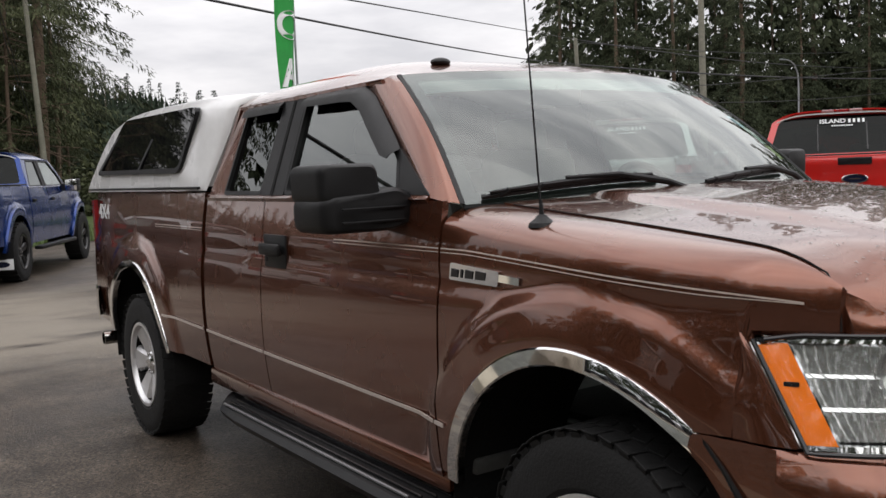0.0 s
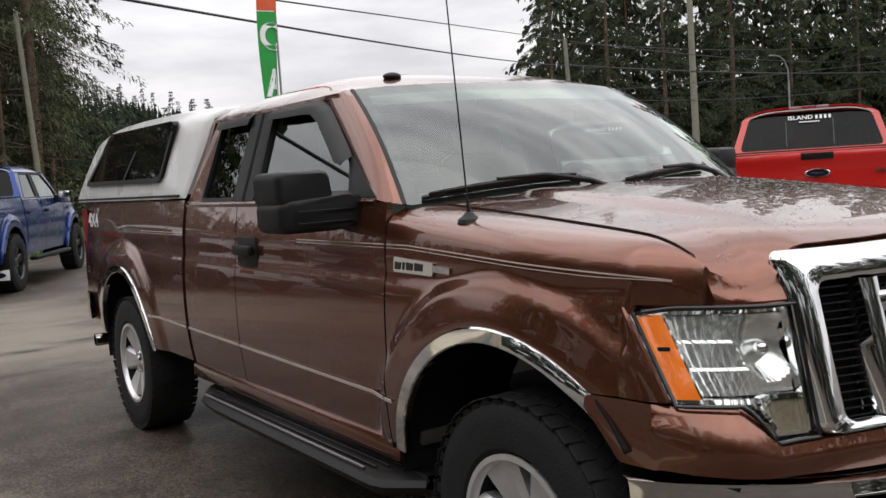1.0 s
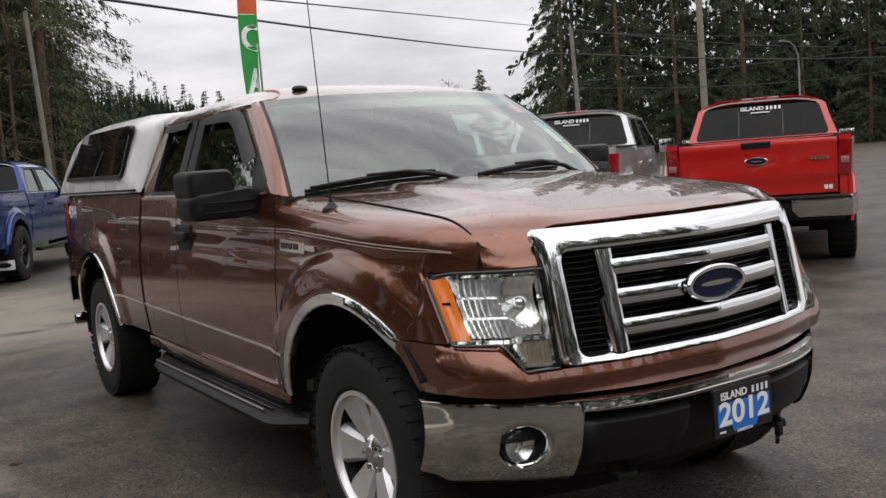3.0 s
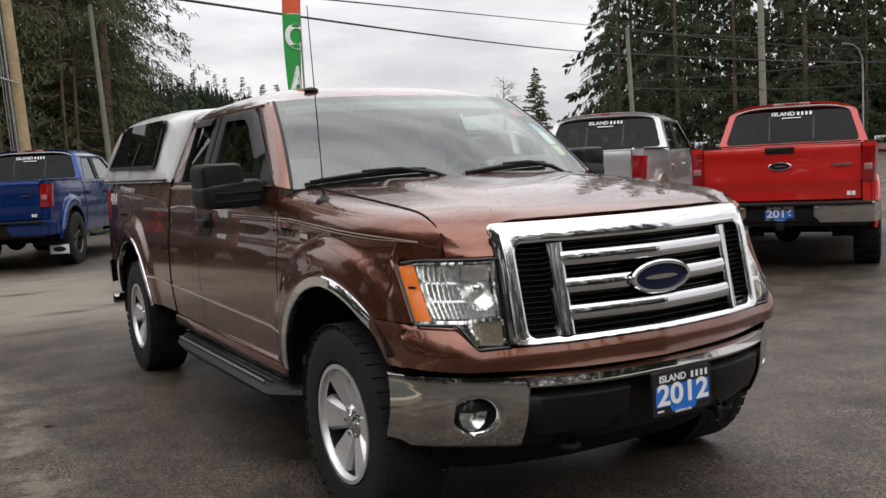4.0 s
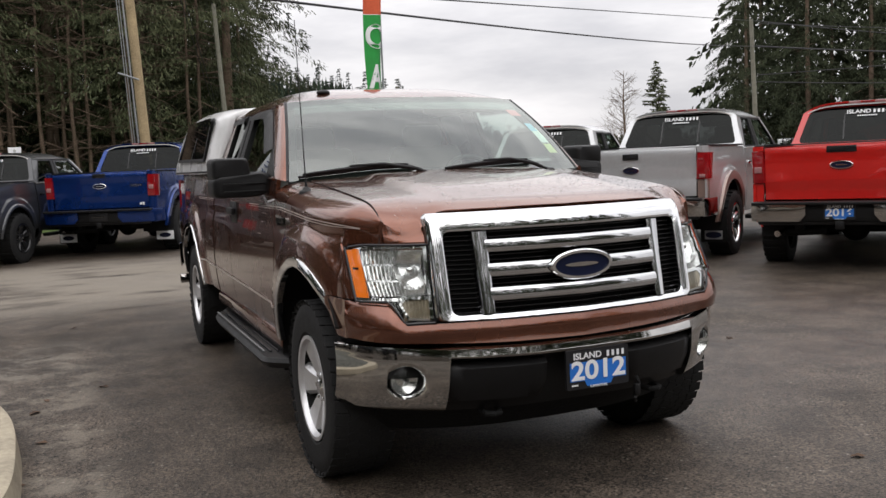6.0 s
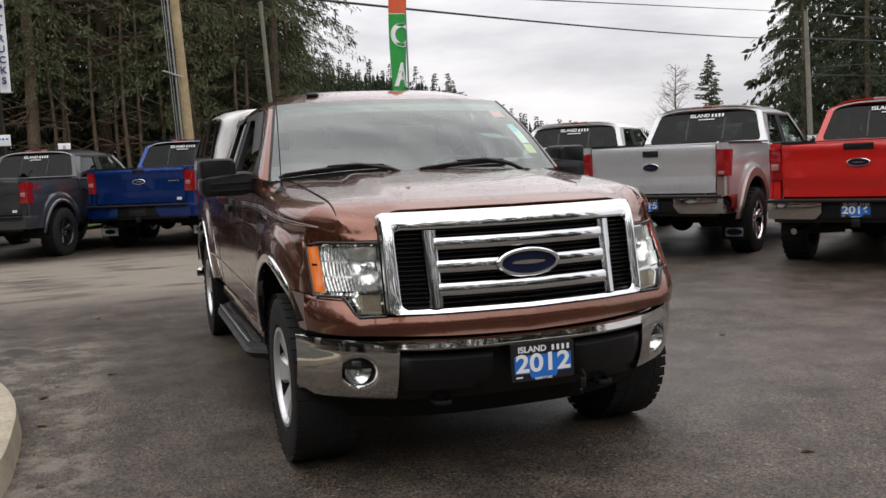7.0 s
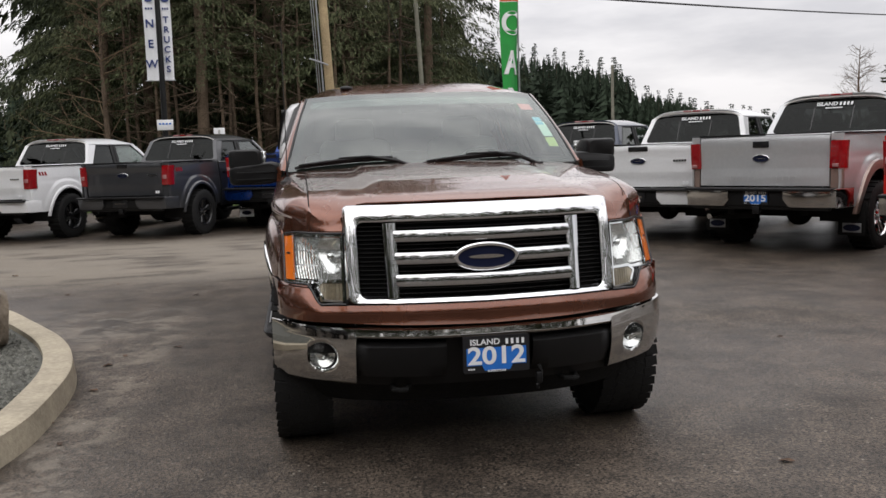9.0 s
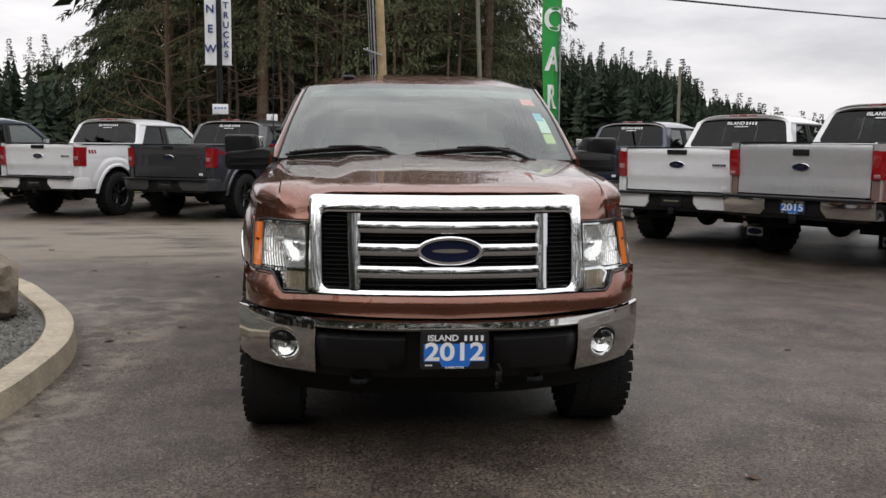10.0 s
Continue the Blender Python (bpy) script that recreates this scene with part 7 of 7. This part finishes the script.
p1 = pole(0.31, 20.82, 13.0, 0.135, "pole_wood", (-0.52, 0.0), "leaning yellow-brown utility pole with pipes")
g = bmesh.new()
for dx, dy, r in ((-0.19, -0.12, 0.022), (-0.27, -0.05, 0.012), (-0.33, -0.1, 0.010)):
    tube(g, [(dx - 0.52 * k, dy, 13.0 * k) for k in span(0.0, 1, 8)], r, 8)
part("conduit_pipe", g, "metal", p1)
z = 3.9
g = rod(bmesh.new(), (0.0 - 0.52 * z / 13, -0.2, z - 0.12), (-0.50 - 0.52 * z / 13, -0.15, z + 0.06), 0.022)
part("bracket", g, "metal", p1)
p2 = pole(4.8, 34.84, 8.2, 0.118, "pole_dark", (-0.35, 0))
p3 = pole(48.0, 52.5, 11.2, 0.21, "pole_dark", (-0.5, 0))
pole(36.0, 100.0, 10.5, 0.22, "pole_dark", (0, 0), "far wooden utility pole with yellow marker")
pole(81.0, 68.0, 26.0, 0.42, "pole_dark", (-0.4, 0), "tall bare pole standing in the wood")
lp = thing("street_lamp", "grey steel street lamp with a curved arm", "street lamp", at=pose(97, 67, 0))
g = bmesh.new()
tube(g, [(0, 0, 0), (0, 0, 9.5), (-0.1, 0, 11.2), (-0.6, 0.1, 12.3), (-1.5, 0.2, 12.8), (-2.4, 0.3, 12.9)], [0.13, 0.11, 0.10, 0.09, 0.08, 0.07], 10)
part("lamp_post", g, "metal", lp)
g = box(bmesh.new(), (-2.7, 0.3, 12.88), (0.9, 0.32, 0.16), 0.06)
part("lamp_head", g, "metal", lp)


def cable(a, b, sag, r=0.02, label="thin black overhead power cable"):
    a, b = Vector(a), Vector(b)
    pts = []
    for k in span(0, 1, 24):
        p = a.lerp(b, k)
        p.z -= sag * 4 * k * (1 - k)
        pts.append(p)
    return tagged(mesh_object("overhead_cable", tube(bmesh.new(), pts, r, 6), "cable"), label, "cable", "overhead cables")


cable((-9.33, 3.89, 3.74), (48, 52.5, 9.18), 0.37, 0.026, "thick black overhead cable bundle")
cable((48, 52.5, 9.18), (103.5, 54.4, 9.6), 0.47, 0.060, "thick black overhead cable bundle")
cable((1.93, 10.91, 4.27), (48, 52.5, 11.07), 0.0, 0.016)
cable((48, 52.5, 11.07), (113.5, 66, 12.3), 0.6, 0.042)
cable((48, 52.5, 6.5), (113.4, 58.9, 9.4), 0.98, 0.034)
cable((48, 52.5, 7.0), (120, 50, 13.0), 0.6, 0.03)
cable((48, 52.5, 10.9), (120, 72, 15.5), 0.6, 0.03)
cable((-0.05, 20.82, 11.5), (6.0, 40.0, 0.3), 0.0, 0.014, "steel guy wire from pole to ground")
cable((-0.1, 20.82, 12.3), (6.3, 41.0, 0.3), 0.0, 0.014, "steel guy wire from pole to ground")
cable((4.45, 34.84, 8.1), (10.5, 46.5, 0.3), 0.0, 0.012, "steel guy wire from pole to ground")
cable((-0.1, 20.82, 12.0), (4.5, 34.84, 8.0), 0.5, 0.014)

bp = thing("banner_post", "dark post carrying two white vinyl banners", "banner post", at=pose(-4.5, 22.9, 0) @ Matrix.Diagonal((1.13, 1.13, 1.13, 1)))
g = bmesh.new()
rod(g, (0, 0, 0), (0, 0, 8.5), 0.075, 0.06, 14)
part("post", g, "black", bp)
for dx, words, w in ((-0.21, "NEW", 0.29), (0.18, "TRUCKS", 0.25)):
    z0, z1 = 3.22, 5.45
    g = sheet(bmesh.new(), [[Vector((dx + w * (u - 0.5), 0.02 * math.sin(u * 5 + z * 2) - 0.02 + 0.05 * (dx > 0), z)) for u in span(0, 1, 6)] for z in span(z0, z1, 16)], (0, 0.004, 0))
    b = part("banner", g, "banner", bp, "white vinyl banner with dark blue letters")
    n = len(words)
    for i, ch in enumerate(words):
        step = 0.50 if n == 3 else 0.245
        text_mesh("letter", ch, 0.28 if n == 3 else 0.22, "banner_blue", pose(dx, -0.055 + 0.05 * (dx > 0), 4.72 - step * i - (0.10 if n == 3 else 0.0), 90, 0, 0), b, 0.004)
    g = bars(bmesh.new(), 3, w * 0.6, 0.05, 0.02, pose(dx, -0.05 + 0.05 * (dx > 0), 5.0, 90, 0, 0), 0.004)
    outline(g, [(dx + 0.10 * math.cos(a), 5.22 + 0.06 * math.sin(a)) for a in span(0, 6.0, 14)], lambda x, z: Vector((x, -0.05 + 0.05 * (dx > 0), z)), (0, 0.003, 0))
    part("banner_mark", g, "banner_blue", b)
    g = bmesh.new()
    for z in (z0, z1):
        rod(g, (0, 0, z), (dx * 1.9, 0, z), 0.014)
    part("banner_arm", g, "metal", b)
g = box(bmesh.new(), (0.02, -0.12, 2.10), (0.40, 0.02, 0.26), 0.01)
sp = part("post_sign", g, "sign_white", bp)
part("sign_lettering", bars(bmesh.new(), 4, 0.3, 0.04, 0.03, pose(0.02, -0.134, 2.13, 90, 0, 0), 0.004), "sign_blue", sp)
sg = thing("lot_sign", "small white sign plate on a thin post", "sign", at=pose(-2.88, 21.55, 0))
part("sign_post", rod(bmesh.new(), (0, 0, 0), (0, 0, 2.2), 0.025), "metal", sg)
q = part("sign_plate", box(bmesh.new(), (0, -0.03, 2.0), (0.30, 0.012, 0.42), 0.004), "sign_white", sg)
part("sign_lettering", bars(bmesh.new(), 3, 0.05, 0.3, 0.012, pose(0, -0.04, 2.0, 90, 0, 0), 0.004), "pole_dark", q)

flag = thing("feather_flag", "tall green and red feather flag with white letters", "flag", at=pose(2.46, 8.56, 0, 0, 0, 0))
g = bmesh.new()
rod(g, (0, 0, 0), (0, 0, 4.9), 0.018, 0.010)
box(g, (0, 0, 0.02), (0.5, 0.5, 0.04), 0.01)
part("flag_pole", g, "metal", flag)
ax = Vector((math.sin(radians(-113)), math.cos(radians(-113)), 0))
fn = Vector((-ax.y, ax.x, 0))
def flag_pt(u, z, o=0.0):
    w = 0.29 if z < 4.2 else 0.29 * max(0.05, (4.9 - z) / 0.7)
    return ax * (u * w) + fn * (0.045 * math.sin(u * 5 + z * 1.9) + o) + Vector((0, 0, z))
part("flag_cloth", sheet(bmesh.new(), [[flag_pt(u, z) for u in span(0, 1, 8)] for z in span(0.7, 3.50, 24)], (0.0, 0.002, 0)), "flag_green", flag)
part("flag_top", sheet(bmesh.new(), [[flag_pt(u, z) for u in span(0, 1, 8)] for z in span(3.505, 4.85, 12)], (0.0, 0.002, 0)), "flag_red", flag)
fm = Matrix(((-ax.x, 0, -fn.x, 0), (-ax.y, 0, -fn.y, 0), (0, 1, 0, 0), (0, 0, 0, 1)))
for ch, z in (("C", 3.18), ("A", 2.62), ("R", 2.09), ("S", 1.56)):
    o = text_mesh("letter", ch, 0.46, "sign_white", fm @ pose(-0.145, z, 0.0), flag, 0.002, squeeze=0.76)
    me = o.data
    for v in me.vertices:
        u = -(v.co.x * -ax.x + v.co.y * -ax.y) / 0.29
        side = 1 if v.co.dot(fn) > 0 else -1
        v.co += fn * (0.045 * math.sin(u * 5 + v.co.z * 1.9) + 0.010 * side)
